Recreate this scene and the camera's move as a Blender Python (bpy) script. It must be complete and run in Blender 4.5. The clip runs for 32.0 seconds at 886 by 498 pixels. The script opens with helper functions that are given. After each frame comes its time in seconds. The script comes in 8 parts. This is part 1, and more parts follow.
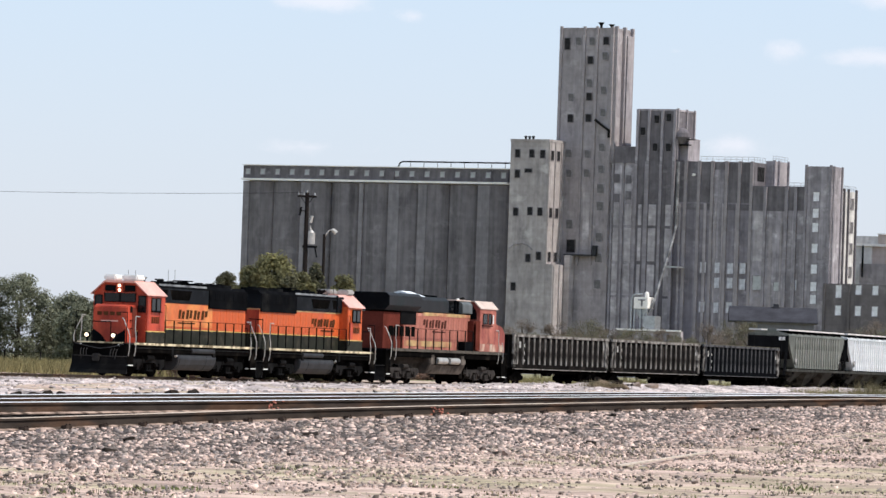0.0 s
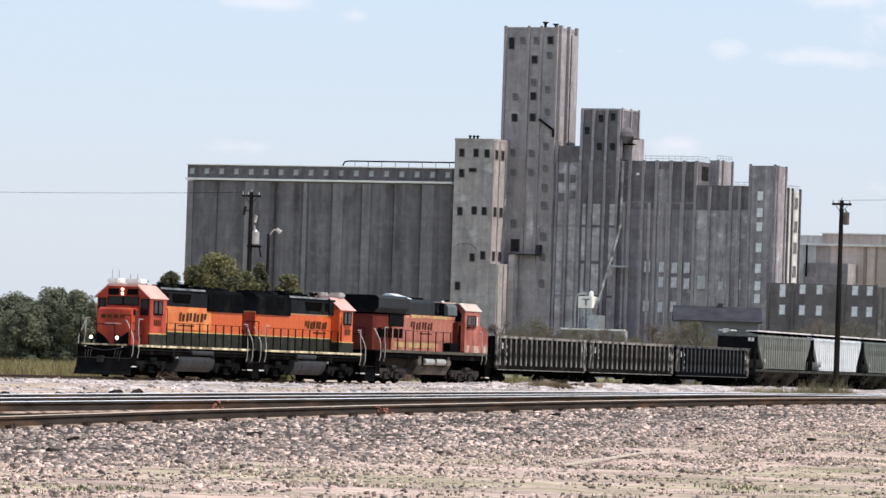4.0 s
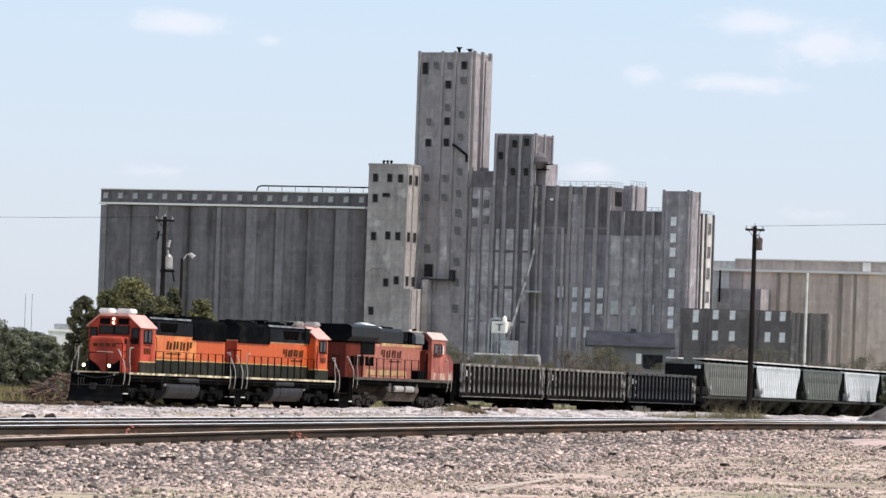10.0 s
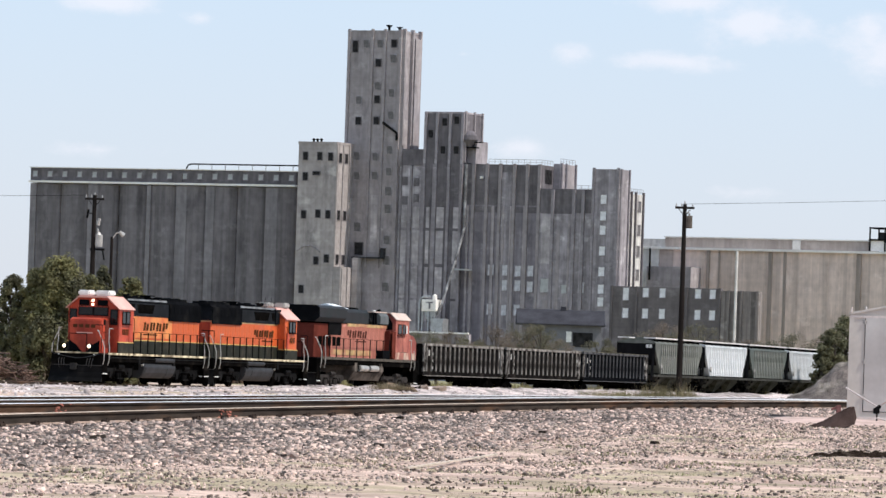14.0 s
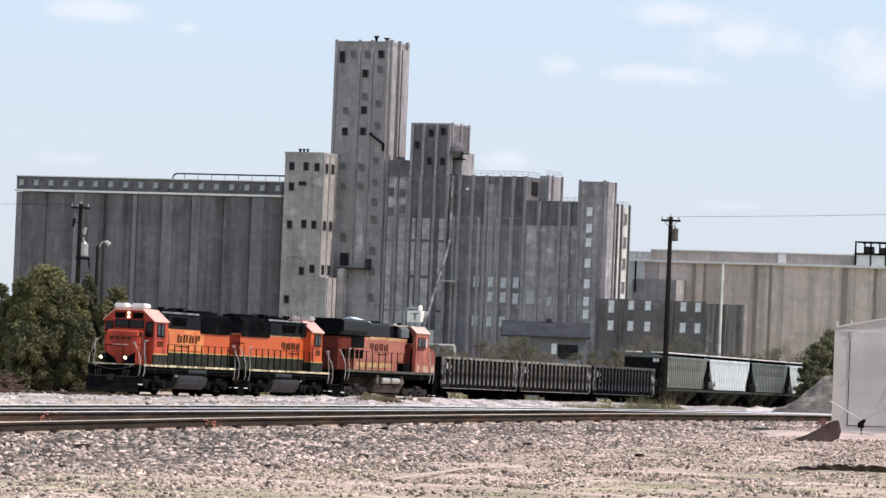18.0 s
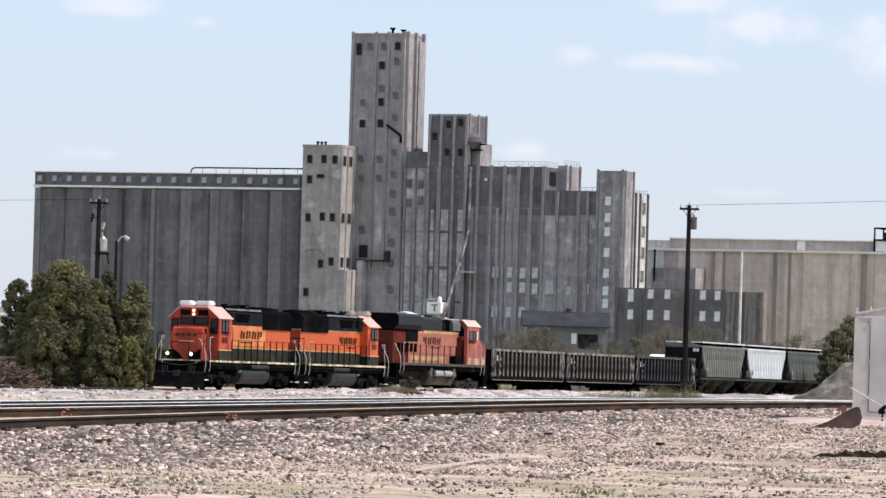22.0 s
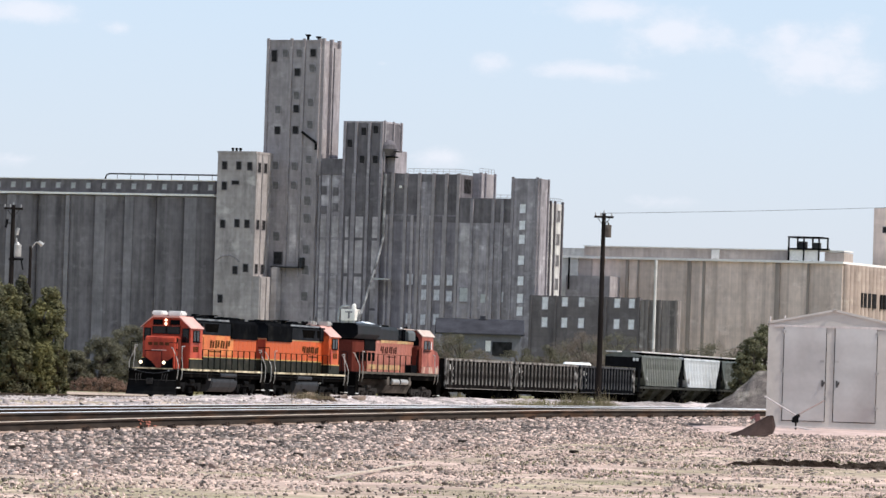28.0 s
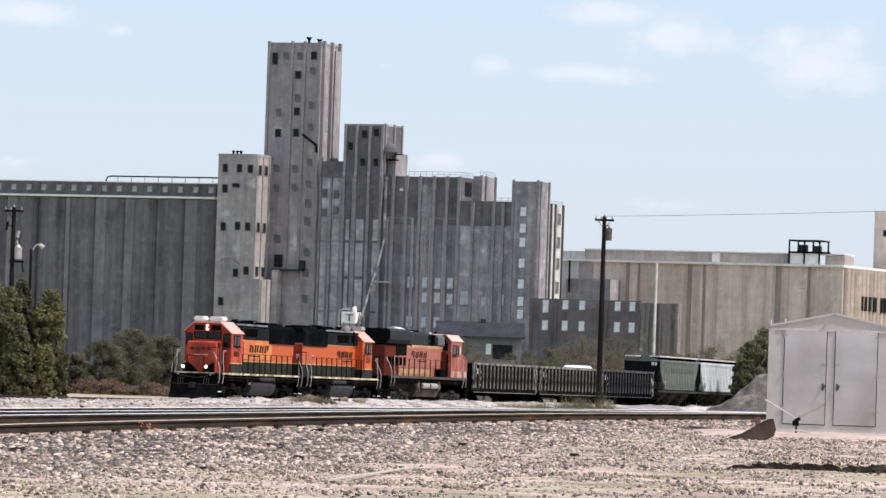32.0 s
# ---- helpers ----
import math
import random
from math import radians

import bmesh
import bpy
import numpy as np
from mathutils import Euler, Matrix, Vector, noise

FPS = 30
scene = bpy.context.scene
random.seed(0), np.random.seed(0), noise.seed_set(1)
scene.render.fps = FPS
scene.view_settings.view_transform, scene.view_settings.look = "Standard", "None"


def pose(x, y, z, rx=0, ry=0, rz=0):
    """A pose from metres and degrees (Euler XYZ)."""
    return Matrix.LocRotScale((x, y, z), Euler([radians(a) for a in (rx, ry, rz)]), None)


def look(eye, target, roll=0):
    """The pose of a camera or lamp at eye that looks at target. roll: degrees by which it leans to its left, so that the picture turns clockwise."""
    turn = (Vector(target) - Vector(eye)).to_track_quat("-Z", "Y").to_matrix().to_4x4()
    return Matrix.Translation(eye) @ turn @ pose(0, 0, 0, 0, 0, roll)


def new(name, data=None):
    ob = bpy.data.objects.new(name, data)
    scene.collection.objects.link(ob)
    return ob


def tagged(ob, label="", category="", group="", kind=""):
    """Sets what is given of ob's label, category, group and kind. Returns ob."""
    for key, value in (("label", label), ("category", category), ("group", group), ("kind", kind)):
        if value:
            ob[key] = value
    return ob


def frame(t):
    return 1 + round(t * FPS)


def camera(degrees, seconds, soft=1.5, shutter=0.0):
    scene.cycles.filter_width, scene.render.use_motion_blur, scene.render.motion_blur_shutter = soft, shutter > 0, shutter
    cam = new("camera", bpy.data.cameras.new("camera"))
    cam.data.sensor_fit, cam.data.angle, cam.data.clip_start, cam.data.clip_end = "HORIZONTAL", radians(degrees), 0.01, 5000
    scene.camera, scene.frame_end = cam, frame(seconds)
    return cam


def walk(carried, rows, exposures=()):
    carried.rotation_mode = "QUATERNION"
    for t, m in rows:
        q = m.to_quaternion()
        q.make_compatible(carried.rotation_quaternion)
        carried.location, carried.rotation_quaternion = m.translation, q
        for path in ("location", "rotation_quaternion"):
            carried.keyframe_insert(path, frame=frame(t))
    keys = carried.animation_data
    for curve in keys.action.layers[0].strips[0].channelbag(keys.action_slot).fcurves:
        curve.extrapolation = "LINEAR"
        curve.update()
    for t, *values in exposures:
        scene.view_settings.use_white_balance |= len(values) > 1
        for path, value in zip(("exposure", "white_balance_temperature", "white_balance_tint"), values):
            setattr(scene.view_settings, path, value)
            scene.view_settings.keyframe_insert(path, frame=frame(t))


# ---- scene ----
# ---- camera: one standing place, panned by hand ----
EYE = Vector((0.0, 0.0, 1.25))
cam = camera(9.536, 32.0, soft=1.5)
# seconds, bearing (degrees to the right of +y), elevation, roll
AIM = [
    (0, -2.116, 1.257, 1.98), (0.5, -1.984, 1.246, 2.06), (1, -1.866, 1.260, 2.07), (1.5, -1.816, 1.308, 2.05), (2, -1.800, 1.362, 2.03), (2.5, -1.747,
    1.367, 2.06), (3, -1.672, 1.321, 2.06), (3.5, -1.601, 1.284, 1.96), (5.5, -1.281, 1.234, 2.07), (6, -1.234, 1.150, 2.06), (6.5, -1.141, 1.134, 2.02),
    (7, -1.027, 1.179, 2.06), (7.5, -0.926, 1.245, 2.15), (8, -0.813, 1.320, 2.26), (8.5, -0.698, 1.384, 2.27), (9, -0.629, 1.458, 2.15), (9.5, -0.611,
    1.530, 2.06), (10, -0.592, 1.573, 2.00), (10.5, -0.520, 1.584, 2.00), (11, -0.422, 1.569, 2.00), (11.5, -0.317, 1.515, 1.95), (12, -0.215, 1.449,
    2.00), (12.5, -0.107, 1.385, 2.00), (13, 0.001, 1.360, 2.01), (13.5, 0.097, 1.362, 1.97), (14, 0.170, 1.363, 1.94), (14.5, 0.222, 1.352, 1.87), (15,
    0.274, 1.353, 1.87), (15.5, 0.330, 1.389, 1.92), (17.5, 0.341, 1.472, 2.21), (18, 0.319, 1.490, 2.31), (18.5, 0.298, 1.534, 2.34), (19, 0.270, 1.538,
    2.28), (19.5, 0.273, 1.501, 2.23), (20, 0.304, 1.475, 2.26), (20.5, 0.279, 1.456, 2.25), (21, 0.206, 1.437, 2.12), (21.5, 0.157, 1.407, 1.88), (22,
    0.119, 1.387, 1.66), (22.5, 0.116, 1.399, 1.51), (23, 0.212, 1.451, 1.43), (23.5, 0.388, 1.501, 1.56), (24, 0.516, 1.542, 1.56), (24.5, 0.587, 1.552,
    1.56), (25, 0.672, 1.550, 1.46), (25.5, 0.788, 1.561, 1.35), (27.5, 0.990, 1.555, 1.86), (28, 1.038, 1.493, 1.86), (28.5, 1.071, 1.465, 1.88), (29,
    1.076, 1.460, 1.88), (29.5, 1.058, 1.451, 1.95), (30, 1.040, 1.441, 1.99), (30.5, 1.002, 1.441, 2.03), (31, 0.969, 1.465, 1.97), (31.5, 0.976, 1.493,
    1.98), (32, 1.031, 1.524, 1.93),
]


def aimed(bearing, up, roll):
    b, e = radians(bearing), radians(up)
    way = Vector((math.sin(b) * math.cos(e), math.cos(b) * math.cos(e), math.sin(e)))
    return look(EYE, EYE + way * 100, roll)


walk(cam, [(t, aimed(b, e, r)) for t, b, e, r in AIM], exposures=[(0, 0.01, 6530, 12), (32, 0.01, 6530, 12)])

# ---- light ----
SUN_BEARING, SUN_HEIGHT = 109.0, 52.0   # degrees to the right of +y, degrees up
world = bpy.data.worlds.new("sky")
scene.world = world
world.use_nodes = True
wn, wl = world.node_tree.nodes, world.node_tree.links
wn.clear()
sky = wn.new("ShaderNodeTexSky")
sky.sky_type, sky.sun_disc = "NISHITA", False
sky.sun_elevation, sky.sun_rotation = radians(SUN_HEIGHT), radians(SUN_BEARING)
sky.air_density, sky.dust_density, sky.ozone_density = 1.0, 1.0, 1.0
w_bg, w_out = wn.new("ShaderNodeBackground"), wn.new("ShaderNodeOutputWorld")
w_bg.inputs["Strength"].default_value = 0.116
# thin haze and soft clouds over the clear sky
w_co, w_map, w_cl = wn.new("ShaderNodeTexCoord"), wn.new("ShaderNodeMapping"), wn.new("ShaderNodeTexNoise")
w_map.inputs["Scale"].default_value = (80, 80, 130)
w_map.inputs["Location"].default_value = (3.1, 0.4, 1.7)
w_cl.inputs["Scale"].default_value, w_cl.inputs["Detail"].default_value, w_cl.inputs["Roughness"].default_value = 1.0, 6, 0.62
wl.new(w_co.outputs["Generated"], w_map.inputs["Vector"])
wl.new(w_map.outputs[0], w_cl.inputs["Vector"])
# loose cumulus puffs: (direction, half width, half height, thickness)
PUFFS = [((0.0873, 0.994, 0.0640), 0.0150, 0.0068, 0.95), ((0.082, 0.9943, 0.0677), 0.0075, 0.0040, 0.80), ((0.0925, 0.9934, 0.0686), 0.0065, 0.0045, 0.85),
         ((0.0587, 0.996, 0.0680), 0.0135, 0.0062, 0.90), ((0.048, 0.9963, 0.0716), 0.0150, 0.0042, 0.85), ((0.0462, 0.9971, 0.0604), 0.0200, 0.0026, 0.60),
         ((0.0262, 0.9978, 0.0612), 0.0068, 0.0030, 0.62), ((0.0058, 0.9981, 0.0606), 0.0045, 0.0015, 0.42), ((-0.0613, 0.9958, 0.0682), 0.0125, 0.0030, 0.90),
         ((-0.0440, 0.9967, 0.0655), 0.0065, 0.0026, 0.60), ((-0.0620, 0.9972, 0.0402), 0.0180, 0.0030, 0.42), ((0.0181, 0.9989, 0.0433), 0.0110, 0.0045, 0.55), ((0.0598, 0.9975, 0.0362), 0.0150, 0.0028, 0.42)]
w_sum = None
for c, a, b, thick in PUFFS:
    w_off, w_scl, w_len = wn.new("ShaderNodeVectorMath"), wn.new("ShaderNodeVectorMath"), wn.new("ShaderNodeVectorMath")
    w_off.operation, w_scl.operation, w_len.operation = "SUBTRACT", "MULTIPLY", "LENGTH"
    w_off.inputs[1].default_value = c
    w_scl.inputs[1].default_value = (1 / a, 1.0, 1 / b)
    w_fall = wn.new("ShaderNodeMath")
    w_fall.operation = "SUBTRACT"
    w_fall.inputs[0].default_value = thick
    wl.new(w_co.outputs["Generated"], w_off.inputs[0])
    wl.new(w_off.outputs[0], w_scl.inputs[0])
    wl.new(w_scl.outputs[0], w_len.inputs[0])
    wl.new(w_len.outputs["Value"], w_fall.inputs[1])
    if w_sum is None:
        w_sum = w_fall.outputs[0]
    else:
        w_max = wn.new("ShaderNodeMath")
        w_max.operation = "MAXIMUM"
        wl.new(w_sum, w_max.inputs[0])
        wl.new(w_fall.outputs[0], w_max.inputs[1])
        w_sum = w_max.outputs[0]
w_torn = wn.new("ShaderNodeMath")
w_torn.operation = "MULTIPLY_ADD"
w_torn.inputs[1].default_value = 2.3
wl.new(w_cl.outputs["Fac"], w_torn.inputs[0])
wl.new(w_sum, w_torn.inputs[2])
w_rng = wn.new("ShaderNodeMapRange")
w_rng.interpolation_type = "SMOOTHSTEP"
w_rng.inputs["From Min"].default_value, w_rng.inputs["From Max"].default_value = 1.02, 2.05
w_rng.inputs["To Min"].default_value, w_rng.inputs["To Max"].default_value = 0.0, 0.66
wl.new(w_torn.outputs[0], w_rng.inputs["Value"])
w_haze, w_mix, w_air, w_up, w_high = wn.new("ShaderNodeMix"), wn.new("ShaderNodeMix"), wn.new("ShaderNodeMix"), wn.new("ShaderNodeSeparateXYZ"), wn.new("ShaderNodeMapRange")
w_haze.data_type = w_mix.data_type = w_air.data_type = "RGBA"
w_haze.inputs["Factor"].default_value = 0.72
wl.new(sky.outputs[0], w_haze.inputs["A"])
# the haze is paler low down
wl.new(w_co.outputs["Generated"], w_up.inputs[0])
wl.new(w_up.outputs["Z"], w_high.inputs["Value"])
w_high.inputs["From Min"].default_value, w_high.inputs["From Max"].default_value = 0.02, 0.078
wl.new(w_high.outputs[0], w_air.inputs["Factor"])
w_air.inputs["A"].default_value, w_air.inputs["B"].default_value = (6.85, 7.6, 8.75, 1), (6.0, 7.55, 9.45, 1)
wl.new(w_air.outputs["Result"], w_haze.inputs["B"])
wl.new(w_rng.outputs[0], w_mix.inputs["Factor"])
wl.new(w_haze.outputs["Result"], w_mix.inputs["A"])
w_mix.inputs["B"].default_value = (7.9, 8.1, 8.75, 1)
wl.new(w_mix.outputs["Result"], w_bg.inputs["Color"])
wl.new(w_bg.outputs[0], w_out.inputs["Surface"])

sun = new("sun", bpy.data.lights.new("sun", "SUN"))
sun.data.energy, sun.data.angle, sun.data.color = 4.2, radians(0.55), (1.0, 0.95, 0.87)
sb, sh = radians(SUN_BEARING), radians(SUN_HEIGHT)
sun.matrix_world = look((0, 0, 300), (-math.sin(sb) * math.cos(sh) * 100, -math.cos(sb) * math.cos(sh) * 100, 300 - math.sin(sh) * 100))


# ---- materials ----
def mat(name, base, rough=0.7, metal=0.0, vary=0.25, size=1.0, stretch=(1, 1, 1), fine=0.12, bump=0.0, spec=0.4, each=0.0,
        stain=None, stain_at=0.55, stain_size=0.15, stain_soft=0.07, glow=None):
    """A surface: base colour with broad and fine variation (metres), optional stains of a second colour, bump, and a change from piece to piece."""
    m = bpy.data.materials.new(name)
    m.use_nodes = True
    n, l = m.node_tree.nodes, m.node_tree.links
    b = n["Principled BSDF"]
    b.inputs["Roughness"].default_value, b.inputs["Metallic"].default_value = rough, metal
    b.inputs["Specular IOR Level"].default_value = spec
    co = n.new("ShaderNodeTexCoord")
    mp = n.new("ShaderNodeMapping")
    mp.inputs["Scale"].default_value = stretch
    l.new(co.outputs["Object"], mp.inputs["Vector"])
    coarse, grain = n.new("ShaderNodeTexNoise"), n.new("ShaderNodeTexNoise")
    coarse.inputs["Scale"].default_value, coarse.inputs["Detail"].default_value = 1.0 / size, 3
    grain.inputs["Scale"].default_value, grain.inputs["Detail"].default_value = 9.0 / size, 4
    l.new(mp.outputs[0], coarse.inputs["Vector"])
    l.new(mp.outputs[0], grain.inputs["Vector"])

    def rng(src, amount):
        r = n.new("ShaderNodeMapRange")
        r.inputs["From Min"].default_value, r.inputs["From Max"].default_value = 0.28, 0.72
        r.inputs["To Min"].default_value, r.inputs["To Max"].default_value = 1 - amount, 1 + amount
        l.new(src, r.inputs["Value"])
        return r.outputs[0]

    def times(a, c):
        r = n.new("ShaderNodeMath")
        r.operation = "MULTIPLY"
        l.new(a, r.inputs[0])
        l.new(c, r.inputs[1])
        return r.outputs[0]

    k = times(rng(coarse.outputs["Fac"], vary), rng(grain.outputs["Fac"], fine))
    if each:
        info = n.new("ShaderNodeObjectInfo")
        geo = n.new("ShaderNodeNewGeometry")
        add = n.new("ShaderNodeMath")
        add.operation = "ADD"
        l.new(info.outputs["Random"], add.inputs[0])
        l.new(geo.outputs["Random Per Island"], add.inputs[1])
        wrap = n.new("ShaderNodeMath")
        wrap.operation = "FRACT"
        l.new(add.outputs[0], wrap.inputs[0])
        r = n.new("ShaderNodeMapRange")
        r.inputs["To Min"].default_value, r.inputs["To Max"].default_value = 1 - each, 1 + each
        l.new(wrap.outputs[0], r.inputs["Value"])
        k = times(k, r.outputs[0])
    col = n.new("ShaderNodeMix")
    col.data_type = "RGBA"
    col.blend_type = "MIX"
    col.inputs["A"].default_value = (*base, 1)
    if stain:
        st = n.new("ShaderNodeTexNoise")
        st.inputs["Scale"].default_value, st.inputs["Detail"].default_value = stain_size, 4
        l.new(mp.outputs[0], st.inputs["Vector"])
        r = n.new("ShaderNodeMapRange")
        r.inputs["From Min"].default_value, r.inputs["From Max"].default_value = stain_at - stain_soft, stain_at + stain_soft
        l.new(st.outputs["Fac"], r.inputs["Value"])
        l.new(r.outputs[0], col.inputs["Factor"])
        col.inputs["B"].default_value = (*stain, 1)
    else:
        col.inputs["Factor"].default_value = 0.0
    mul = n.new("ShaderNodeVectorMath")
    mul.operation = "SCALE"
    l.new(col.outputs["Result"], mul.inputs[0])
    l.new(k, mul.inputs["Scale"])
    l.new(mul.outputs[0], b.inputs["Base Color"])
    if bump:
        bm = n.new("ShaderNodeBump")
        bm.inputs["Strength"].default_value, bm.inputs["Distance"].default_value = 0.6, bump
        l.new(grain.outputs["Fac"], bm.inputs["Height"])
        l.new(bm.outputs[0], b.inputs["Normal"])
    if glow:
        b.inputs["Emission Color"].default_value, b.inputs["Emission Strength"].default_value = (*glow[:3], 1), glow[3]
    return m


def concrete(name, base, dark, pale, rough=0.9, blotch=0.16, streak=0.12, band=0.08, pale_at=0.62, dark_at=0.60, runs=0.0, run_size=0.42):
    """Old slip-formed concrete: blotches, pour bands, rain streaks, dark soot patches and pale repairs."""
    m = bpy.data.materials.new(name)
    m.use_nodes = True
    n, l = m.node_tree.nodes, m.node_tree.links
    b = n["Principled BSDF"]
    b.inputs["Roughness"].default_value, b.inputs["Specular IOR Level"].default_value = rough, 0.1
    co = n.new("ShaderNodeTexCoord")

    def layer(scale, detail, lo, hi, at=(0, 0, 0)):
        mp, tx, r = n.new("ShaderNodeMapping"), n.new("ShaderNodeTexNoise"), n.new("ShaderNodeMapRange")
        mp.inputs["Scale"].default_value, mp.inputs["Location"].default_value = scale, at
        tx.inputs["Scale"].default_value, tx.inputs["Detail"].default_value, tx.inputs["Roughness"].default_value = 1.0, detail, 0.62
        l.new(co.outputs["Object"], mp.inputs["Vector"])
        l.new(mp.outputs[0], tx.inputs["Vector"])
        r.inputs["From Min"].default_value, r.inputs["From Max"].default_value = lo, hi
        l.new(tx.outputs["Fac"], r.inputs["Value"])
        return r

    k = None
    for scale, detail, amount in (((0.17, 0.17, 0.12), 3, blotch), ((0.7, 0.7, 0.5), 5, blotch), ((0.02, 0.02, 0.75), 3, band), ((1.1, 1.1, 0.035), 3, streak)):
        r = layer(scale, detail, 0.3, 0.7)
        r.inputs["To Min"].default_value, r.inputs["To Max"].default_value = 1 - amount, 1 + amount
        if k is None:
            k = r.outputs[0]
        else:
            mu = n.new("ShaderNodeMath")
            mu.operation = "MULTIPLY"
            l.new(k, mu.inputs[0])
            l.new(r.outputs[0], mu.inputs[1])
            k = mu.outputs[0]
    if runs:
        # broad water runs with fairly crisp sides
        r = layer((run_size, run_size, 0.010), 2, 0.49, 0.55, (4, 1, 8))
        r.inputs["To Min"].default_value, r.inputs["To Max"].default_value = 1 + 0.5 * runs, 1 - runs
        mu = n.new("ShaderNodeMath")
        mu.operation = "MULTIPLY"
        l.new(k, mu.inputs[0])
        l.new(r.outputs[0], mu.inputs[1])
        k = mu.outputs[0]
    col = None
    for other, lay in ((dark, layer((0.35, 0.35, 0.10), 5, dark_at - 0.06, dark_at + 0.10, (7, 3, 1))), (pale, layer((0.22, 0.22, 0.33), 5, pale_at - 0.04, pale_at + 0.06, (2, 9, 5)))):
        mx = n.new("ShaderNodeMix")
        mx.data_type = "RGBA"
        l.new(lay.outputs[0], mx.inputs["Factor"])
        if col is None:
            mx.inputs["A"].default_value = (*base, 1)
        else:
            l.new(col, mx.inputs["A"])
        mx.inputs["B"].default_value = (*other, 1)
        col = mx.outputs["Result"]
    sc = n.new("ShaderNodeVectorMath")
    sc.operation = "SCALE"
    l.new(col, sc.inputs[0])
    l.new(k, sc.inputs["Scale"])
    l.new(sc.outputs[0], b.inputs["Base Color"])
    return m


ORANGE = mat("orange_paint", (0.60, 0.108, 0.024), 0.5, vary=0.26, size=0.9, stretch=(1, 1, 0.45), fine=0.16, stain=(0.47, 0.085, 0.034), stain_at=0.54, stain_size=0.9, stain_soft=0.1, spec=0.25)
# red-orange lowered further: the shade on the loco fronts is in the colour
NOSE_ORANGE = mat("red_orange_shaded_paint", (0.43, 0.058, 0.027), 0.5, vary=0.24, size=0.8, stretch=(1, 1, 0.5), fine=0.16, stain=(0.28, 0.034, 0.018), stain_at=0.54, stain_size=1.0, stain_soft=0.1, spec=0.25)
FADED = mat("faded_orange_paint", (0.39, 0.137, 0.100), 0.65, vary=0.38, size=0.7, stretch=(1, 1, 0.5), fine=0.2, stain=(0.45, 0.195, 0.145), stain_at=0.55, stain_size=0.55, spec=0.15)
PINK = mat("pale_pink_paint", (0.66, 0.36, 0.30), 0.5, vary=0.12)
YELLOW = mat("dull_yellow_paint", (0.60, 0.42, 0.13), 0.55, vary=0.25, size=0.7, stain=(0.42, 0.26, 0.08), stain_at=0.58, stain_size=1.5)
BLACK = mat("black_hood_paint", (0.0055, 0.006, 0.007), 0.6, vary=0.3, size=0.8, stain=(0.014, 0.014, 0.014), stain_at=0.62, stain_size=0.7, spec=0.0)
GREENBLACK = mat("dark_olive_sill_paint", (0.018, 0.019, 0.013), 0.6, vary=0.35, size=0.6, stain=(0.045, 0.038, 0.028), stain_at=0.6, stain_size=1.2, spec=0.1)
GRIME = mat("grimy_running_gear", (0.0045, 0.0042, 0.004), 0.85, vary=0.4, size=0.5, stain=(0.015, 0.013, 0.011), stain_at=0.64, stain_size=1.2, spec=0.0)
TANKGREY = mat("dusty_tank_paint", (0.031, 0.032, 0.035), 0.6, vary=0.35, size=0.7, spec=0.15)
SILVER = mat("dull_silver", (0.45, 0.43, 0.40), 0.45, 0.5, vary=0.2, size=0.4)
# worn steel, paled and barely metallic so the sky's glint is in the colour
RAIL_TOP = mat("worn_glint_rail_head", (0.74, 0.74, 0.75), 0.5, 0.25, vary=0.1, size=2)
RAIL_TOP_RUST = mat("tan_rusted_rail_head", (0.50, 0.40, 0.32), 0.6, 0.1, vary=0.15, size=1.5)
PAINT_MARK = mat("faded_red_paint", (0.43, 0.150, 0.105), 0.8, vary=0.4, size=0.12)
RAIL_SIDE = mat("rusty_rail", (0.050, 0.040, 0.034), 0.85, vary=0.35, size=0.9, stretch=(1, 1, 6), stain=(0.085, 0.052, 0.036), stain_at=0.58, stain_size=0.5, spec=0.0)
PLATE = mat("rusty_tie_plate", (0.062, 0.045, 0.037), 0.9, vary=0.5, size=0.2, spec=0.0)
TIE = mat("weathered_tie_timber", (0.034, 0.028, 0.024), 0.95, vary=0.3, size=0.3, each=0.3, spec=0.0)
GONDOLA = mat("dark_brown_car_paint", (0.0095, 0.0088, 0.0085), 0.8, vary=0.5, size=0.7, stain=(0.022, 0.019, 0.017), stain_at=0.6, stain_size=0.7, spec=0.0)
GONDOLA_RIB = mat("pale_rib_paint", (0.240, 0.224, 0.208), 0.8, vary=0.6, size=0.4, stain=(0.075, 0.066, 0.060), stain_at=0.55, stain_size=1.3, spec=0.0)
WHITE = mat("white_paint", (0.75, 0.74, 0.71), 0.5, vary=0.12, size=0.5)
SHED = mat("white_shed_panel", (0.515, 0.478, 0.44), 0.5, vary=0.09, size=1.0, fine=0.05, stain=(0.43, 0.40, 0.37), stain_at=0.55, stain_size=0.8, stain_soft=0.2)
LAMP = mat("lit_headlamp", (0.9, 0.85, 0.75), 0.3, glow=(1.0, 0.80, 0.52, 3.2))
GLASS = mat("dark_glass", (0.008, 0.008, 0.009), 0.08, vary=0.3, size=0.4, spec=0.28)
CONCRETE = concrete("weathered_concrete", (0.318, 0.287, 0.293), (0.202, 0.182, 0.192), (0.42, 0.384, 0.388))
CONCRETE_DARK = concrete("sooty_concrete", (0.284, 0.260, 0.276), (0.174, 0.159, 0.172), (0.425, 0.397, 0.416), blotch=0.22, streak=0.22, pale_at=0.58, runs=0.14, run_size=0.7)
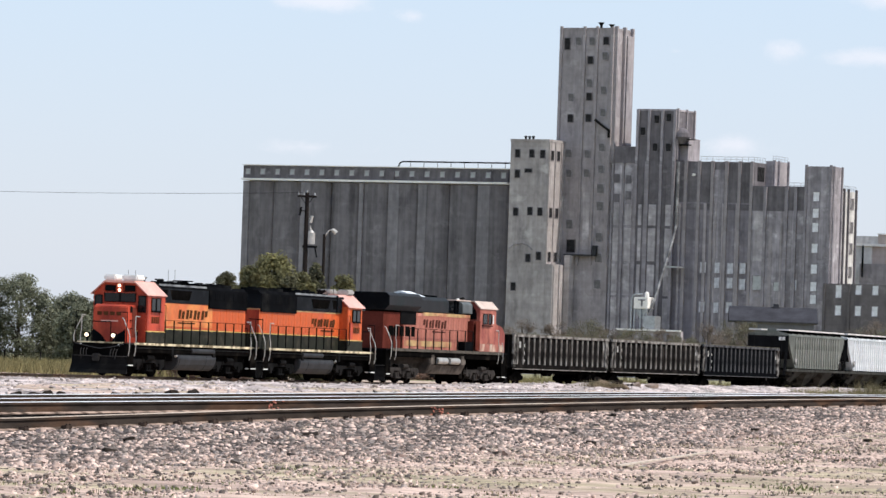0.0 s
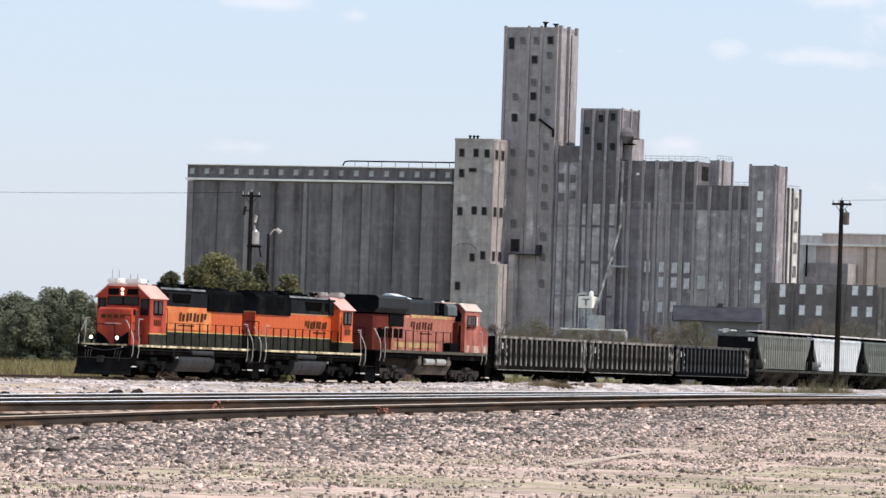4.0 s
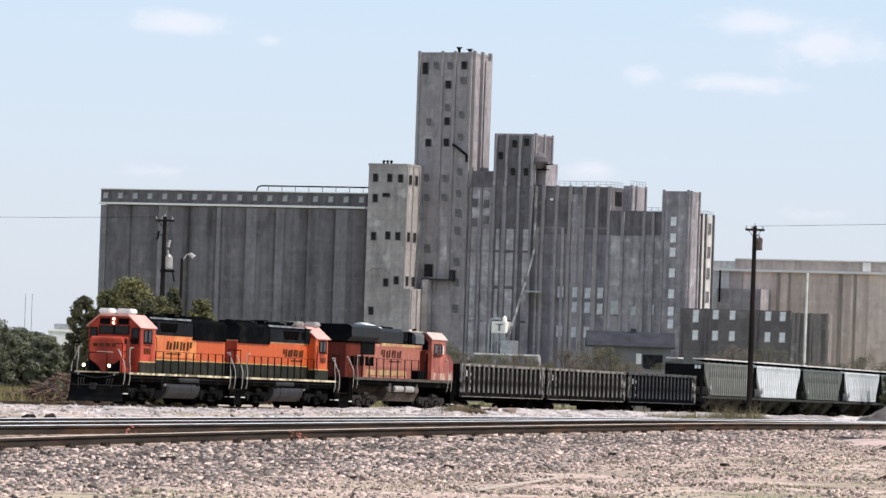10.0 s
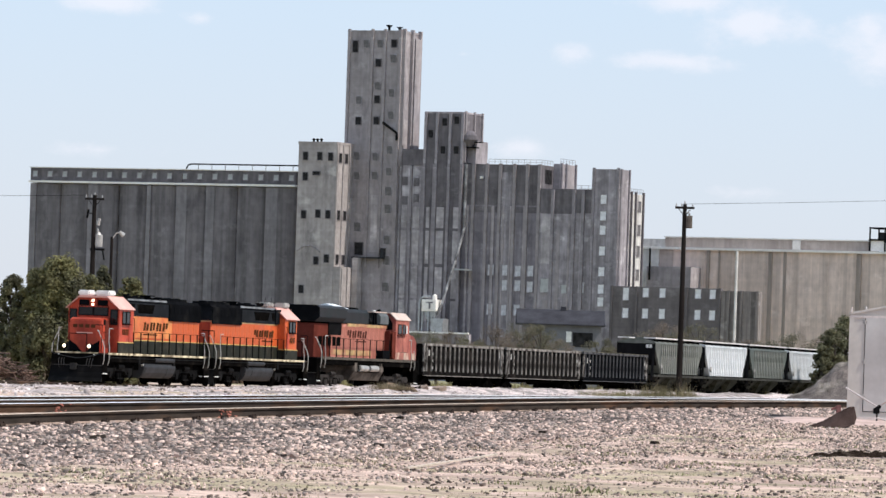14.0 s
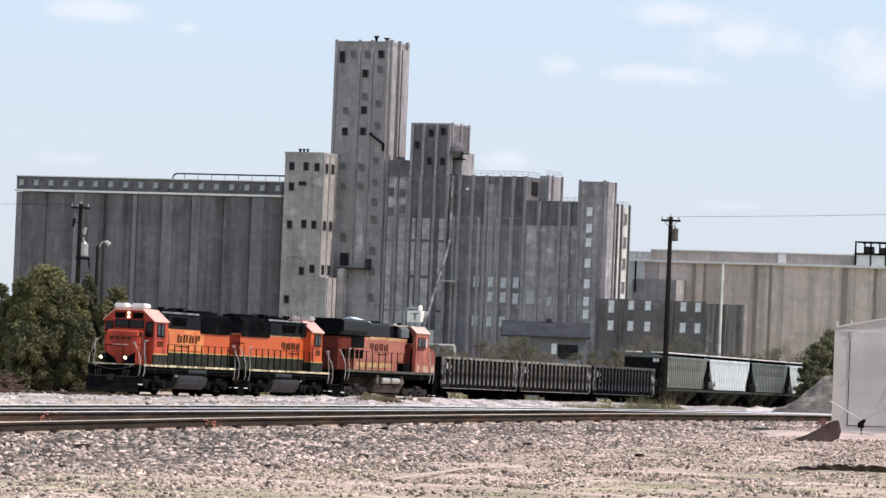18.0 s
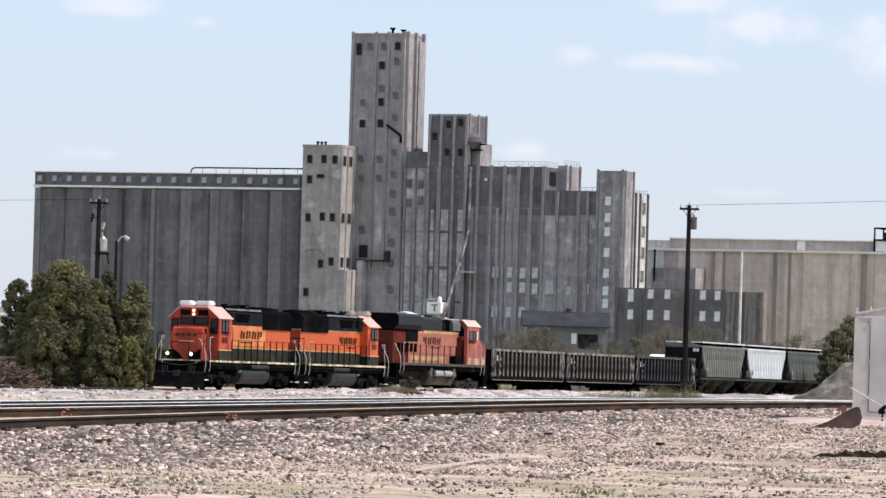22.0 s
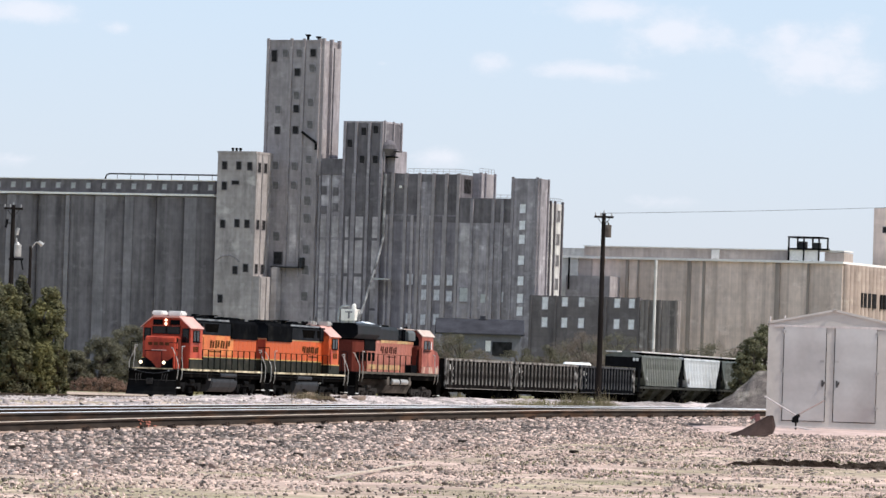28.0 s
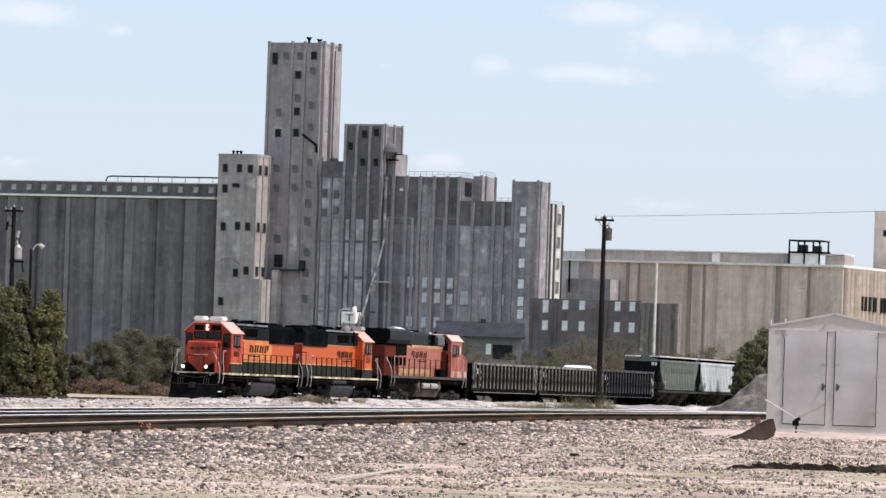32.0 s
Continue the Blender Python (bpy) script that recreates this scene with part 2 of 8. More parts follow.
CONCRETE_TAN = concrete("tan_concrete", (0.655, 0.53, 0.462), (0.49, 0.385, 0.335), (0.72, 0.60, 0.535), blotch=0.10, streak=0.14, band=0.05, runs=0.13, run_size=0.33)
LEDGE = mat("pale_ledge", (0.84, 0.80, 0.755), 0.8, vary=0.1, size=3)
HOOD_GREY = mat("dusty_dark_grey_hood", (0.0085, 0.0098, 0.0120), 0.6, vary=0.4, size=0.9, stain=(0.018, 0.020, 0.023), stain_at=0.60, stain_size=0.6, spec=0.03)
ROOF_EDGE = mat("roof_edge_highlight", (0.17, 0.175, 0.18), 0.5, vary=0.45, size=0.9, stain=(0.05, 0.05, 0.052), stain_at=0.56, stain_size=0.8, spec=0.2)
LETTER = mat("worn_brown_lettering", (0.085, 0.035, 0.018), 0.7, vary=0.3, size=0.4, spec=0.0)
DUSTY_FOOT = mat("dusty_rail_foot", (0.36, 0.265, 0.215), 0.9, vary=0.4, size=0.25, stain=(0.10, 0.075, 0.06), stain_at=0.56, stain_size=2.5, spec=0.0)
BRICK = concrete("dark_brick_wall", (0.143, 0.127, 0.128), (0.098, 0.088, 0.091), (0.19, 0.173, 0.175), blotch=0.14, streak=0.08)
PALE_WINDOW = mat("whitewashed_pane", (0.74, 0.74, 0.76), 0.4, vary=0.2, size=1.0, spec=0.4)
DARK_OPENING = mat("dark_opening", (0.028, 0.027, 0.028), 0.8, vary=0.5, size=0.8, spec=0.0)
STEEL = mat("galvanised_steel", (0.40, 0.41, 0.42), 0.45, 0.6, vary=0.2, size=0.6)
DARKSTEEL = mat("dark_steel", (0.010, 0.010, 0.0105), 0.75, 0.0, vary=0.25, spec=0.0)
POLE = mat("creosoted_pole", (0.020, 0.017, 0.016), 0.9, vary=0.3, size=0.4, stretch=(1, 1, 0.1), spec=0.0)
ROOFGREY = mat("slate_roofing", (0.050, 0.050, 0.058), 0.8, vary=0.25, size=2, spec=0.0)
RUST = mat("rusted_plate", (0.056, 0.039, 0.035), 0.85, vary=0.4, size=0.3, spec=0.0)


# ---- building blocks ----
class Shape:
    """Collects faces of one mesh."""

    def __init__(self):
        self.v, self.f = [], []

    def box(self, x0, x1, y0, y1, z0, z1):
        i = len(self.v)
        self.v += [(x0, y0, z0), (x1, y0, z0), (x1, y1, z0), (x0, y1, z0), (x0, y0, z1), (x1, y0, z1), (x1, y1, z1), (x0, y1, z1)]
        self.f += [(i, i + 3, i + 2, i + 1), (i + 4, i + 5, i + 6, i + 7), (i, i + 1, i + 5, i + 4), (i + 1, i + 2, i + 6, i + 5), (i + 2, i + 3, i + 7, i + 6), (i + 3, i, i + 4, i + 7)]
        return self

    def prism(self, outline, a, b, axis="y"):
        """An outline of (p, q) pairs, pushed from a to b along an axis: y gives (p, a, q), x gives (a, p, q), z gives (p, q, a)."""
        i, n = len(self.v), len(outline)
        for c in (a, b):
            for p, q in outline:
                self.v.append((p, c, q) if axis == "y" else (c, p, q) if axis == "x" else (p, q, c))
        self.f += [tuple(range(i, i + n)), tuple(range(i + 2 * n - 1, i + n - 1, -1))]
        self.f += [(i + k, i + (k + 1) % n, i + n + (k + 1) % n, i + n + k) for k in range(n)]
        return self

    def tube(self, p, q, r, r2=None, n=8, caps=True):
        p, q = Vector(p), Vector(q)
        r2 = r if r2 is None else r2
        z = (q - p).normalized()
        x = z.orthogonal().normalized()
        y = z.cross(x)
        i = len(self.v)
        for c, rad in ((p, r), (q, r2)):
            for k in range(n):
                a = 2 * math.pi * k / n
                self.v.append(tuple(c + x * (rad * math.cos(a)) + y * (rad * math.sin(a))))
        self.f += [(i + k, i + (k + 1) % n, i + n + (k + 1) % n, i + n + k) for k in range(n)]
        if caps:
            self.f += [tuple(range(i + n - 1, i - 1, -1)), tuple(range(i + n, i + 2 * n))]
        return self

    def line(self, pts, r, n=6):
        for a, b in zip(pts, pts[1:]):
            self.tube(a, b, r, n=n)
        return self

    def mesh(self, name, material, bevel=0.0, smooth=False):
        me = bpy.data.meshes.new(name)
        me.from_pydata(self.v, [], self.f)
        bm = bmesh.new()
        bm.from_mesh(me)
        bmesh.ops.recalc_face_normals(bm, faces=bm.faces)
        if bevel:
            bmesh.ops.bevel(bm, geom=[e for e in bm.edges if e.calc_face_angle(0) > 0.5], offset=bevel, segments=2, affect="EDGES", clamp_overlap=True)
        bm.to_mesh(me)
        bm.free()
        if smooth:
            me.shade_smooth()
        for m in material if isinstance(material, (list, tuple)) else [material]:
            me.materials.append(m)
        return me


def part(name, shape, material, parent=None, label="", bevel=0.0, smooth=False):
    """One mesh object under a thing or a part."""
    ob = new(name, shape.mesh(name, material, bevel, smooth) if isinstance(shape, Shape) else shape)
    if parent is not None:
        ob.parent = parent
    if label:
        tagged(ob, label)
    return ob


def each_part(name, shape, material, parent, label="", bevel=0.0):
    """Every box or tube of a shape as a part of its own."""
    seen, groups = {}, []
    for f in shape.f:
        k = next((seen[i] for i in f if i in seen), None)
        if k is None:
            k = len(groups)
            groups.append([])
        groups[k].append(f)
        for i in f:
            seen[i] = k
    for g in groups:
        ids = sorted({i for f in g for i in f})
        at = {i: n for n, i in enumerate(ids)}
        one = Shape()
        one.v, one.f = [shape.v[i] for i in ids], [tuple(at[i] for i in f) for f in g]
        part(name, one, material, parent, label, bevel)


def thing(name, at, label, category, group="", kind=""):
    ob = new(name)
    ob.matrix_basis = at
    ob.empty_display_size = 0.2
    return tagged(ob, label, category, group, kind)


def smooth01(x):
    x = min(1.0, max(0.0, x))
    return x * x * (3 - 2 * x)


# ---- ground plan ----
TRACK_X, TRACK_Y, TRACK_TURN, TRACK_CURVE, TRACK_Z = -26.4, 254.9, radians(18.34), -0.00037932, 0.21


def on_track(q, lat=0.0, z=TRACK_Z):
    """A place q metres along the train's track, lat metres to its near side, and the track's bearing there."""
    h = TRACK_TURN + TRACK_CURVE * q
    x = TRACK_X + (math.cos(TRACK_TURN) - math.cos(h)) / TRACK_CURVE
    y = TRACK_Y + (math.sin(h) - math.sin(TRACK_TURN)) / TRACK_CURVE
    return Vector((x + lat * math.cos(h), y - lat * math.sin(h), z)), h


NEAR_TURN = radians(18.3)          # the near tracks run parallel to the train's
NEAR_RISE = [(-200, 0.20), (62, 0.20), (75.6, 0.285), (83.5, 0.425), (92.7, 0.56), (104.9, 0.707), (117.8, 0.845), (134, 0.934), (170, 0.98), (900, 0.98)]


def rise(table, y):
    for (y0, z0), (y1, z1) in zip(table, table[1:]):
        if y <= y1:
            return z0 + (z1 - z0) * (y - y0) / (y1 - y0)
    return table[-1][1]


def head_z(lat, y):
    """Height of the rail heads of the near tracks, lat metres to the left of the nearest rail; the second rail is raised in the curve."""
    if lat < 1:
        return rise(NEAR_RISE, y)
    if lat < 3:
        return rise([(-200, 0.34), (62, 0.34), (80.8, 0.50), (88.3, 0.569), (101.7, 0.706), (118, 0.87), (150, 0.97), (900, 0.99)], y)
    return rise([(-200, 0.32), (70, 0.32), (87.9, 0.498), (102.9, 0.640), (120, 0.79), (150, 0.92), (900, 0.95)], y)


def near_place(lat, s):
    """A place on the near tracks: lat metres left of the nearest rail, s metres of y along it."""
    x = -4.9 + math.tan(NEAR_TURN) * (s - 88)
    return x - lat * math.cos(NEAR_TURN), s + lat * math.sin(NEAR_TURN)


def ground_z(x, y):
    d = (x - (-4.9 + math.tan(NEAR_TURN) * (y - 88))) * math.cos(NEAR_TURN)     # to the right of the nearest rail
    foot = y + d * math.sin(NEAR_TURN)
    bed = head_z(0, foot) - 0.20
    if d > 0:
        return bed - 0.07 * smooth01((d - 0.6) / 4.0)
    far = head_z(6, foot) - 0.19
    if d > -8:
        return bed + (far - bed) * smooth01(-d / 4.0)
    return far + (0.03 - far) * smooth01((-d - 8) / 55)


def build_ground():
    xs = sorted(set([-3000, -1500, -800, -400, -250, -160, -110, -80, -60] + [-50 + 2 * i for i in range(9)] + [-32 + 0.5 * i for i in range(110)] + [23 + 2 * i for i in range(14)] + [60, 80, 110, 160, 250, 400, 800, 1500, 3000]))
    ys = sorted(set([-400, -150, -60, -20, 0, 15, 25, 32] + [36 + 0.5 * i for i in range(240)] + [156 + 2 * i for i in range(60)] + [280 + 6 * i for i in range(30)] + [470, 520, 600, 700, 850, 1000, 1200, 1500, 2000, 3000, 4500]))
    v, f = [], []
    for y in ys:
        for x in xs:
            z = ground_z(x, y)
            if 30 < y < 300 and -35 < x < 40:
                z += 0.035 * noise.noise(Vector((x * 0.9, y * 0.35, 3))) + 0.018 * noise.noise(Vector((x * 3, y * 2.2, 7)))
            v.append((x, y, z))
    n = len(xs)
    for j in range(len(ys) - 1):
        for i in range(n - 1):
            a = j * n + i
            f.append((a, a + 1, a + n + 1, a + n))
    me = bpy.data.meshes.new("ground")
    me.from_pydata(v, [], f)
    me.shade_smooth()
    me.materials.append(ground_material())
    tagged(new("ground", me), "dusty pinkish tan gravel ground with sparse dry grass", "ground", kind="structure")


def ground_material():
    m = mat("dusty_gravel", (0.475, 0.350, 0.290), 0.95, vary=0.34, size=1.6, stretch=(0.5, 1, 1), fine=0.45, bump=0.03, stain=(0.345, 0.288, 0.195), stain_at=0.54, stain_size=0.35, spec=0.1)
    return m


build_ground()


BALLAST_EDGE = [(-200, 7.8), (50, 7.8), (84, 7.2), (95, 5.7), (105, 4.6), (140, 3.9), (900, 3.9)]     # metres along, width right of the nearest rail


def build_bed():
    """The soil under the ballast, from the nearest rail out, darkened in colour for the shade between stones."""
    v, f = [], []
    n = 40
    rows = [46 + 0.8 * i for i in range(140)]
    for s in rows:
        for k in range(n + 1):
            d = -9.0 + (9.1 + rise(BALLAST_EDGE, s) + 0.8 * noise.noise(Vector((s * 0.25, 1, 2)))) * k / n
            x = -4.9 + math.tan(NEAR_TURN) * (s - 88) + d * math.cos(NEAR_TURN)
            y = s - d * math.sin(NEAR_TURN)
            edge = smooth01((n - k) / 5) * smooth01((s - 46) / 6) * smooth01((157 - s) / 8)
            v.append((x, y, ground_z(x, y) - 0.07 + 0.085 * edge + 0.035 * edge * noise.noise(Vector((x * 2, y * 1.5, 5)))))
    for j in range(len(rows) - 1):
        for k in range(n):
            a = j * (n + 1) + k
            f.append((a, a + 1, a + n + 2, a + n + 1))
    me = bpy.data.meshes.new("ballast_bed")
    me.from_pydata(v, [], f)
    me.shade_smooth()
    me.materials.append(mat("shade_darkened_ballast_soil", (0.062, 0.048, 0.042), 0.95, vary=0.35, size=0.5, fine=0.35, bump=0.02, spec=0.1))
    tagged(new("ballast_bed", me), "soil under the track ballast, darkened as shade between stones", "ballast", kind="structure")


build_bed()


# ---- rails ----
def rail_shape(points, z0, scale=1.0):
    """A rail of 136 lb section swept along (place, bearing) points, standing with its foot at z0."""
    side = [(-0.076, 0), (0.076, 0), (0.076, 0.012), (0.012, 0.03), (0.010, 0.13), (0.036, 0.142), (0.036, 0.176)]
    top = [(0.036, 0.176), (0.030, 0.186), (-0.030, 0.186), (-0.036, 0.176)]
    prof = side + top[1:] + [(-0.036, 0.142), (-0.010, 0.13), (-0.012, 0.03), (-0.076, 0.012)]
    n = len(prof)
    v, f, mi = [], [], []
    for p, h in points:
        for a, b in prof:
            v.append((p[0] + a * math.cos(h), p[1] - a * math.sin(h), p[2] + b))
    for j in range(len(points) - 1):
        for k in range(n):
            a, b = j * n + k, j * n + (k + 1) % n
            f.append((a, b, b + n, a + n))
            mi.append(1 if k in (6, 7, 8) else 2 if k in (1, 2, 11, 12) else 0)
    return v, f, mi


def build_rail(name, points, label, parent, top=None):
    v, f, mi = rail_shape(points, 0)
    me = bpy.data.meshes.new(name)
    me.from_pydata(v, [], f)
    for m in (RAIL_SIDE, top or RAIL_TOP, DUSTY_FOOT):
        me.materials.append(m)
    me.polygons.foreach_set("material_index", mi)
    ob = new(name, me)
    ob.parent = parent
    tagged(ob, label)
    return ob


def near_points(lat):
    out = []
    y = -120.0
    while y < 600:
        p = near_place(lat, y)
        out.append(((p[0], p[1], head_z(lat, p[1]) - 0.186), NEAR_TURN))
        y += 4.0 if 40 < y < 200 else 20.0
    return out


def tie_mesh():
    return Shape().box(-1.30, 1.30, -0.115, 0.115, -0.16, 0.0).mesh("tie", TIE, bevel=0.012)


def lay_ties(track, lat, first, count, step, low):
    """Timber ties square to the track, centred lat metres left of the nearest rail."""
    me = tie_mesh()
    for k in range(count):
        s = first + k * step * math.cos(NEAR_TURN)
        x, y = near_place(lat, s)
        left, right = head_z(lat + 0.72, y), head_z(lat - 0.72, y)
        ob = new("tie", me)
        ob.parent = track
        dip = 0.0 if k % 3 == 0 else low
        ob.matrix_basis = pose(x + random.uniform(-0.05, 0.05), y, (left + right) / 2 - 0.190 - dip, 0, math.degrees(math.atan2(right - left, 1.435)) * -1, -math.degrees(NEAR_TURN) + random.uniform(-1.2, 1.2))


def build_tracks():
    tr = thing("railway_track", Matrix(), "railway track with a rusty near rail and a shiny far rail on a ballast bed", "track", "parallel tracks", "structure")
    build_rail("rail", near_points(0.0), "rust-brown steel rail", tr, RAIL_TOP_RUST)
    flecks = random.Random(8)
    for s, side in ((92.4, 0.045), (88.6, -1.39)):
        x, y = near_place(-side, s)
        sh = Shape()
        for k in range(16):
            a, z, w, h = flecks.gauss(0, 0.22), flecks.uniform(-0.175, -0.02), flecks.uniform(0.02, 0.07), flecks.uniform(0.008, 0.025)
            out = 0.0 if z > -0.05 else -0.022
            sh.prism([(a - w, z), (a + w * 0.7, z - h), (a + w, z + h * 0.4), (a - w * 0.4, z + h)], out - 0.004, out + 0.004, "x")
        mk = part("paint_mark", sh, PAINT_MARK, tr, "spattered faded red paint on the rail")
        mk.matrix_basis = pose(x, y, head_z(-side, y), 0, 0, -18.3)
    build_rail("rail", near_points(1.435), "polished steel rail", tr)
    lay_ties(tr, 0.7175, 58.0, 160, 0.55, 0.035)
    clip = Shape().box(-0.055, 0.055, -0.085, 0.085, -0.02, 0.045).tube((0.03, -0.05, 0.0), (0.03, -0.05, 0.07), 0.022, n=6).tube((0.03, 0.05, 0.0), (0.03, 0.05, 0.07), 0.022, n=6).mesh("tie_plate", PLATE, bevel=0.012)
    for k in range(54):
        x, y = near_place(-0.115, 60.0 + 1.34 * k + random.uniform(-0.08, 0.08))
        ob = new("tie_plate", clip)
        ob.parent = tr
        ob.matrix_basis = pose(x, y, head_z(0, y) - 0.175, 0, random.uniform(-6, 6), -18.3 + random.uniform(-8, 8))
    tr2 = thing("railway_track", Matrix(), "second railway track with shiny worn rails on ballast", "track", "parallel tracks", "structure")
    build_rail("rail", near_points(4.4), "polished steel rail", tr2)
    build_rail("rail", near_points(5.83), "polished steel rail", tr2)
    lay_ties(tr2, 5.12, 66.0, 140, 0.58, 0.02)
    tr3 = thing("railway_track", Matrix(), "siding track carrying the freight train over pale gravel", "track", "parallel tracks", "structure")
    for lat in (0.72, -0.72):
        pts = []
        for i in range(-20, 80):
            p, h = on_track(i * 6.0, lat, TRACK_Z - 0.186)
            pts.append((tuple(p), h))
        # rusty heads in the dark side colour, which also paints the shadow on them
        build_rail("rail", pts, "dark rusty steel rail", tr3, RAIL_SIDE)
    me = tie_mesh()
    for k in range(210):
        p, h = on_track(-40 + k * 1.1, 0, TRACK_Z - 0.19)
        ob = new("tie", me)
        ob.parent = tr3
        ob.matrix_basis = pose(p.x, p.y, p.z, 0, 0, -math.degrees(h))


build_tracks()

# ---- grain elevators: local x along the front, y back, z up ----
ELEV = Matrix.Translation((-88.73, 1180.0, 0.0)) @ Matrix.Rotation(radians(-24.4), 4, "Z")


def silo_row(sh, u0, count, r, w0, z0, z1, bulge=1.0, steps=14, back=20):
    """Round silos side by side, their near halves."""
    pts = []
    for c in range(count):
        for k in range(steps + 1):
            a = math.pi * k / steps
            pts.append((u0 + r + 2 * r * c - r * math.cos(a), w0 + r * bulge - r * bulge * math.sin(a)))
    pts += [(u0 + 2 * r * count, w0 + back), (u0, w0 + back)]
    sh.prism(pts, z0, z1, "z")


def wall_window(el, u, w, z, wide, high, pane, side=False):
    """A window on a front wall (facing -y) or a side wall (facing +x): a frame all round, and its pane."""
    a, b, t = wide / 2, high / 2, 0.13
    ring = [(-a - t, -b - t), (a + t, -b - t), (a + t, b + t), (-a - t, b + t), (-a, -b), (a, -b), (a, b), (-a, b)]
    fr = Shape()
    for d in (0.0, 0.14):
        fr.v += [(d, p, q) if side else (p, -d, q) for p, q in ring]
    for k in range(4):
        n = (k + 1) % 4
        fr.f += [(k, n, 4 + n, 4 + k), (8 + k, 8 + n, 12 + n, 12 + k), (k, n, 8 + n, 8 + k), (4 + k, 4 + n, 12 + n, 12 + k)]
    pn = Shape()
    if side:
        pn.box(0, 0.06, -a, a, -b, b)
    else:
        pn.box(-a, a, -0.06, 0, -b, b)
    f = part("window", fr, CONCRETE_SOOT_SHADE if pane is DARK_OPENING else CONCRETE_DARK, el)
    f.location = (u, w, z)
    part("pane", pn, pane, f, "dark broken opening" if pane is DARK_OPENING else "")


def pilasters(el, us, w, z0, z1, wide, deep, material, label=""):
    me = {}
    for u in us:
        if not me:
            me[0] = Shape().box(-wide / 2, wide / 2, -deep, 0.1, z0, z1).mesh("pilaster", material, bevel=0.06)
        ob = new("pilaster", me[0])
        ob.parent = el
        ob.location = (u, w, 0)
        if label:
            tagged(ob, label)


def side_pilasters(el, ws, u, z0, z1, wide, deep, material):
    me = Shape().box(-0.1, deep, -wide / 2, wide / 2, z0, z1).mesh("pilaster", material, bevel=0.06)
    for w in ws:
        ob = new("pilaster", me)
        ob.parent = el
        ob.location = (u, w, 0)


def roof_rail(el, a, b, z, high=1.1, n=6):
    a, b = Vector((*a, z)), Vector((*b, z))
    sh = Shape().line([a + Vector((0, 0, high)), b + Vector((0, 0, high))], 0.05).line([a + Vector((0, 0, high / 2)), b + Vector((0, 0, high / 2))], 0.035)
    for k in range(n + 1):
        p = a.lerp(b, k / n)
        sh.line([p, p + Vector((0, 0, high))], 0.05)
    each_part("railing_bar", sh, STEEL, el)


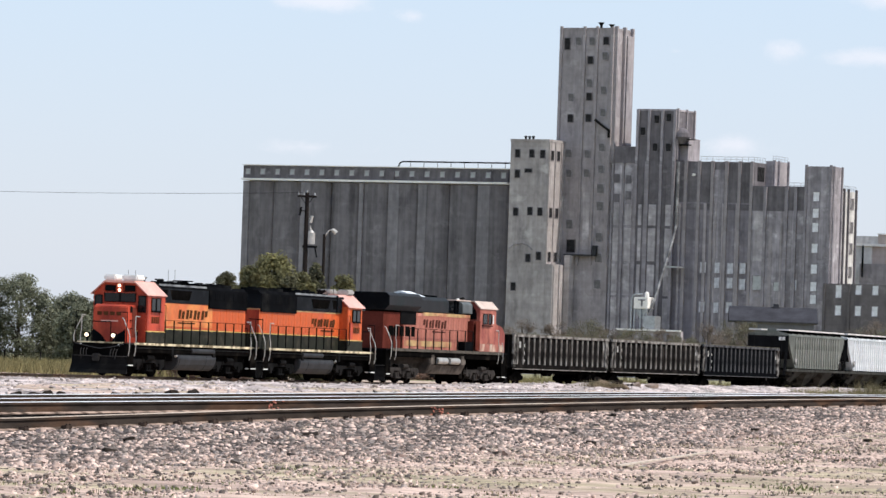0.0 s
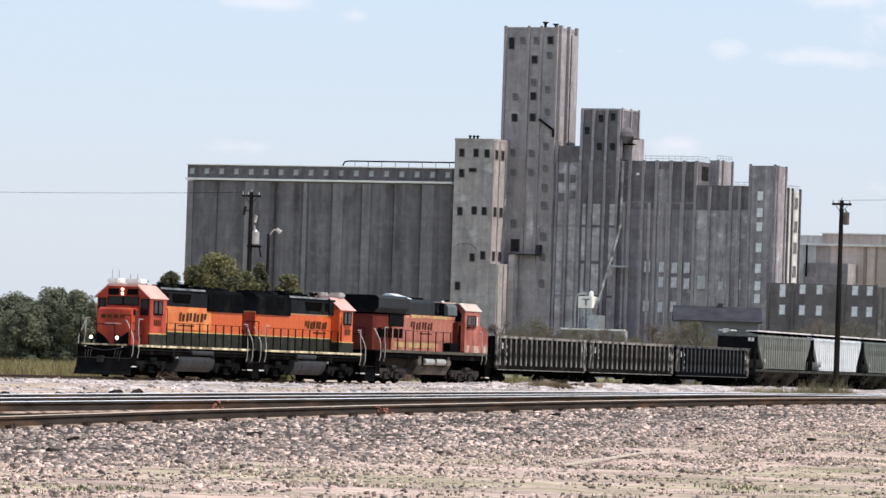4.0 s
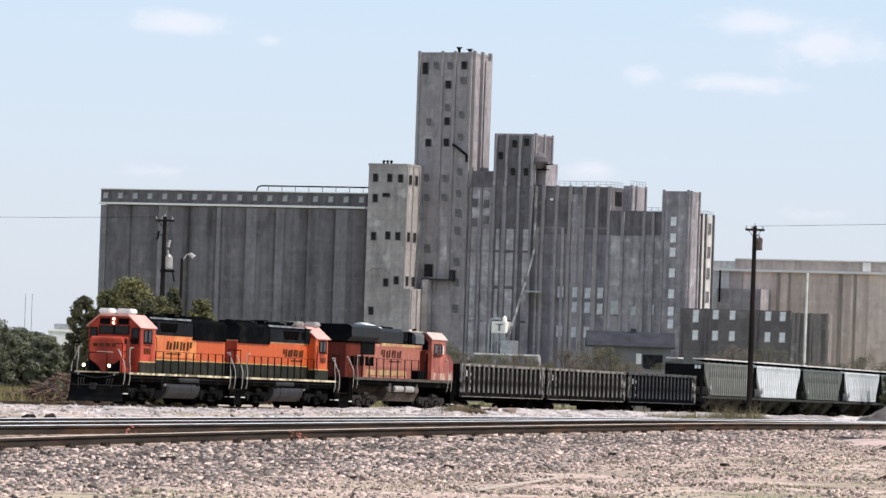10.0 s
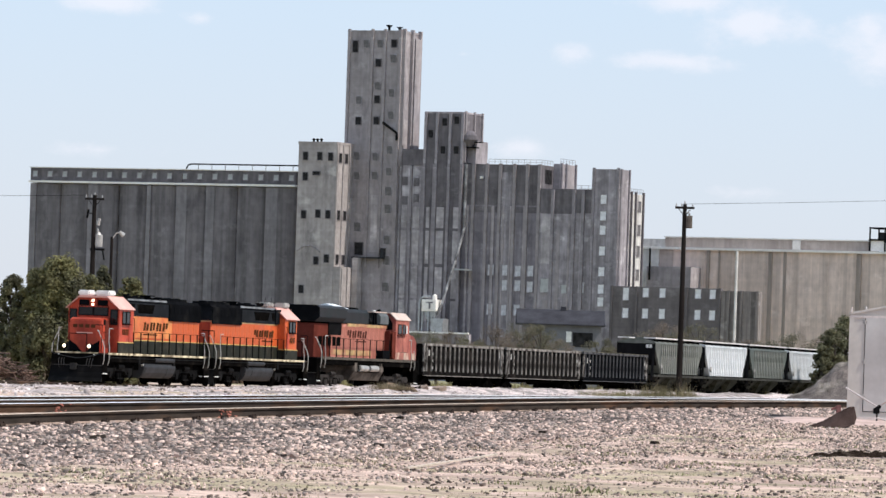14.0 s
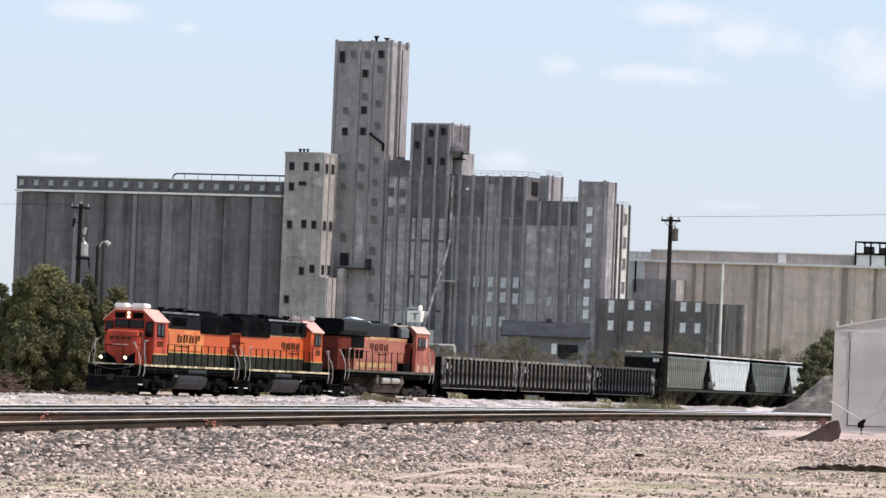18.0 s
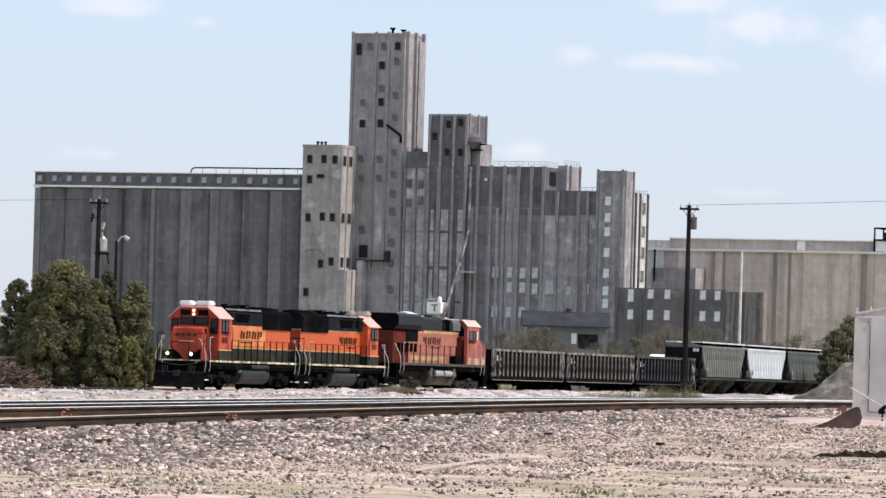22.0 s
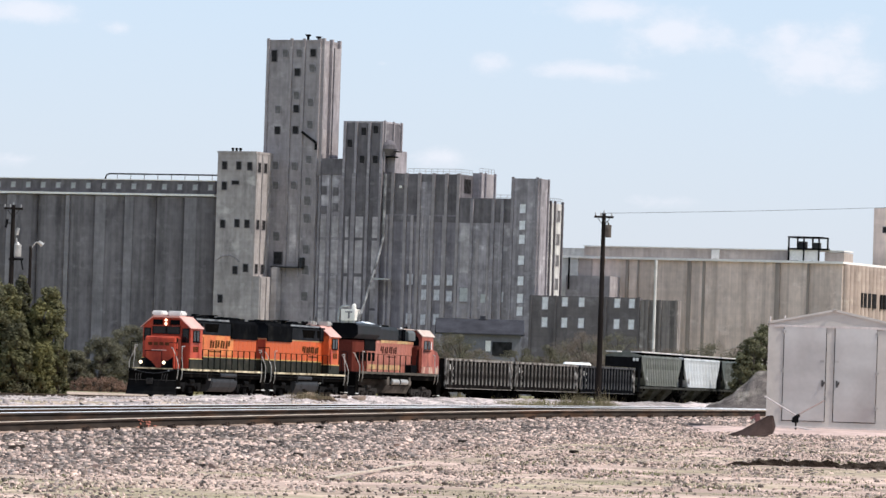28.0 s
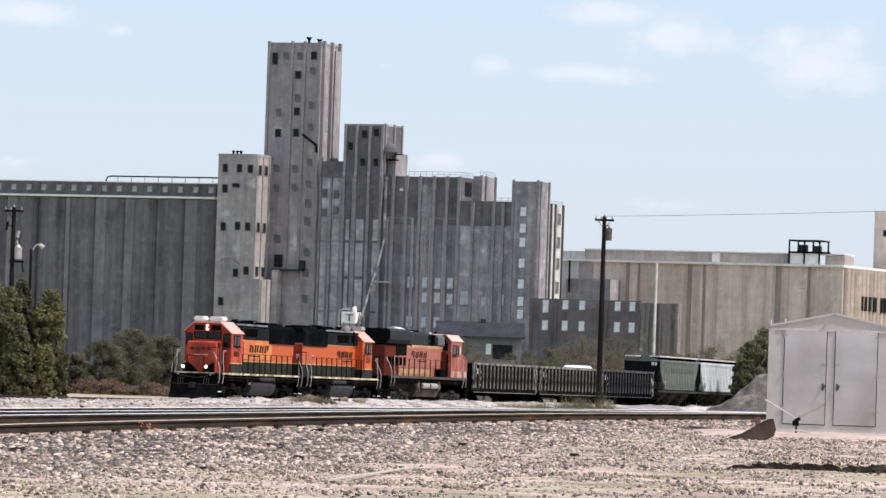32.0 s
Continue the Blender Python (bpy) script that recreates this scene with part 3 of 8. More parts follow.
def build_elevator():
    el = thing("grain_elevator", ELEV, "huge weathered grey concrete grain elevator with silos and stepped towers", "grain elevator")
    # long silo block
    r = 3.64
    for c in range(9):
        sh = Shape()
        silo_row(sh, 2 * r * c, 1, r, 0.0, 0, 40.9, bulge=0.42, steps=18, back=18)
        part("silo", sh, CONCRETE_SILO, el, "round dark grey concrete silo")
    for c in range(9):
        wide = (1.5, 0, 2.3, 0, 1.0, 2.6, 2.1, 0, 2.9)[c]
        if not wide:
            continue
        part("silo_joint_strip", Shape().box(2 * r * c + 0.15, 2 * r * c + 0.15 + wide, 0.02, 1.6, 0, 40.88), CONCRETE_STRIP, el, "paler vertical concrete strip between silos")
    # colour raised well above concrete to carry the sunlit top edge
    part("ledge", Shape().box(-0.2, 65.6, -0.35, 18, 41.05, 41.5), LEDGE, el, "pale concrete ledge under the gallery")
    part("gallery", Shape().box(0.0, 65.4, 0.2, 7, 41.5, 44.35), CONCRETE_GRIM, el, "long low roof gallery")
    part("gallery_roof", Shape().box(-0.2, 65.5, -0.05, 7.2, 44.35, 44.55), LEDGE, el)
    for k in range(18):
        wall_window(el, 1.2 + 3.72 * k, 0.2, 43.0, 1.0, 1.1, PALE_PANE)
    part("gallery_vent", Shape().box(36.2, 37.9, -0.3, 2, 41.6, 43.6), CONCRETE_SOOT_SHADE, el, "sooty box vent", bevel=0.05)
    sh = Shape().line([(38.0, 1.5, 44.5), (38.4, 1.5, 45.5), (39.2, 1.5, 45.75), (65.4, 1.5, 45.75)], 0.16)
    for k in range(8):
        sh.line([(41 + 3.3 * k, 1.5, 44.5), (41 + 3.3 * k, 1.5, 45.7)], 0.06)
    part("roof_pipe", sh, DARKSTEEL, el, "long dark roof pipe")
    # work house
    wh = part("work_house", Shape().box(69.9, 79.0, -8, 6, 0, 50.1), CONCRETE_PALE, el, "pale square work house tower")
    part("work_house_base", Shape().box(79.0, 80.75, -7.9, -0.05, 0, 23.8), CONCRETE_PALE, el)
    part("loading_column", Shape().box(80.9, 82.2, -2.6, 0.0, 0, 26.0), CONCRETE_PALE, el, bevel=0.1)
    each_part("parapet", Shape().box(69.8, 79.1, -8.1, -7.6, 50.1, 50.6).box(78.6, 79.1, -7.6, 6.1, 50.1, 50.6).box(69.8, 70.3, -7.6, 6.1, 50.1, 50.6), CONCRETE_PALE, el)
    for u, z in ((71.6, 47.5), (75.0, 47.5), (77.6, 47.4), (71.7, 43.1), (71.6, 34.9), (75.0, 35.1), (77.4, 35.0), (77.4, 25.5), (74.9, 25.0), (71.6, 18.8)):
        wall_window(el, u, -8, z, 1.05, 1.6, DARK_OPENING)
    wall_window(el, 74.3, -8, 43.8, 1.6, 0.7, DARK_OPENING)
    for w in (-6.3, -3.2):
        for z in (47.2, 34.9, 25.4):
            wall_window(el, 79.0, w, z, 1.3, 1.9, DARK_OPENING, side=True)
    side_pilasters(el, (-7.7, -4.7, -1.6), 79.0, 23.8, 50, 0.5, 0.25, CONCRETE_PALE)
    side_pilasters(el, (-7.4, -4.6, -2.2), 80.75, 0, 23.6, 0.5, 0.3, CONCRETE_PALE)
    part("old_sign_arc", Shape().line([(70.3, -8.05, 27.0), (71.5, -8.05, 27.9), (73.2, -8.05, 28.2), (74.8, -8.05, 27.7), (75.8, -8.05, 26.8)], 0.12), CONCRETE_DARK, el, "faint weathered arc on the wall")
    for k in range(3):
        part("roof_vent", Shape().tube((71.5 + 0.9 * k, -4, 50.1), (71.5 + 0.9 * k, -4, 51.2), 0.25).tube((71.5 + 0.9 * k, -4, 51.2), (71.5 + 0.9 * k, -4, 51.5), 0.5, 0.2), DARKSTEEL, el)
    # tall head house
    part("head_house", Shape().box(77.0, 89.9, 0, 9.0, 0, 74.7), CONCRETE, el, "tall head house tower")
    pilasters(el, (77.35, 82.9, 85.9, 89.55), 0.0, 24, 75.5, 0.62, 0.38, CONCRETE)
    side_pilasters(el, (0.5, 4.6, 8.6), 89.9, 46, 75.6, 0.7, 0.7, CONCRETE)
    part("side_bay", Shape().box(89.9, 90.7, 5.4, 8.2, 49, 73.8), CONCRETE, el)
    each_part("parapet", Shape().box(76.9, 90.0, -0.1, 0.35, 74.7, 75.2).box(89.6, 90.0, 0.35, 9.1, 74.7, 75.2).box(76.9, 77.3, 0.35, 9.1, 74.7, 75.2), CONCRETE, el)
    for u, z, d in ((78.8, 71.7, 1), (81.4, 72.3, 0), (84.7, 72.3, 0), (88.0, 72.4, 1), (87.9, 69.1, 0), (84.4, 68.2, 1), (84.4, 63.2, 0), (87.8, 61.7, 0), (84.4, 60.3, 1), (80.1, 60.1, 0), (87.8, 56.9, 0), (84.4, 55.7, 1), (80.1, 55.6, 1), (87.8, 49.4, 0), (80.0, 48.0, 0), (84.4, 47.9, 0), (87.8, 44.7, 0), (80.2, 43.7, 0), (84.4, 43.8, 0)):
        wall_window(el, u, 0, z, 1.2, 2.4 if z == 71.7 else 1.55, DARK_OPENING if d else GREY_PANE)
    for u, z in ((87.8, 40.5), (87.8, 36.7), (80.7, 32.7), (87.8, 30.0), (87.8, 25.6), (87.8, 19.9)):
        wall_window(el, u, 0, z, 1.4, 1.8, GREY_PANE)
    wall_window(el, 81.2, 0, 28.0, 1.9, 2.6, DARK_OPENING)
    part("washed_strip", Shape().box(83.8, 85.4, -0.05, 0.05, 27.3, 39.6), CONCRETE_WASH, el, "pale washed strip of the tower wall")
    part("slanted_duct", Shape().line([(86.2, -0.6, 55.3), (89.6, -0.6, 53.0), (89.6, -0.6, 51.5)], 0.3), DARKSTEEL, el, "dark slanted duct")
    each_part("catwalk", Shape().box(80.2, 87.5, -1.5, 0, 25.9, 26.2).box(86.8, 87.6, -1.2, 0, 26.2, 28.2), TANKGREY, el, "dark steel catwalk")
    for u, hgt in ((85.3, 1.6), (87.8, 1.0)):
        part("roof_ventilator", Shape().tube((u, 3, 74.7), (u, 3, 75.3 + hgt * 0.5), 0.3).tube((u, 3, 75.2 + hgt * 0.5), (u, 3, 75.45 + hgt * 0.7), 0.3, 0.75, n=10), DARKSTEEL, el, "dark flared roof ventilator")
    # bins between the towers
    part("low_wall", Shape().box(89.9, 95.9, 0.7, 12, 0, 49.5), CONCRETE_DARK, el)
    part("low_wall_cap", Shape().box(89.9, 95.9, 0.5, 12, 46.2, 49.7), CONCRETE_SOOT_SHADE, el)
    part("upper_house", Shape().box(95.9, 105.2, 0, 9.6, 0, 57.4), CONCRETE_SOOT_SHADE, el, "square upper bin house")
    pilasters(el, (96.2, 98.9, 102.0, 104.9), 0.0, 0, 57.7, 0.62, 0.4, CONCRETE_DARK)
    pilasters(el, (90.35, 92.85, 95.55), 0.7, 0, 46.2, 0.55, 0.35, CONCRETE_DARK)
    pilasters(el, (98.5, 101.9), 0.0, 0, 46.5, 0.55, 0.35, CONCRETE_DARK)
    each_part("parapet", Shape().box(95.8, 105.3, -0.1, 0.3, 57.4, 57.8).box(104.9, 105.3, 0.3, 9.7, 57.4, 57.8), CONCRETE_DARK, el)
    side_pilasters(el, (0.4, 5.0, 9.2), 105.2, 46.9, 58.0, 0.5, 0.35, CONCRETE)
    for u, z in ((100.6, 55.6), (103.4, 56.0), (97.4, 53.0), (100.4, 49.6), (103.5, 49.6)):
        wall_window(el, u, 0, z, 1.15, 1.6, DARK_OPENING)
    # washed panels between the ribs, pour by pour
    for u, wide, w in ((91.4, 1.35, 0.7), (94.25, 1.55, 0.7), (97.3, 0.8, 0.0), (100.2, 1.75, 0.0), (103.95, 1.4, 0.0)):
        for z0, z1 in ((5.0, 17.2), (17.7, 24.4), (25.1, 32.2), (32.8, 37.3)):
            part("washed_panel", Shape().box(u - wide / 2, u + wide / 2, w - 0.06, w + 0.05, z0, z1), CONCRETE_WASH, el, "pale washed concrete panel")
    # flat dark strip paints the shade of an uncut recess between two bins
    part("recess_shade_strip", Shape().box(102.45, 103.1, -0.04, 0.05, 0, 46.4), CONCRETE_SOOT_SHADE, el, "dark strip between bins, a recess's shade as colour")
    for u, w, z in ((91.3, 0.7, 42.8), (94.1, 0.7, 42.6), (94.1, 0.7, 39.2), (91.4, 0.7, 38.6), (97.2, 0.0, 43.6), (100.1, 0.0, 43.2), (100.1, 0.0, 39.0)):
        part("bricked_opening", Shape().box(u - 0.65, u + 0.65, w - 0.05, w + 0.05, z - 0.9, z + 0.9), CONCRETE_SOOT_SHADE, el, "dull bricked-up opening")
    part("spout_house", Shape().box(105.2, 107.1, 2.2, 8.5, 46.9, 51.7), CONCRETE, el, "small pale spout house")
    part("dust_cyclone", Shape().tube((106.0, 1.4, 51.9), (106.0, 1.4, 52.8), 1.75, 1.6, n=16).tube((106.0, 1.4, 52.8), (106.0, 1.4, 53.6), 1.6, 0.9, n=16).tube((106.0, 1.4, 53.6), (106.0, 1.4, 53.9), 0.9, 0.3, n=16).tube((106.0, 1.4, 50.4), (106.0, 1.4, 51.9), 0.7, 1.75, n=16), CONCRETE_SOOT_SHADE, el, "round grey dust cyclone with a domed top")
    each_part("platform", Shape().box(104.9, 107.9, 0.6, 2.1, 50.1, 50.35).box(105.6, 108.6, 0.9, 2.6, 51.3, 51.5), DARKSTEEL, el, "dark steel service platform")
    roof_rail(el, (105.4, 2.3), (107.0, 2.3), 51.7, n=3)
    # main bins
    part("bin_wall", Shape().box(105.2, 123.3, 0.6, 12, 0, 38.0), CONCRETE_BIN, el, "ribbed bin wall")
    part("bin_wall_top", Shape().box(105.2, 123.3, 0.62, 12, 38.0, 46.7), CONCRETE_GRIM, el, "sootier upper bin wall")
    pilasters(el, (107.6, 110.7, 113.8, 117.1, 120.1, 122.9), 0.6, 0, 46.9, 0.7, 0.4, CONCRETE)
    pilasters(el, (115.4,), 0.62, 0, 45.0, 2.5, 0.12, CONCRETE_DARK)
    for u0, u1, w in ((107.95, 110.35, 0.6), (111.05, 113.45, 0.6), (117.45, 119.75, 0.6), (120.45, 122.55, 0.6), (123.4, 131.0, 0.3)):
        part("soot_band", Shape().box(u0, u1, w - 0.03, w + 0.05, 36.4, 37.7), CONCRETE_SOOT_SHADE, el, "dark soot band across the bins")
    part("washed_panel", Shape().box(123.9, 126.0, 0.24, 0.35, 25.8, 36.2), CONCRETE_WASH, el, "pale washed concrete panel")
    for u, wide, z0, z1 in ((127.3, 0.8, 12, 33), (129.9, 0.5, 8, 35), (124.6, 1.2, 11, 18)):
        part("washed_panel", Shape().box(u, u + wide, 0.25, 0.35, z0, z1), CONCRETE, el, "pale washed concrete panel")
    for u, wide, z0, z1 in ((106.2, 0.5, 4, 37.8), (112.0, 0.7, 5, 37.8), (114.6, 0.4, 9, 37.8), (116.3, 0.35, 4, 37.8), (119.4, 0.5, 6, 37.8)):
        part("bin_wall_strip", Shape().box(u, u + wide, 0.36, 0.62, z0, z1), CONCRETE, el, "paler washed strip of the bin wall")
    part("back_house", Shape().box(123.3, 124.9, 7.0, 15.5, 41.7, 47.3), CONCRETE, el, "small roof house behind the bins")
    side_pilasters(el, (7.4, 10.0, 15.2), 124.9, 41.7, 47.5, 0.6, 0.35, CONCRETE_DARK)
    part("recess_opening", Shape().box(123.32, 123.4, 2.5, 6.0, 42.8, 45.8), DARK_OPENING, el)
    roof_rail(el, (110.8, 0.9), (123.2, 0.9), 46.7, n=9)
    roof_rail(el, (123.2, 0.9), (123.2, 6.8), 46.7, n=4)
    roof_rail(el, (124.8, 7.2), (124.8, 15.3), 47.3, n=5)
    roof_rail(el, (127.5, 9.0), (135.3, 9.0), 41.7, n=5)
    part("bin_wall", Shape().box(123.3, 135.5, 0.3, 12, 0, 36.6), CONCRETE_DARK, el)
    part("bin_wall_top", Shape().box(123.3, 135.5, 0.32, 12, 36.6, 41.7), CONCRETE_GRIM, el)
    pilasters(el, (126.3, 131.2, 133.3), 0.3, 0, 41.5, 0.7, 0.4, CONCRETE_DARK)
    for u, z in ((112.3, 24.1), (115.5, 24.1), (118.6, 24.0), (121.5, 24.1), (115.5, 20.9), (118.6, 20.9), (121.5, 20.7), (133.4, 20.8), (115.5, 15.6), (112.3, 15.7), (118.6, 15.7)):
        wall_window(el, u, 0.46 if u < 123 else 0.3, z, 1.3, 2.2, WASHED_PANE)
    wall_window(el, 129.4, 0.3, 20.4, 1.2, 1.8, PALE_PANE)
    wall_window(el, 125.0, 0.1, 21.1, 1.9, 2.9, PALE_PANE)
    part("bin_lamp", Shape().box(109.2, 109.8, 0.1, 0.6, 43.6, 44.1), LEDGE, el)
    part("stair_tower", Shape().box(135.5, 141.8, -0.4, 5, 0, 46.0), CONCRETE_DARK, el, "stair tower with a column of pale windows")
    pilasters(el, (135.8, 141.4), -0.4, 0, 46.3, 0.6, 0.3, CONCRETE_DARK)
    for z in (39.6, 36.1, 33.1, 28.7, 24.3, 20.6, 17.9):
        wall_window(el, 138.2, -0.4, z, 1.35, 1.9, PALE_WINDOW)
    # whiter than the tower front: part of the sun on this side is in the colour
    part("side_wall", Shape().box(135.5, 142.0, 5, 12.4, 0, 41.1), WHITISH, el, "sunlit ribbed side wall")
    side_pilasters(el, (0.1, 4.6), 141.8, 18, 46.1, 0.6, 0.3, CONCRETE_DARK)
    side_pilasters(el, (5.5, 7.9, 12.2), 142.0, 18, 41.6, 0.5, 0.40, CONCRETE_SOOT_SHADE)
    for z in (24.0, 29.0):
        wall_window(el, 142.0, 10.2, z, 1.5, 2.2, GREY_PANE, side=True)
    for z in (38.5, 33.5):
        wall_window(el, 142.0, 10.2, z, 1.5, 2.2, GREY_PANE, side=True)
    roof_rail(el, (142, 5.5), (142, 12.2), 41.1)
    # conveyor and dust collector at the foot
    part("conveyor_tube", Shape().line([(106.5, -1.2, 46.5), (106.5, -1.3, 33.0), (106.3, -2.6, 29.5), (104.6, -7.5, 16.2), (103.9, -8.0, 14.0)], 0.30, n=8), SPOUT, el, "bent galvanised grain spout")
    part("conveyor_bracket", Shape().box(105.6, 108.3, -4.4, -0.4, 23.8, 24.1), STEEL, el)
    dc = part("dust_collector", Shape().box(100.6, 103.9, -9, -6, 14.8, 17.3), LEDGE, el, "white dust collector", bevel=0.1)
    part("collector_duct", Shape().line([(99.7, -8, 10.5), (99.7, -8, 16.6), (100.0, -8, 17.5), (100.7, -8, 17.9), (102.2, -8, 17.9)], 0.26, n=8), STEEL, dc)
    part("collector_cap", Shape().tube((103.0, -7.5, 17.3), (103.0, -7.5, 18.1), 0.5, n=12).tube((103.0, -7.5, 18.1), (103.0, -7.5, 18.5), 0.5, 0.15, n=12), LEDGE, dc)
    part("collector_mark", Shape().box(101.6, 103.3, -9.05, -9.0, 16.5, 16.8).box(102.3, 102.7, -9.05, -9.0, 15.3, 16.5), CONCRETE_DARK, dc, "faded dark mark on the collector")
    for u in (100.8, 102.2, 103.6):
        part("leg", Shape().box(u - 0.15, u + 0.15, -8.9, -8.6, 10.4, 14.8), STEEL, dc)
    part("collector_hopper", Shape().prism([(100.9, 14.8), (103.6, 14.8), (102.6, 12.6), (101.9, 12.6)], -8.5, -6.5), STEEL, dc)
    part("machine_base", Shape().box(100.4, 103.1, -8.4, -5, 0, 12.6), CONCRETE_DARK, el)
    part("leg_housing", Shape().box(103.3, 106.2, -10, -7.0, 0, 13.3), STEEL, el, bevel=0.1)
    part("dock_edge", Shape().box(97.6, 112.5, -11, -10.4, 10.1, 10.45), LEDGE, el)
    part("dock", Shape().box(97.6, 112.5, -10.4, -9.2, 0, 10.1), CONCRETE_DARK, el, "low concrete dock")
    # brick annex
    part("annex", Shape().box(141.2, 166.0, -2.4, -0.6, 0, 21.3), BRICK, el, "dark brick annex with two rows of pale windows")
    part("annex_end", Shape().box(166.0, 174.7, -2.3, -0.6, 0, 20.9), BRICK_END, el, "streaked concrete annex end")
    pilasters(el, (141.6, 147.2, 158.6, 166.0), -2.4, 0, 21.4, 0.5, 0.25, BRICK)
    pilasters(el, (168.0, 170.8, 174.3), -2.3, 0, 21.0, 0.5, 0.3, BRICK_END)
    for u in (144.8, 149.3, 153.1, 161.1, 164.4):
        wall_window(el, u, -2.4, 20.1 - (0.4 if u == 144.8 else 0), 1.25, 2.6 if u == 144.8 else 1.9, PALE_WINDOW)
        wall_window(el, u, -2.4, 15.7, 1.25, 2.0, PALE_WINDOW)
    part("vent_pipe", Shape().tube((170.2, -4.2, 0), (170.2, -4.2, 29.2), 0.28, n=12), WHITISH, el, "tall pale vent pipe")


def build_tan_elevator():
    el = thing("grain_elevator", ELEV, "long tan concrete grain elevator with a low roof gallery", "grain elevator")
    for c in range(8):
        sh = Shape()
        silo_row(sh, 130.2 + 7.36 * c, 1, 3.68, 60, 0, 31.0, bulge=0.05, steps=10, back=34)
        part("silo", sh, CONCRETE_TAN, el, "tan concrete silo wall")
    part("end_house", Shape().box(122.8, 127.0, 59.6, 80, 0, 31.6), WHITISH, el, "pale end house")
    part("end_wall", Shape().box(127.0, 130.2, 60.0, 80, 0, 31.0), TAN_GREY, el, "grey-tan wall bay")
    part("lean_to", Shape().box(126.5, 137.0, 54, 60, 0, 27.0), CONCRETE, el)
    part("downpipe", Shape().box(127.1, 127.4, 53.6, 54, 24, 31), DARKSTEEL, el)
    part("ledge", Shape().box(115, 189.4, 59.3, 94, 31.0, 31.5), LEDGE, el, "pale roof ledge")
    part("gallery", Shape().box(115, 127.9, 61.2, 67, 31.5, 33.3), WHITISH, el, "lower pale end of the roof gallery")
    part("gallery", Shape().box(127.9, 176, 61, 67, 31.5, 33.7), TAN_GREY, el, "long grey roof gallery")
    part("gallery_roof", Shape().box(127.7, 189, 60.8, 67.2, 33.7, 33.95), LEDGE, el)
    part("gallery", Shape().box(184.5, 189, 61, 67, 31.5, 33.5), TAN_GREY, el)
    part("gallery_panel", Shape().box(158.2, 160.0, 60.7, 61, 31.6, 33.6), LEDGE, el)
    fr = Shape()
    for u in (176.4, 179.9, 183.4):
        for w in (60.2, 66):
            fr.box(u - 0.15, u + 0.15, w - 0.15, w + 0.15, 31.5, 36.7)
    fr.box(176.2, 183.6, 60, 66.2, 36.55, 36.85).box(176.2, 183.6, 60, 60.4, 33.9, 34.3).box(183.6, 185.8, 60.2, 60.6, 33.9, 34.3)
    th = part("roof_frame", fr, DARKSTEEL, el, "dark open steel roof frame")
    part("frame_panel", Shape().box(176.6, 183.2, 60.3, 60.6, 31.6, 33.9), LEDGE, th)
    each_part("hoist", Shape().box(178.0, 179.6, 62, 63.5, 34.3, 35.8).box(181.2, 182.8, 62, 63.5, 34.3, 35.6), TANKGREY, th)
    # sunlit end wall with slender round bins
    for k in range(13):
        sh = Shape()
        pts = [(189.1 + 1.1 * math.sin(math.pi * j / 8), 60.4 + 2.55 * k + 1.275 - 1.275 * math.cos(math.pi * j / 8)) for j in range(9)]
        sh.prism(pts + [(188.5, 62.95 + 2.55 * k), (188.5, 60.4 + 2.55 * k)], 0, 30.9, "z")
        # darker tan than the front: the colour offsets the strong sun on this end
        part("end_bin", sh, TAN_END, el, "slender sunlit round bin")
    for a, b in ((69.9, 70.8), (71.7, 73.3), (74.4, 76.2), (77.6, 79.9), (83.3, 84.5), (85.5, 87.1)):
        part("lettering_bar", Shape().box(190.05, 190.35, a, b, 21.8, 25.0), DARK_OPENING, el, "large dark lettering bar")
    for u, wide, z0 in ((138.4, 0.7, 9), (141.2, 0.4, 14), (153.0, 0.9, 6), (156.6, 0.6, 8), (173.6, 1.1, 12), (181.0, 0.5, 10)):
        part("drip_stain", Shape().box(u, u + wide, 59.75, 60.3, z0, 30.9), CONCRETE_STAIN, el, "dark vertical drip stain")
    part("far_house", Shape().box(182.0, 204.0, 101, 116, 0, 45.0), CONCRETE_TAN, el, "pale far head house")
    wall_window(el, 185.2, 101, 40.0, 1.8, 1.2, DARK_OPENING)


CONCRETE_SILO = concrete("dark_silo_concrete", (0.170, 0.155, 0.161), (0.108, 0.098, 0.104), (0.220, 0.203, 0.210), blotch=0.15, streak=0.16, band=0.06, runs=0.15, run_size=0.30)
CONCRETE_STRIP = concrete("paler_concrete_strip", (0.222, 0.206, 0.214), (0.165, 0.153, 0.160), (0.262, 0.246, 0.254), blotch=0.16, streak=0.16)
CONCRETE_PALE = concrete("pale_patched_concrete", (0.375, 0.338, 0.328), (0.25, 0.227, 0.225), (0.47, 0.435, 0.42), blotch=0.17, streak=0.10)
CONCRETE_SOOT_SHADE = concrete("soot_and_shade_concrete", (0.142, 0.129, 0.138), (0.100, 0.092, 0.099), (0.23, 0.215, 0.222), blotch=0.2, streak=0.15)
CONCRETE_STAIN = mat("drip_stained_concrete", (0.30, 0.25, 0.22), 0.9, vary=0.3, size=3, stretch=(1, 1, 0.1), fine=0.15)
BRICK_END = concrete("streaked_annex_wall", (0.215, 0.190, 0.180), (0.135, 0.120, 0.117), (0.36, 0.33, 0.31), blotch=0.15, streak=0.25, runs=0.30, run_size=0.75)
PALE_PANE = mat("dusty_pane", (0.40, 0.41, 0.41), 0.5, vary=0.2, size=1.0)
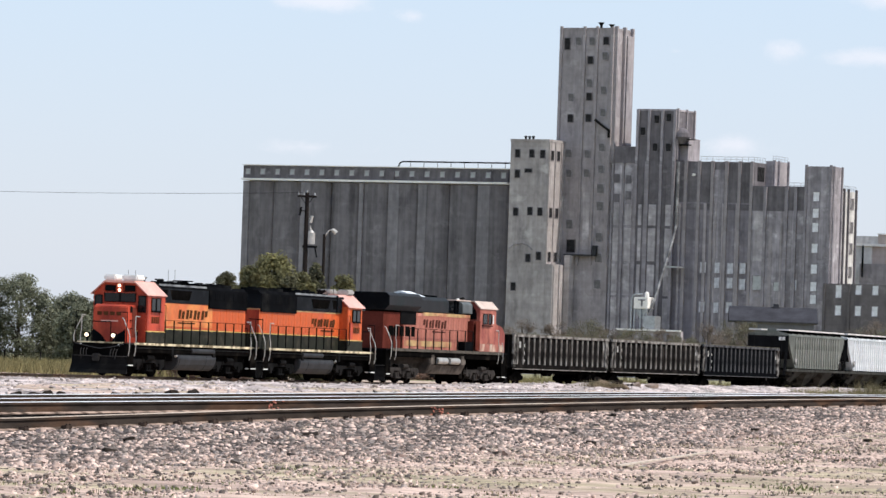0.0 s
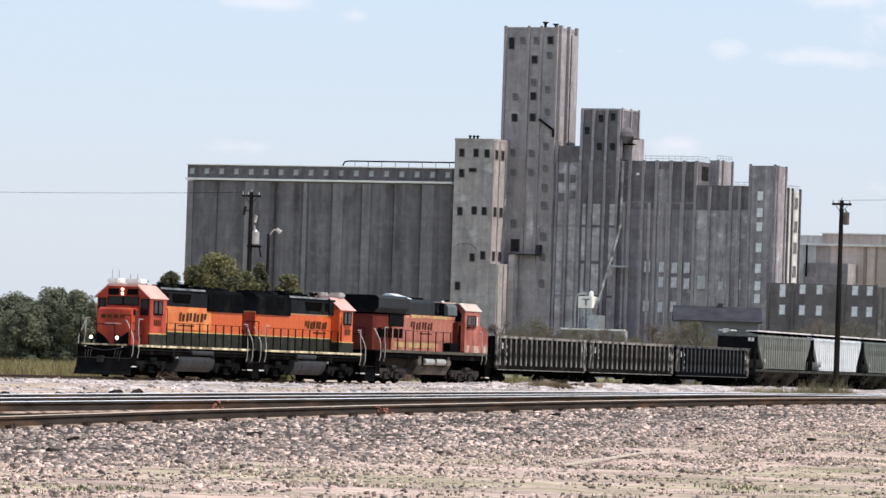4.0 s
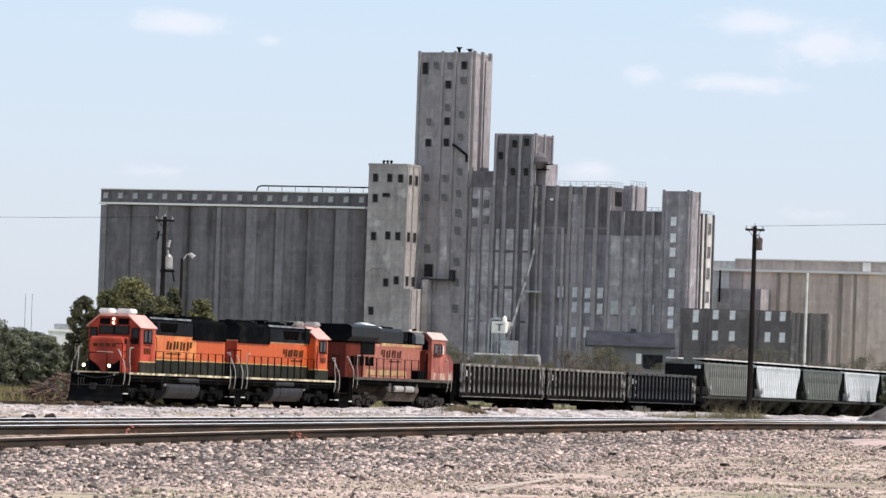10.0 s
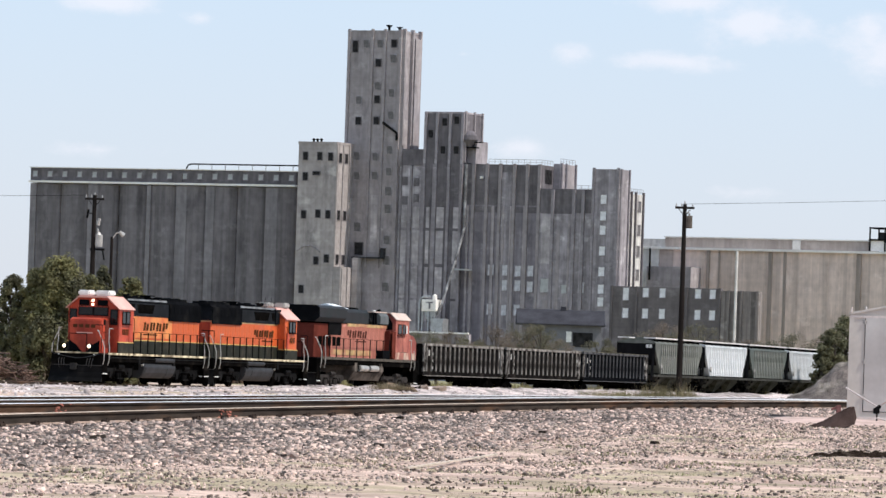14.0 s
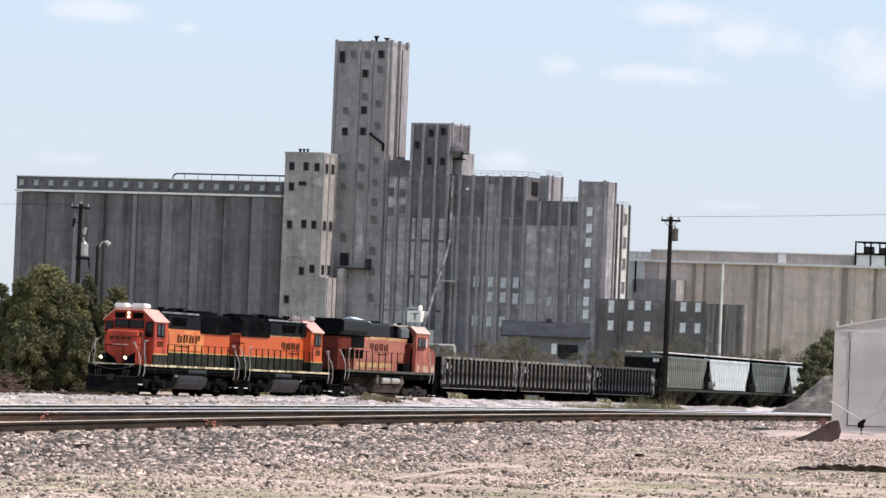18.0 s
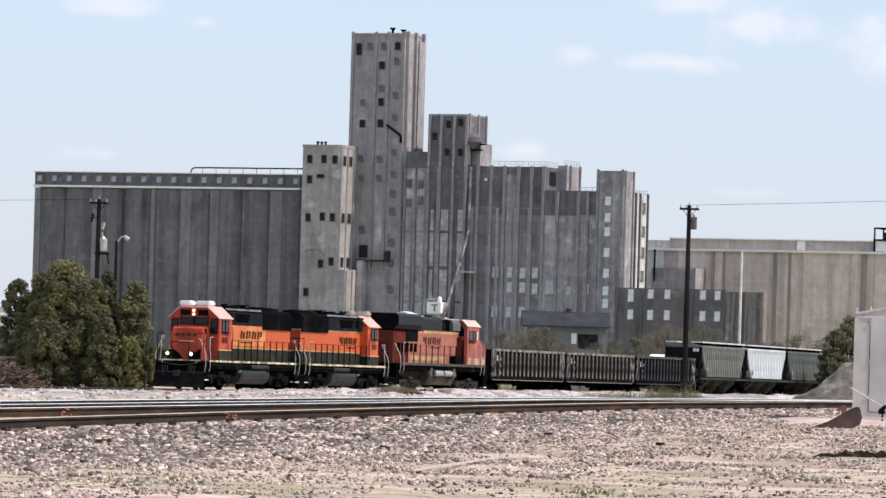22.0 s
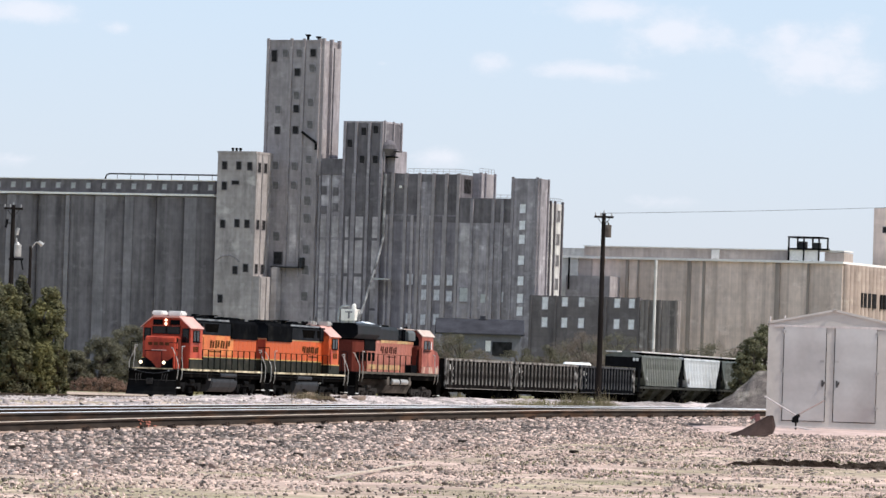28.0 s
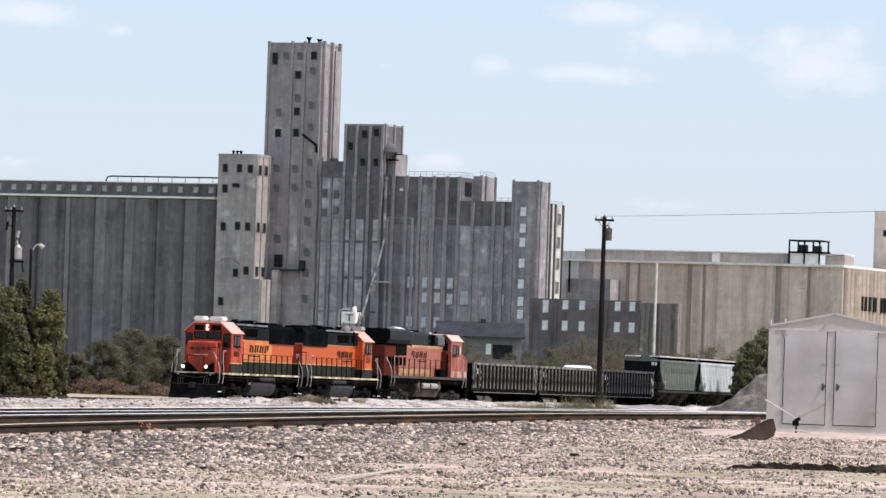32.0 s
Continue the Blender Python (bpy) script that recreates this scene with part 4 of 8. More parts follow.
CONCRETE_BIN = concrete("dark_violet_bin_concrete", (0.205, 0.187, 0.206), (0.128, 0.117, 0.133), (0.282, 0.260, 0.278), blotch=0.18, streak=0.2, runs=0.14, run_size=0.6)
CONCRETE_WASH = concrete("washed_pale_concrete", (0.368, 0.338, 0.346), (0.258, 0.237, 0.246), (0.48, 0.448, 0.454), blotch=0.22, streak=0.16, band=0.10, pale_at=0.56)
TAN_GREY = concrete("grey_tan_concrete", (0.44, 0.372, 0.335), (0.36, 0.30, 0.27), (0.52, 0.45, 0.41), blotch=0.10)
TAN_END = concrete("darkened_brownish_tan_concrete", (0.40, 0.318, 0.272), (0.31, 0.245, 0.21), (0.48, 0.395, 0.34), blotch=0.10, streak=0.16, runs=0.12, run_size=0.4)
WHITISH = concrete("whitish_concrete", (0.60, 0.575, 0.55), (0.45, 0.425, 0.405), (0.68, 0.655, 0.63), blotch=0.12)
CONCRETE_GRIM = concrete("dull_grimy_concrete", (0.142, 0.129, 0.136), (0.098, 0.090, 0.096), (0.20, 0.187, 0.193), blotch=0.2, streak=0.2)
SPOUT = mat("patchy_galvanised_spout", (0.27, 0.27, 0.275), 0.6, 0.1, vary=0.5, size=1.2, stain=(0.13, 0.127, 0.13), stain_at=0.48, stain_size=0.5)
WASHED_PANE = mat("grey_whitewashed_pane", (0.50, 0.50, 0.53), 0.5, vary=0.3, size=0.8)
GREY_PANE = mat("boarded_grey_opening", (0.135, 0.127, 0.127), 0.8, vary=0.4, size=0.8)
build_elevator()
build_tan_elevator()

# ---- train ----
PLOUGH = mat("scuffed_black_plough", (0.0025, 0.0025, 0.0028), 0.6, vary=0.5, size=0.4, stain=(0.008, 0.0075, 0.007), stain_at=0.60, stain_size=1.4, spec=0.05)
PLOUGH_EDGE = mat("lighter_dark_steel_fitting", (0.026, 0.024, 0.023), 0.65, vary=0.5, size=0.3, spec=0.2)
TRUCK_DARK = mat("grimy_truck_casting", (0.0095, 0.009, 0.009), 0.8, vary=0.5, size=0.5, stain=(0.005, 0.005, 0.005), stain_at=0.50, stain_size=1.3, spec=0.05)
CREAM_WORN = mat("worn_cream_band", (0.46, 0.345, 0.265), 0.65, vary=0.35, size=0.4, stretch=(1, 1, 0.4), stain=(0.32, 0.11, 0.08), stain_at=0.52, stain_size=1.6)
WING_GREY = mat("dusty_grey_radiator_housing", (0.0125, 0.013, 0.015), 0.6, vary=0.35, size=0.9, stain=(0.008, 0.013, 0.014), stain_at=0.58, stain_size=0.7, spec=0.2)
TEAL_GREY = mat("shaded_blue_grey_box", (0.105, 0.118, 0.122), 0.6, vary=0.3, size=0.7, spec=0.2)
S_AT = [(0, 0.0), (1, 1.87), (2, 3.69), (3, 5.53), (3.5, 6.43), (4.5, 8.2), (5.5, 9.93), (6, 10.78), (7, 12.48), (8, 14.22), (9, 15.95), (10, 17.70), (11, 19.43), (12, 21.17), (13, 22.92), (14, 24.71), (15, 26.56),
        (15.5, 27.49), (16.5, 29.43), (17.5, 31.36), (18, 32.31), (19, 34.21), (20, 36.07), (21, 37.87), (22, 39.52), (23, 41.12), (24, 42.75), (25, 44.32), (25.5, 45.13), (26.5, 46.77), (27.5, 48.50), (28, 49.35), (29, 51.04), (30, 52.86), (31, 54.80), (32, 56.74)]
CARS, WHEELS = [], []          # (thing, metres along the train, turned round), (wheelset, radius, turned round)


def wheelset_mesh(r, name="wheelset"):
    sh = Shape()
    for s in (-1, 1):
        sh.tube((s * 0.66, 0, 0), (s * 0.80, 0, 0), r, r * 0.985, n=24)
        sh.tube((s * 0.62, 0, 0), (s * 0.66, 0, 0), r + 0.025, n=24)
        sh.tube((s * 0.80, 0, 0), (s * 0.83, 0, 0), r * 0.32, n=10)
        for k in range(3):
            a = 2 * math.pi * k / 3
            sh.box(s * 0.80 - 0.012, s * 0.80 + 0.022, -0.03 + 0.6 * r * math.cos(a), 0.03 + 0.6 * r * math.cos(a), 0.6 * r * math.sin(a) - 0.05, 0.6 * r * math.sin(a) + 0.05)
    sh.tube((-1.0, 0, 0), (1.0, 0, 0), 0.085, n=10)
    return sh.mesh(name, GRIME)


LOCO_WHEEL, CAR_WHEEL = wheelset_mesh(0.51), wheelset_mesh(0.46)


def wheelset(car, y, r, turned):
    ob = new("wheelset", LOCO_WHEEL if r > 0.5 else CAR_WHEEL)
    ob.parent = car
    ob.location = (0, y, r)
    WHEELS.append((ob, r, turned, y))
    return ob


def loco_truck(lo, yc, axles, material, pitch):
    """Side frames, springs and journal boxes of one truck."""
    half = pitch * (axles - 1) / 2
    for k in range(axles):
        y = yc - half + pitch * k
        part("traction_motor", Shape().box(-0.55, 0.55, y - 0.62, y + 0.62, 0.12, 0.72), GRIME, lo, bevel=0.05)
    part("bolster", Shape().box(-1.0, 1.0, yc - half, yc + half, 0.45, 0.9), GRIME, lo)
    for s in (-1, 1):
        x0, x1 = (1.02, 1.16) if s > 0 else (-1.16, -1.02)
        out = [(yc - half - 0.75, 0.62), (yc - half - 0.55, 0.86), (yc + half + 0.55, 0.86), (yc + half + 0.75, 0.62), (yc + half + 0.45, 0.46)]
        for k in range(axles - 1, 0, -1):
            b = yc - half + pitch * k
            a = b - pitch
            out += [(b - 0.35, 0.5), (b - 0.55, 0.68), (a + 0.55, 0.68), (a + 0.35, 0.5)]
        out += [(yc - half - 0.45, 0.46)]
        tf = part("truck_frame", Shape().prism(out, x0, x1, "x"), material, lo)
        for k in range(axles):
            y = yc - half + pitch * k
            part("journal_box", Shape().box(s * 1.10 - 0.12, s * 1.10 + 0.12, y - 0.17, y + 0.17, 0.33, 0.66), material, tf, bevel=0.03)
        for k in range(axles - 1):
            y = yc - half + pitch * (k + 0.5)
            part("spring", Shape().tube((s * 1.13, y - 0.16, 0.34), (s * 1.13, y - 0.16, 0.60), 0.09).tube((s * 1.13, y + 0.16, 0.34), (s * 1.13, y + 0.16, 0.60), 0.09).box(s * 1.13 - 0.12, s * 1.13 + 0.12, y - 0.4, y + 0.4, 0.26, 0.34), material, tf)
        for k in range(axles):
            y = yc - half + pitch * k
            for d in (-1, 1):
                part("brake_shoe", Shape().prism([(y + d * 0.55, 0.34), (y + d * 0.66, 0.36), (y + d * 0.68, 0.72), (y + d * 0.57, 0.74)], s * 0.80 - 0.07, s * 0.80 + 0.07, "x"), material, tf)
            part("sand_pipe", Shape().line([(s * 1.18, y + 0.62, 1.0), (s * 1.16, y + 0.66, 0.5), (s * 0.86, y + 0.60, 0.12)], 0.024), material, tf)
        part("brake_cylinder", Shape().tube((s * 1.22, yc - 0.45, 0.92), (s * 1.22, yc + 0.35, 0.92), 0.13, n=12), material, tf)


def slanted_bars(lo, x, y0, z0, w, h, material, n=4, direction=1, label="row of worn dark lettering bars"):
    """A worn mark as plain shapes: worn slanted strokes over an underline."""
    step = w / n
    sl = 0.26 * h
    for k in range(n):
        a = y0 + k * step
        b = a + step * 0.80

        def bar(p, q, z, zz):
            lean = direction * sl / h
            return [(p + lean * (z - z0), z), (q + lean * (z - z0), z), (q + lean * (zz - z0), zz), (p + lean * (zz - z0), zz)]

        sh = Shape()
        for p, q, c, d in ((a, a + 0.32 * step, 0.0, 1.0), (b - 0.36 * step, b - 0.04 * step, (0.0, 0.1, 0.0, 0.3)[k % 4], (0.85, 1.0, 0.9, 1.0)[k % 4])):
            sh.prism(bar(p, q, z0 + c * h, z0 + d * h), x - 0.005, x + 0.005, "x")
        part("lettering_bar", sh, material, lo, label)
    part("lettering_bar", Shape().box(x - 0.006, x + 0.006, y0, y0 + w * 0.55, z0 - 0.24, z0 - 0.17), material, lo)


def handrails(lo, y0, y1, z0, top, x, step, material, stair_material, ends):
    n = max(2, round((y1 - y0) / step))
    post = Shape().tube((0, 0, z0), (0, 0, top), 0.036, n=6).mesh("rail_post", material)
    for s in (-1, 1):
        for k in range(n + 1):
            ob = new("rail_post", post)
            ob.parent = lo
            ob.location = (s * x, y0 + (y1 - y0) * k / n, 0)
        part("handrail", Shape().tube((s * x, y0, top), (s * x, y1, top), 0.013, n=6), material, lo)
        for e in ends:
            d = 1 if e > 0 else -1
            for dy in (0.0, 0.75):
                y = e - d * dy
                if dy:
                    top_end = [(s * x, y - d * 0.5, top + 0.12), (s * x, y, top + 0.12), (s * x, y, z0 + 0.62)]
                else:
                    top_end = [(s * (x - 0.40), y, top + 0.02), (s * (x - 0.32), y, top), (s * (x - 0.02), y, z0 + 0.55)]
                part("stair_rail", Shape().line(top_end + [(s * (x + 0.05), y, z0 + 0.30), (s * (x + 0.04), y, z0 - 0.35), (s * (x - 0.03), y, z0 - 0.62)], 0.026), stair_material, lo, "pale bent stair handrail")


def stairs(lo, e, x, z_top):
    d = 1 if e > 0 else -1
    for s in (-1, 1):
        st = part("stairwell", Shape().box(s * x - 0.05 if s > 0 else s * x - 0.02, s * x + 0.02 if s > 0 else s * x + 0.05, e - d * 0.75, e, 0.3, z_top), GRIME, lo)
        for k in range(4):
            z = 0.32 + k * 0.33
            part("step", Shape().box(s * (x - 0.28), s * (x + 0.05), e - d * 0.68, e - d * 0.05, z, z + 0.05), GRIME if k else WHITE, st, "" if k else "white-edged bottom step")


def window(lo, axis, at, a0, a1, z0, z1, material=GLASS, depth=0.02):
    """A pane with a dark rubber frame on a wall facing x or y."""
    fr = Shape()
    g = Shape()
    if axis == "x":
        sgn = 1 if at > 0 else -1
        g.box(min(at, at + sgn * depth), max(at, at + sgn * depth), a0, a1, z0, z1)
        for q in ((a0 - 0.05, a0, z0 - 0.05, z1 + 0.05), (a1, a1 + 0.05, z0 - 0.05, z1 + 0.05), (a0, a1, z0 - 0.05, z0), (a0, a1, z1, z1 + 0.05)):
            fr.box(min(at, at + sgn * 0.035), max(at, at + sgn * 0.035), *q)
    else:
        g.box(a0, a1, at - depth, at, z0, z1)
        for q in ((a0 - 0.05, a0, z0 - 0.05, z1 + 0.05), (a1, a1 + 0.05, z0 - 0.05, z1 + 0.05), (a0, a1, z0 - 0.05, z0), (a0, a1, z1, z1 + 0.05)):
            fr.box(q[0], q[1], at - 0.035, at, q[2], q[3])
    w = part("window", fr, DARKSTEEL, lo)
    part("pane", g, material, w, "dark reflecting glass")


RUNNING_GEAR = ("wheelset", "traction_motor", "bolster", "truck_frame", "coupler", "air_hose", "pilot", "snow_plough")


def lift(lo, dz):
    """Sets the deck and all that stands on it dz higher over the running gear."""
    for ob in lo.children:
        if ob.name.split(".")[0] not in RUNNING_GEAR:
            ob.location.z += dz


def hood_doors(lo, x, y0, y1, z0, z1, n, material):
    for s in (-1, 1):
        step = (y1 - y0) / n
        me = Shape().box(-0.012, 0.006, 0.012, step - 0.012, z0, z1).mesh("hood_door", material, bevel=0.008)
        for k in range(n):
            ob = new("hood_door", me)
            ob.parent = lo
            ob.location = (s * x, y0 + k * step, 0)


def coupler(lo, e):
    d = 1 if e > 0 else -1
    part("coupler", Shape().box(-0.12, 0.12, min(e - d * 0.55, e), max(e - d * 0.55, e), 0.75, 1.0).box(-0.19, 0.17, min(e, e + d * 0.22), max(e, e + d * 0.22), 0.70, 1.05), PLOUGH_EDGE, lo, "rusty knuckle coupler", bevel=0.03)
    for s in (-1, 1):
        part("air_hose", Shape().line([(s * 0.5, e - d * 0.5, 1.0), (s * 0.5, e - d * 0.2, 0.85), (s * 0.42, e - d * 0.1, 0.5), (s * 0.3, e, 0.42)], 0.03), GRIME, lo)


def plough(lo, e, label=""):
    """A V-shaped plough whose blade curves forward towards the rails."""
    d = 1 if e > 0 else -1
    sh = Shape()
    levels = ((0.10, 0.86, 0.34, 1.50), (0.30, 0.66, 0.20, 1.50), (0.58, 0.52, 0.12, 1.47), (0.92, 0.46, 0.09, 1.44))
    for z, mid, side, w in levels:
        sh.v += [(-w, e + d * side, z), (-0.25, e + d * mid, z), (0.25, e + d * mid, z), (w, e + d * side, z), (w * 0.95, e, z), (-w * 0.95, e, z)]
    for k in range(3):
        sh.f += [(6 * k + i, 6 * k + (i + 1) % 6, 6 * k + 6 + (i + 1) % 6, 6 * k + 6 + i) for i in range(6)]
    sh.f += [(5, 4, 3, 2, 1, 0), tuple(range(18, 24))]
    pl = part("snow_plough", sh, PLOUGH, lo, label or "black V-shaped snow plough")
    # the lip's lighter tone paints a highlight on the blade's top edge
    part("plough_lip", Shape().line([(-1.45, e + d * 0.10, 0.94), (-0.25, e + d * 0.47, 0.94), (0.25, e + d * 0.47, 0.94), (1.45, e + d * 0.10, 0.94)], 0.022), PLOUGH_EDGE, pl, "lighter plough lip, a highlight in colour")
    for x in (-0.95, -0.8, -0.65, 0.65, 0.8, 0.95):
        part("air_hose", Shape().line([(x, e + d * 0.13, 1.30), (x, e + d * 0.26, 1.20), (x * 0.96, e + d * 0.30, 0.92), (x * 0.92, e + d * 0.24, 0.74)], 0.026), PLOUGH_EDGE, lo)


def fan(lo, y, z, r):
    part("cooling_fan", Shape().tube((0, y, z - 0.02), (0, y, z + 0.17), r, r * 0.96, n=20).tube((0, y, z + 0.17), (0, y, z + 0.22), r * 0.35, n=12), BLACK, lo, bevel=0.0)


def build_switcher(lead):
    """Four-axle hood unit, 18 m long, its cab towards -y."""
    body = ORANGE
    lo = thing("diesel_locomotive", Matrix(), "orange and black leading diesel locomotive with lit headlights" if lead else "orange and black diesel locomotive coupled second, cab facing backwards", "locomotive", "locomotives of the train")
    part("frame", Shape().box(-1.42, 1.42, -7.4, 9.0, 0.96, 1.35), GRIME, lo, bevel=0.02)
    part("walkway", Shape().box(-1.47, 1.47, -7.5, 9.1, 1.35, 1.41), GREENBLACK, lo)
    for s in (-1, 1):
        part("walkway_edge", Shape().box(s * 1.476 - 0.008, s * 1.476 + 0.008, -6.7, 8.3, 1.34, 1.45), EDGE_YELLOW, lo, "scuffed yellow edge stripe")
    # engine hood in colour bands
    end = 8.55
    part("hood_base", Shape().box(-0.97, 0.97, -3.2, end, 1.41, 2.16), GREENBLACK, lo)
    part("hood_stripe", Shape().box(-0.975, 0.975, -3.2, end + 0.02, 2.16, 2.21), YELLOW, lo, "thin yellow stripe")
    part("engine_hood", Shape().box(-0.95, 0.95, -3.3, end, 2.22, 3.46), body, lo, bevel=0.02)
    hood_doors(lo, 0.955, 0.3, end - 0.15, 2.32, 3.34, 10, body)
    part("hood_stripe", Shape().box(-0.972, 0.972, -3.3, end + 0.01, 3.40, 3.47), FADED_YELLOW, lo, "worn yellow stripe under the roof")
    part("hood_top", Shape().prism([(-1.0, 3.47), (1.0, 3.47), (1.0, 4.20), (-1.0, 4.20)], -3.35, end - 0.03), HOOD_GREY, lo, "dusty dark grey upper hood", bevel=0.012)
    part("hood_roof", Shape().prism([(-1.0, 4.205), (1.0, 4.205), (0.84, 4.40), (-0.84, 4.40)], -3.3, end - 0.05), BLACK, lo, "soot-black hood roof")
    # light strips paint the highlight along both roof edges
    each_part("hood_gutter", Shape().prism([(0.905, 4.30), (0.935, 4.30), (0.90, 4.40), (0.87, 4.38)], -2.6, 3.4).prism([(-0.905, 4.30), (-0.935, 4.30), (-0.90, 4.40), (-0.87, 4.38)], -2.6, 3.4), ROOF_EDGE, lo, "light strip along the hood roof, a highlight in colour")
    for s in (-1, 1):
        for pts in ([(-2.9, 4.12), (-1.75, 4.12), (-1.95, 3.66), (-2.55, 3.66)], [(-1.45, 4.12), (1.3, 4.12), (1.0, 3.64), (-1.15, 3.64)]):
            gr = part("intake_grille", Shape().prism(pts, min(s * 0.99, s * 1.012), max(s * 0.99, s * 1.012), "x"), GRIME, lo, "black sloping-sided intake grille")
        ra = part("radiator_panel", Shape().box(min(s * 0.98, s * 1.06), max(s * 0.98, s * 1.06), 3.5, end - 0.06, 3.30, 4.24), BLACK, lo, "black radiator panel", bevel=0.015)
        for k in range(8):
            each_part("louvre", Shape().box(s * 1.065 - 0.008, s * 1.065 + 0.012, 3.6 + 0.60 * k, 4.1 + 0.60 * k, 3.74, 4.12), BLACK, ra)
    for y in (4.5, 5.9, 7.3):
        fan(lo, y, 4.38, 0.60)
    for y in (-0.4, 0.9):
        fan(lo, y, 4.38, 0.50)
    part("exhaust_outlet", Shape().box(-0.22, 0.22, 2.2, 2.7, 4.36, 4.60), BLACK, lo, bevel=0.015)
    part("exhaust_cap", Shape().box(-0.42, 0.42, 2.1, 2.8, 4.60, 4.66), BLACK, lo, bevel=0.015)
    part("roof_walkway", Shape().box(-0.3, 0.3, -2.9, -1.0, 4.40, 4.46), BLACK, lo)
    part("lift_bracket", Shape().tube((0.5, -1.7, 4.38), (0.5, -1.7, 4.60), 0.04).box(0.3, 0.7, -1.78, -1.62, 4.58, 4.65), BLACK, lo)
    if lead:
        each_part("name_panel", Shape().box(0.955, 0.978, -3.1, 4.1, 2.32, 3.66).box(-0.978, -0.955, -3.1, 4.1, 2.32, 3.66), YELLOW_PANEL, lo, "golden orange panel behind the lettering")
        slanted_bars(lo, 0.987, -0.3, 2.72, 3.9, 0.46, LETTER_DARK)
    else:
        # thin darker sheet over the end face paints its shade
        part("end_panel", Shape().box(-0.96, 0.96, end + 0.0, end + 0.012, 2.26, 3.40), NOSE_ORANGE, lo, "hood end, shade put in as darker orange")
        part("end_light", Shape().box(-0.25, 0.25, end, end + 0.05, 3.18, 3.34), DARKSTEEL, lo)
        slanted_bars(lo, 0.987, -2.2, 2.68, 3.6, 0.42, LETTER, direction=-1)
        slanted_bars(lo, -0.987, -2.2, 2.68, 3.6, 0.42, LETTER, direction=-1)
        part("equipment_box", Shape().box(-1.08, 1.08, -3.3, -2.4, 3.47, 4.32), HOOD_GREY, lo, "plain dark grey box behind the cab", bevel=0.02)
    # cab
    part("cab", Shape().box(-1.42, 1.46, -5.25, -3.05, 1.41, 3.82), NOSE_ORANGE if lead else ORANGE, lo, "red-orange cab", bevel=0.03)
    part("cab_upper", Shape().prism([(-1.42, 3.82), (1.46, 3.82), (0.82, 4.37), (-0.82, 4.37)], -5.25, -3.05), NOSE_ORANGE, lo)
    # cab roof in pale pink: the sun's brightness on it is painted in
    for s in (-1, 1):
        out = [(s * 0.78, 4.46), (s * 1.52, 3.80), (s * 1.52, 3.76), (s * 0.78, 4.39)]
        part("roof_slope", Shape().prism(out, -5.42, -2.98), PINK, lo, "pinkish sloping roof panel, sunlit tone in its colour")
    part("cab_roof", Shape().box(-0.82, 0.82, -5.42, -2.98, 4.35, 4.46), PINK, lo, "pinkish roof, sunlit tone in its colour", bevel=0.02)
    part("cab_skirt", Shape().box(-1.468, 1.468, -5.262, -3.03, 1.41, 2.0), GREENBLACK, lo)
    part("cab_stripe", Shape().box(-1.474, 1.474, -5.266, -3.03, 2.0, 2.05), YELLOW, lo)
    for s in (-1, 1):
        window(lo, "x", s * 1.465, -4.75, -4.3, 3.05, 3.62)
        window(lo, "x", s * 1.465, -4.15, -3.7, 3.05, 3.62)
    for a, b, z0, z1 in ((-1.30, -0.98, 3.06, 3.70), (-0.80, -0.05, 3.45, 3.88), (0.05, 0.80, 3.45, 3.88), (1.02, 1.34, 2.98, 3.70)):
        window(lo, "y", -5.255, a, b, z0, z1)
    part("visor", Shape().prism([(-5.30, 3.90), (-5.42, 3.88), (-5.42, 3.86), (-5.30, 3.87)], -0.86, 0.86, "x"), NOSE_ORANGE, lo, "narrow red-orange visor over the windows")
    part("nose_step", Shape().box(0.925, 1.0, -6.1, -5.9, 2.1, 2.14).box(0.925, 1.0, -6.1, -5.9, 2.5, 2.54), DARKSTEEL, lo)
    part("nose_door", Shape().box(0.915, 0.94, -5.85, -5.36, 1.7, 3.15), DARK_RED, lo, "dark red nose door", bevel=0.01)
    for s in (-1, 1):
        for k in range(4):
            part("lettering_bar", Shape().box(s * 1.480 - 0.004, s * 1.480 + 0.004, -4.72 + 0.24 * k, -4.57 + 0.24 * k, 2.42, 2.74), LETTER, lo, "dark unreadable number bar")
        part("arm_rest", Shape().box(min(s * 1.46, s * 1.58), max(s * 1.46, s * 1.58), -4.8, -3.65, 2.96, 3.0), BLACK, lo)
        part("grab_iron", Shape().line([(s * 1.46, -3.14, 1.75), (s * 1.54, -3.14, 1.78), (s * 1.54, -3.14, 3.3), (s * 1.46, -3.14, 3.33)], 0.018), DARKSTEEL, lo)
    for s in (-1, 1):
        part("cab_side_door", Shape().box(s * 1.468 - 0.008, s * 1.468 + 0.01, -3.75, -3.25, 2.1, 3.0), NOSE_ORANGE, lo)
        part("cab_rear_window", Shape().box(s * 1.2 - 0.16, s * 1.2 + 0.16, -3.205, -3.18, 2.95, 3.65), GLASS, lo)
        part("cab_rear_door", Shape().box(s * 1.2 - 0.2, s * 1.2 + 0.2, -3.203, -3.175, 1.6, 2.8), DARK_RED, lo)
    part("cab_door", Shape().box(1.0, 1.40, -5.28, -5.25, 1.45, 2.9), NOSE_ORANGE, lo, bevel=0.01)
    part("number_board", Shape().box(-0.80, -0.25, -5.33, -5.23, 3.95, 4.23), BLACK, lo, "black number board")
    part("number_board", Shape().box(0.25, 0.80, -5.33, -5.23, 3.95, 4.23), BLACK, lo, "black number board")
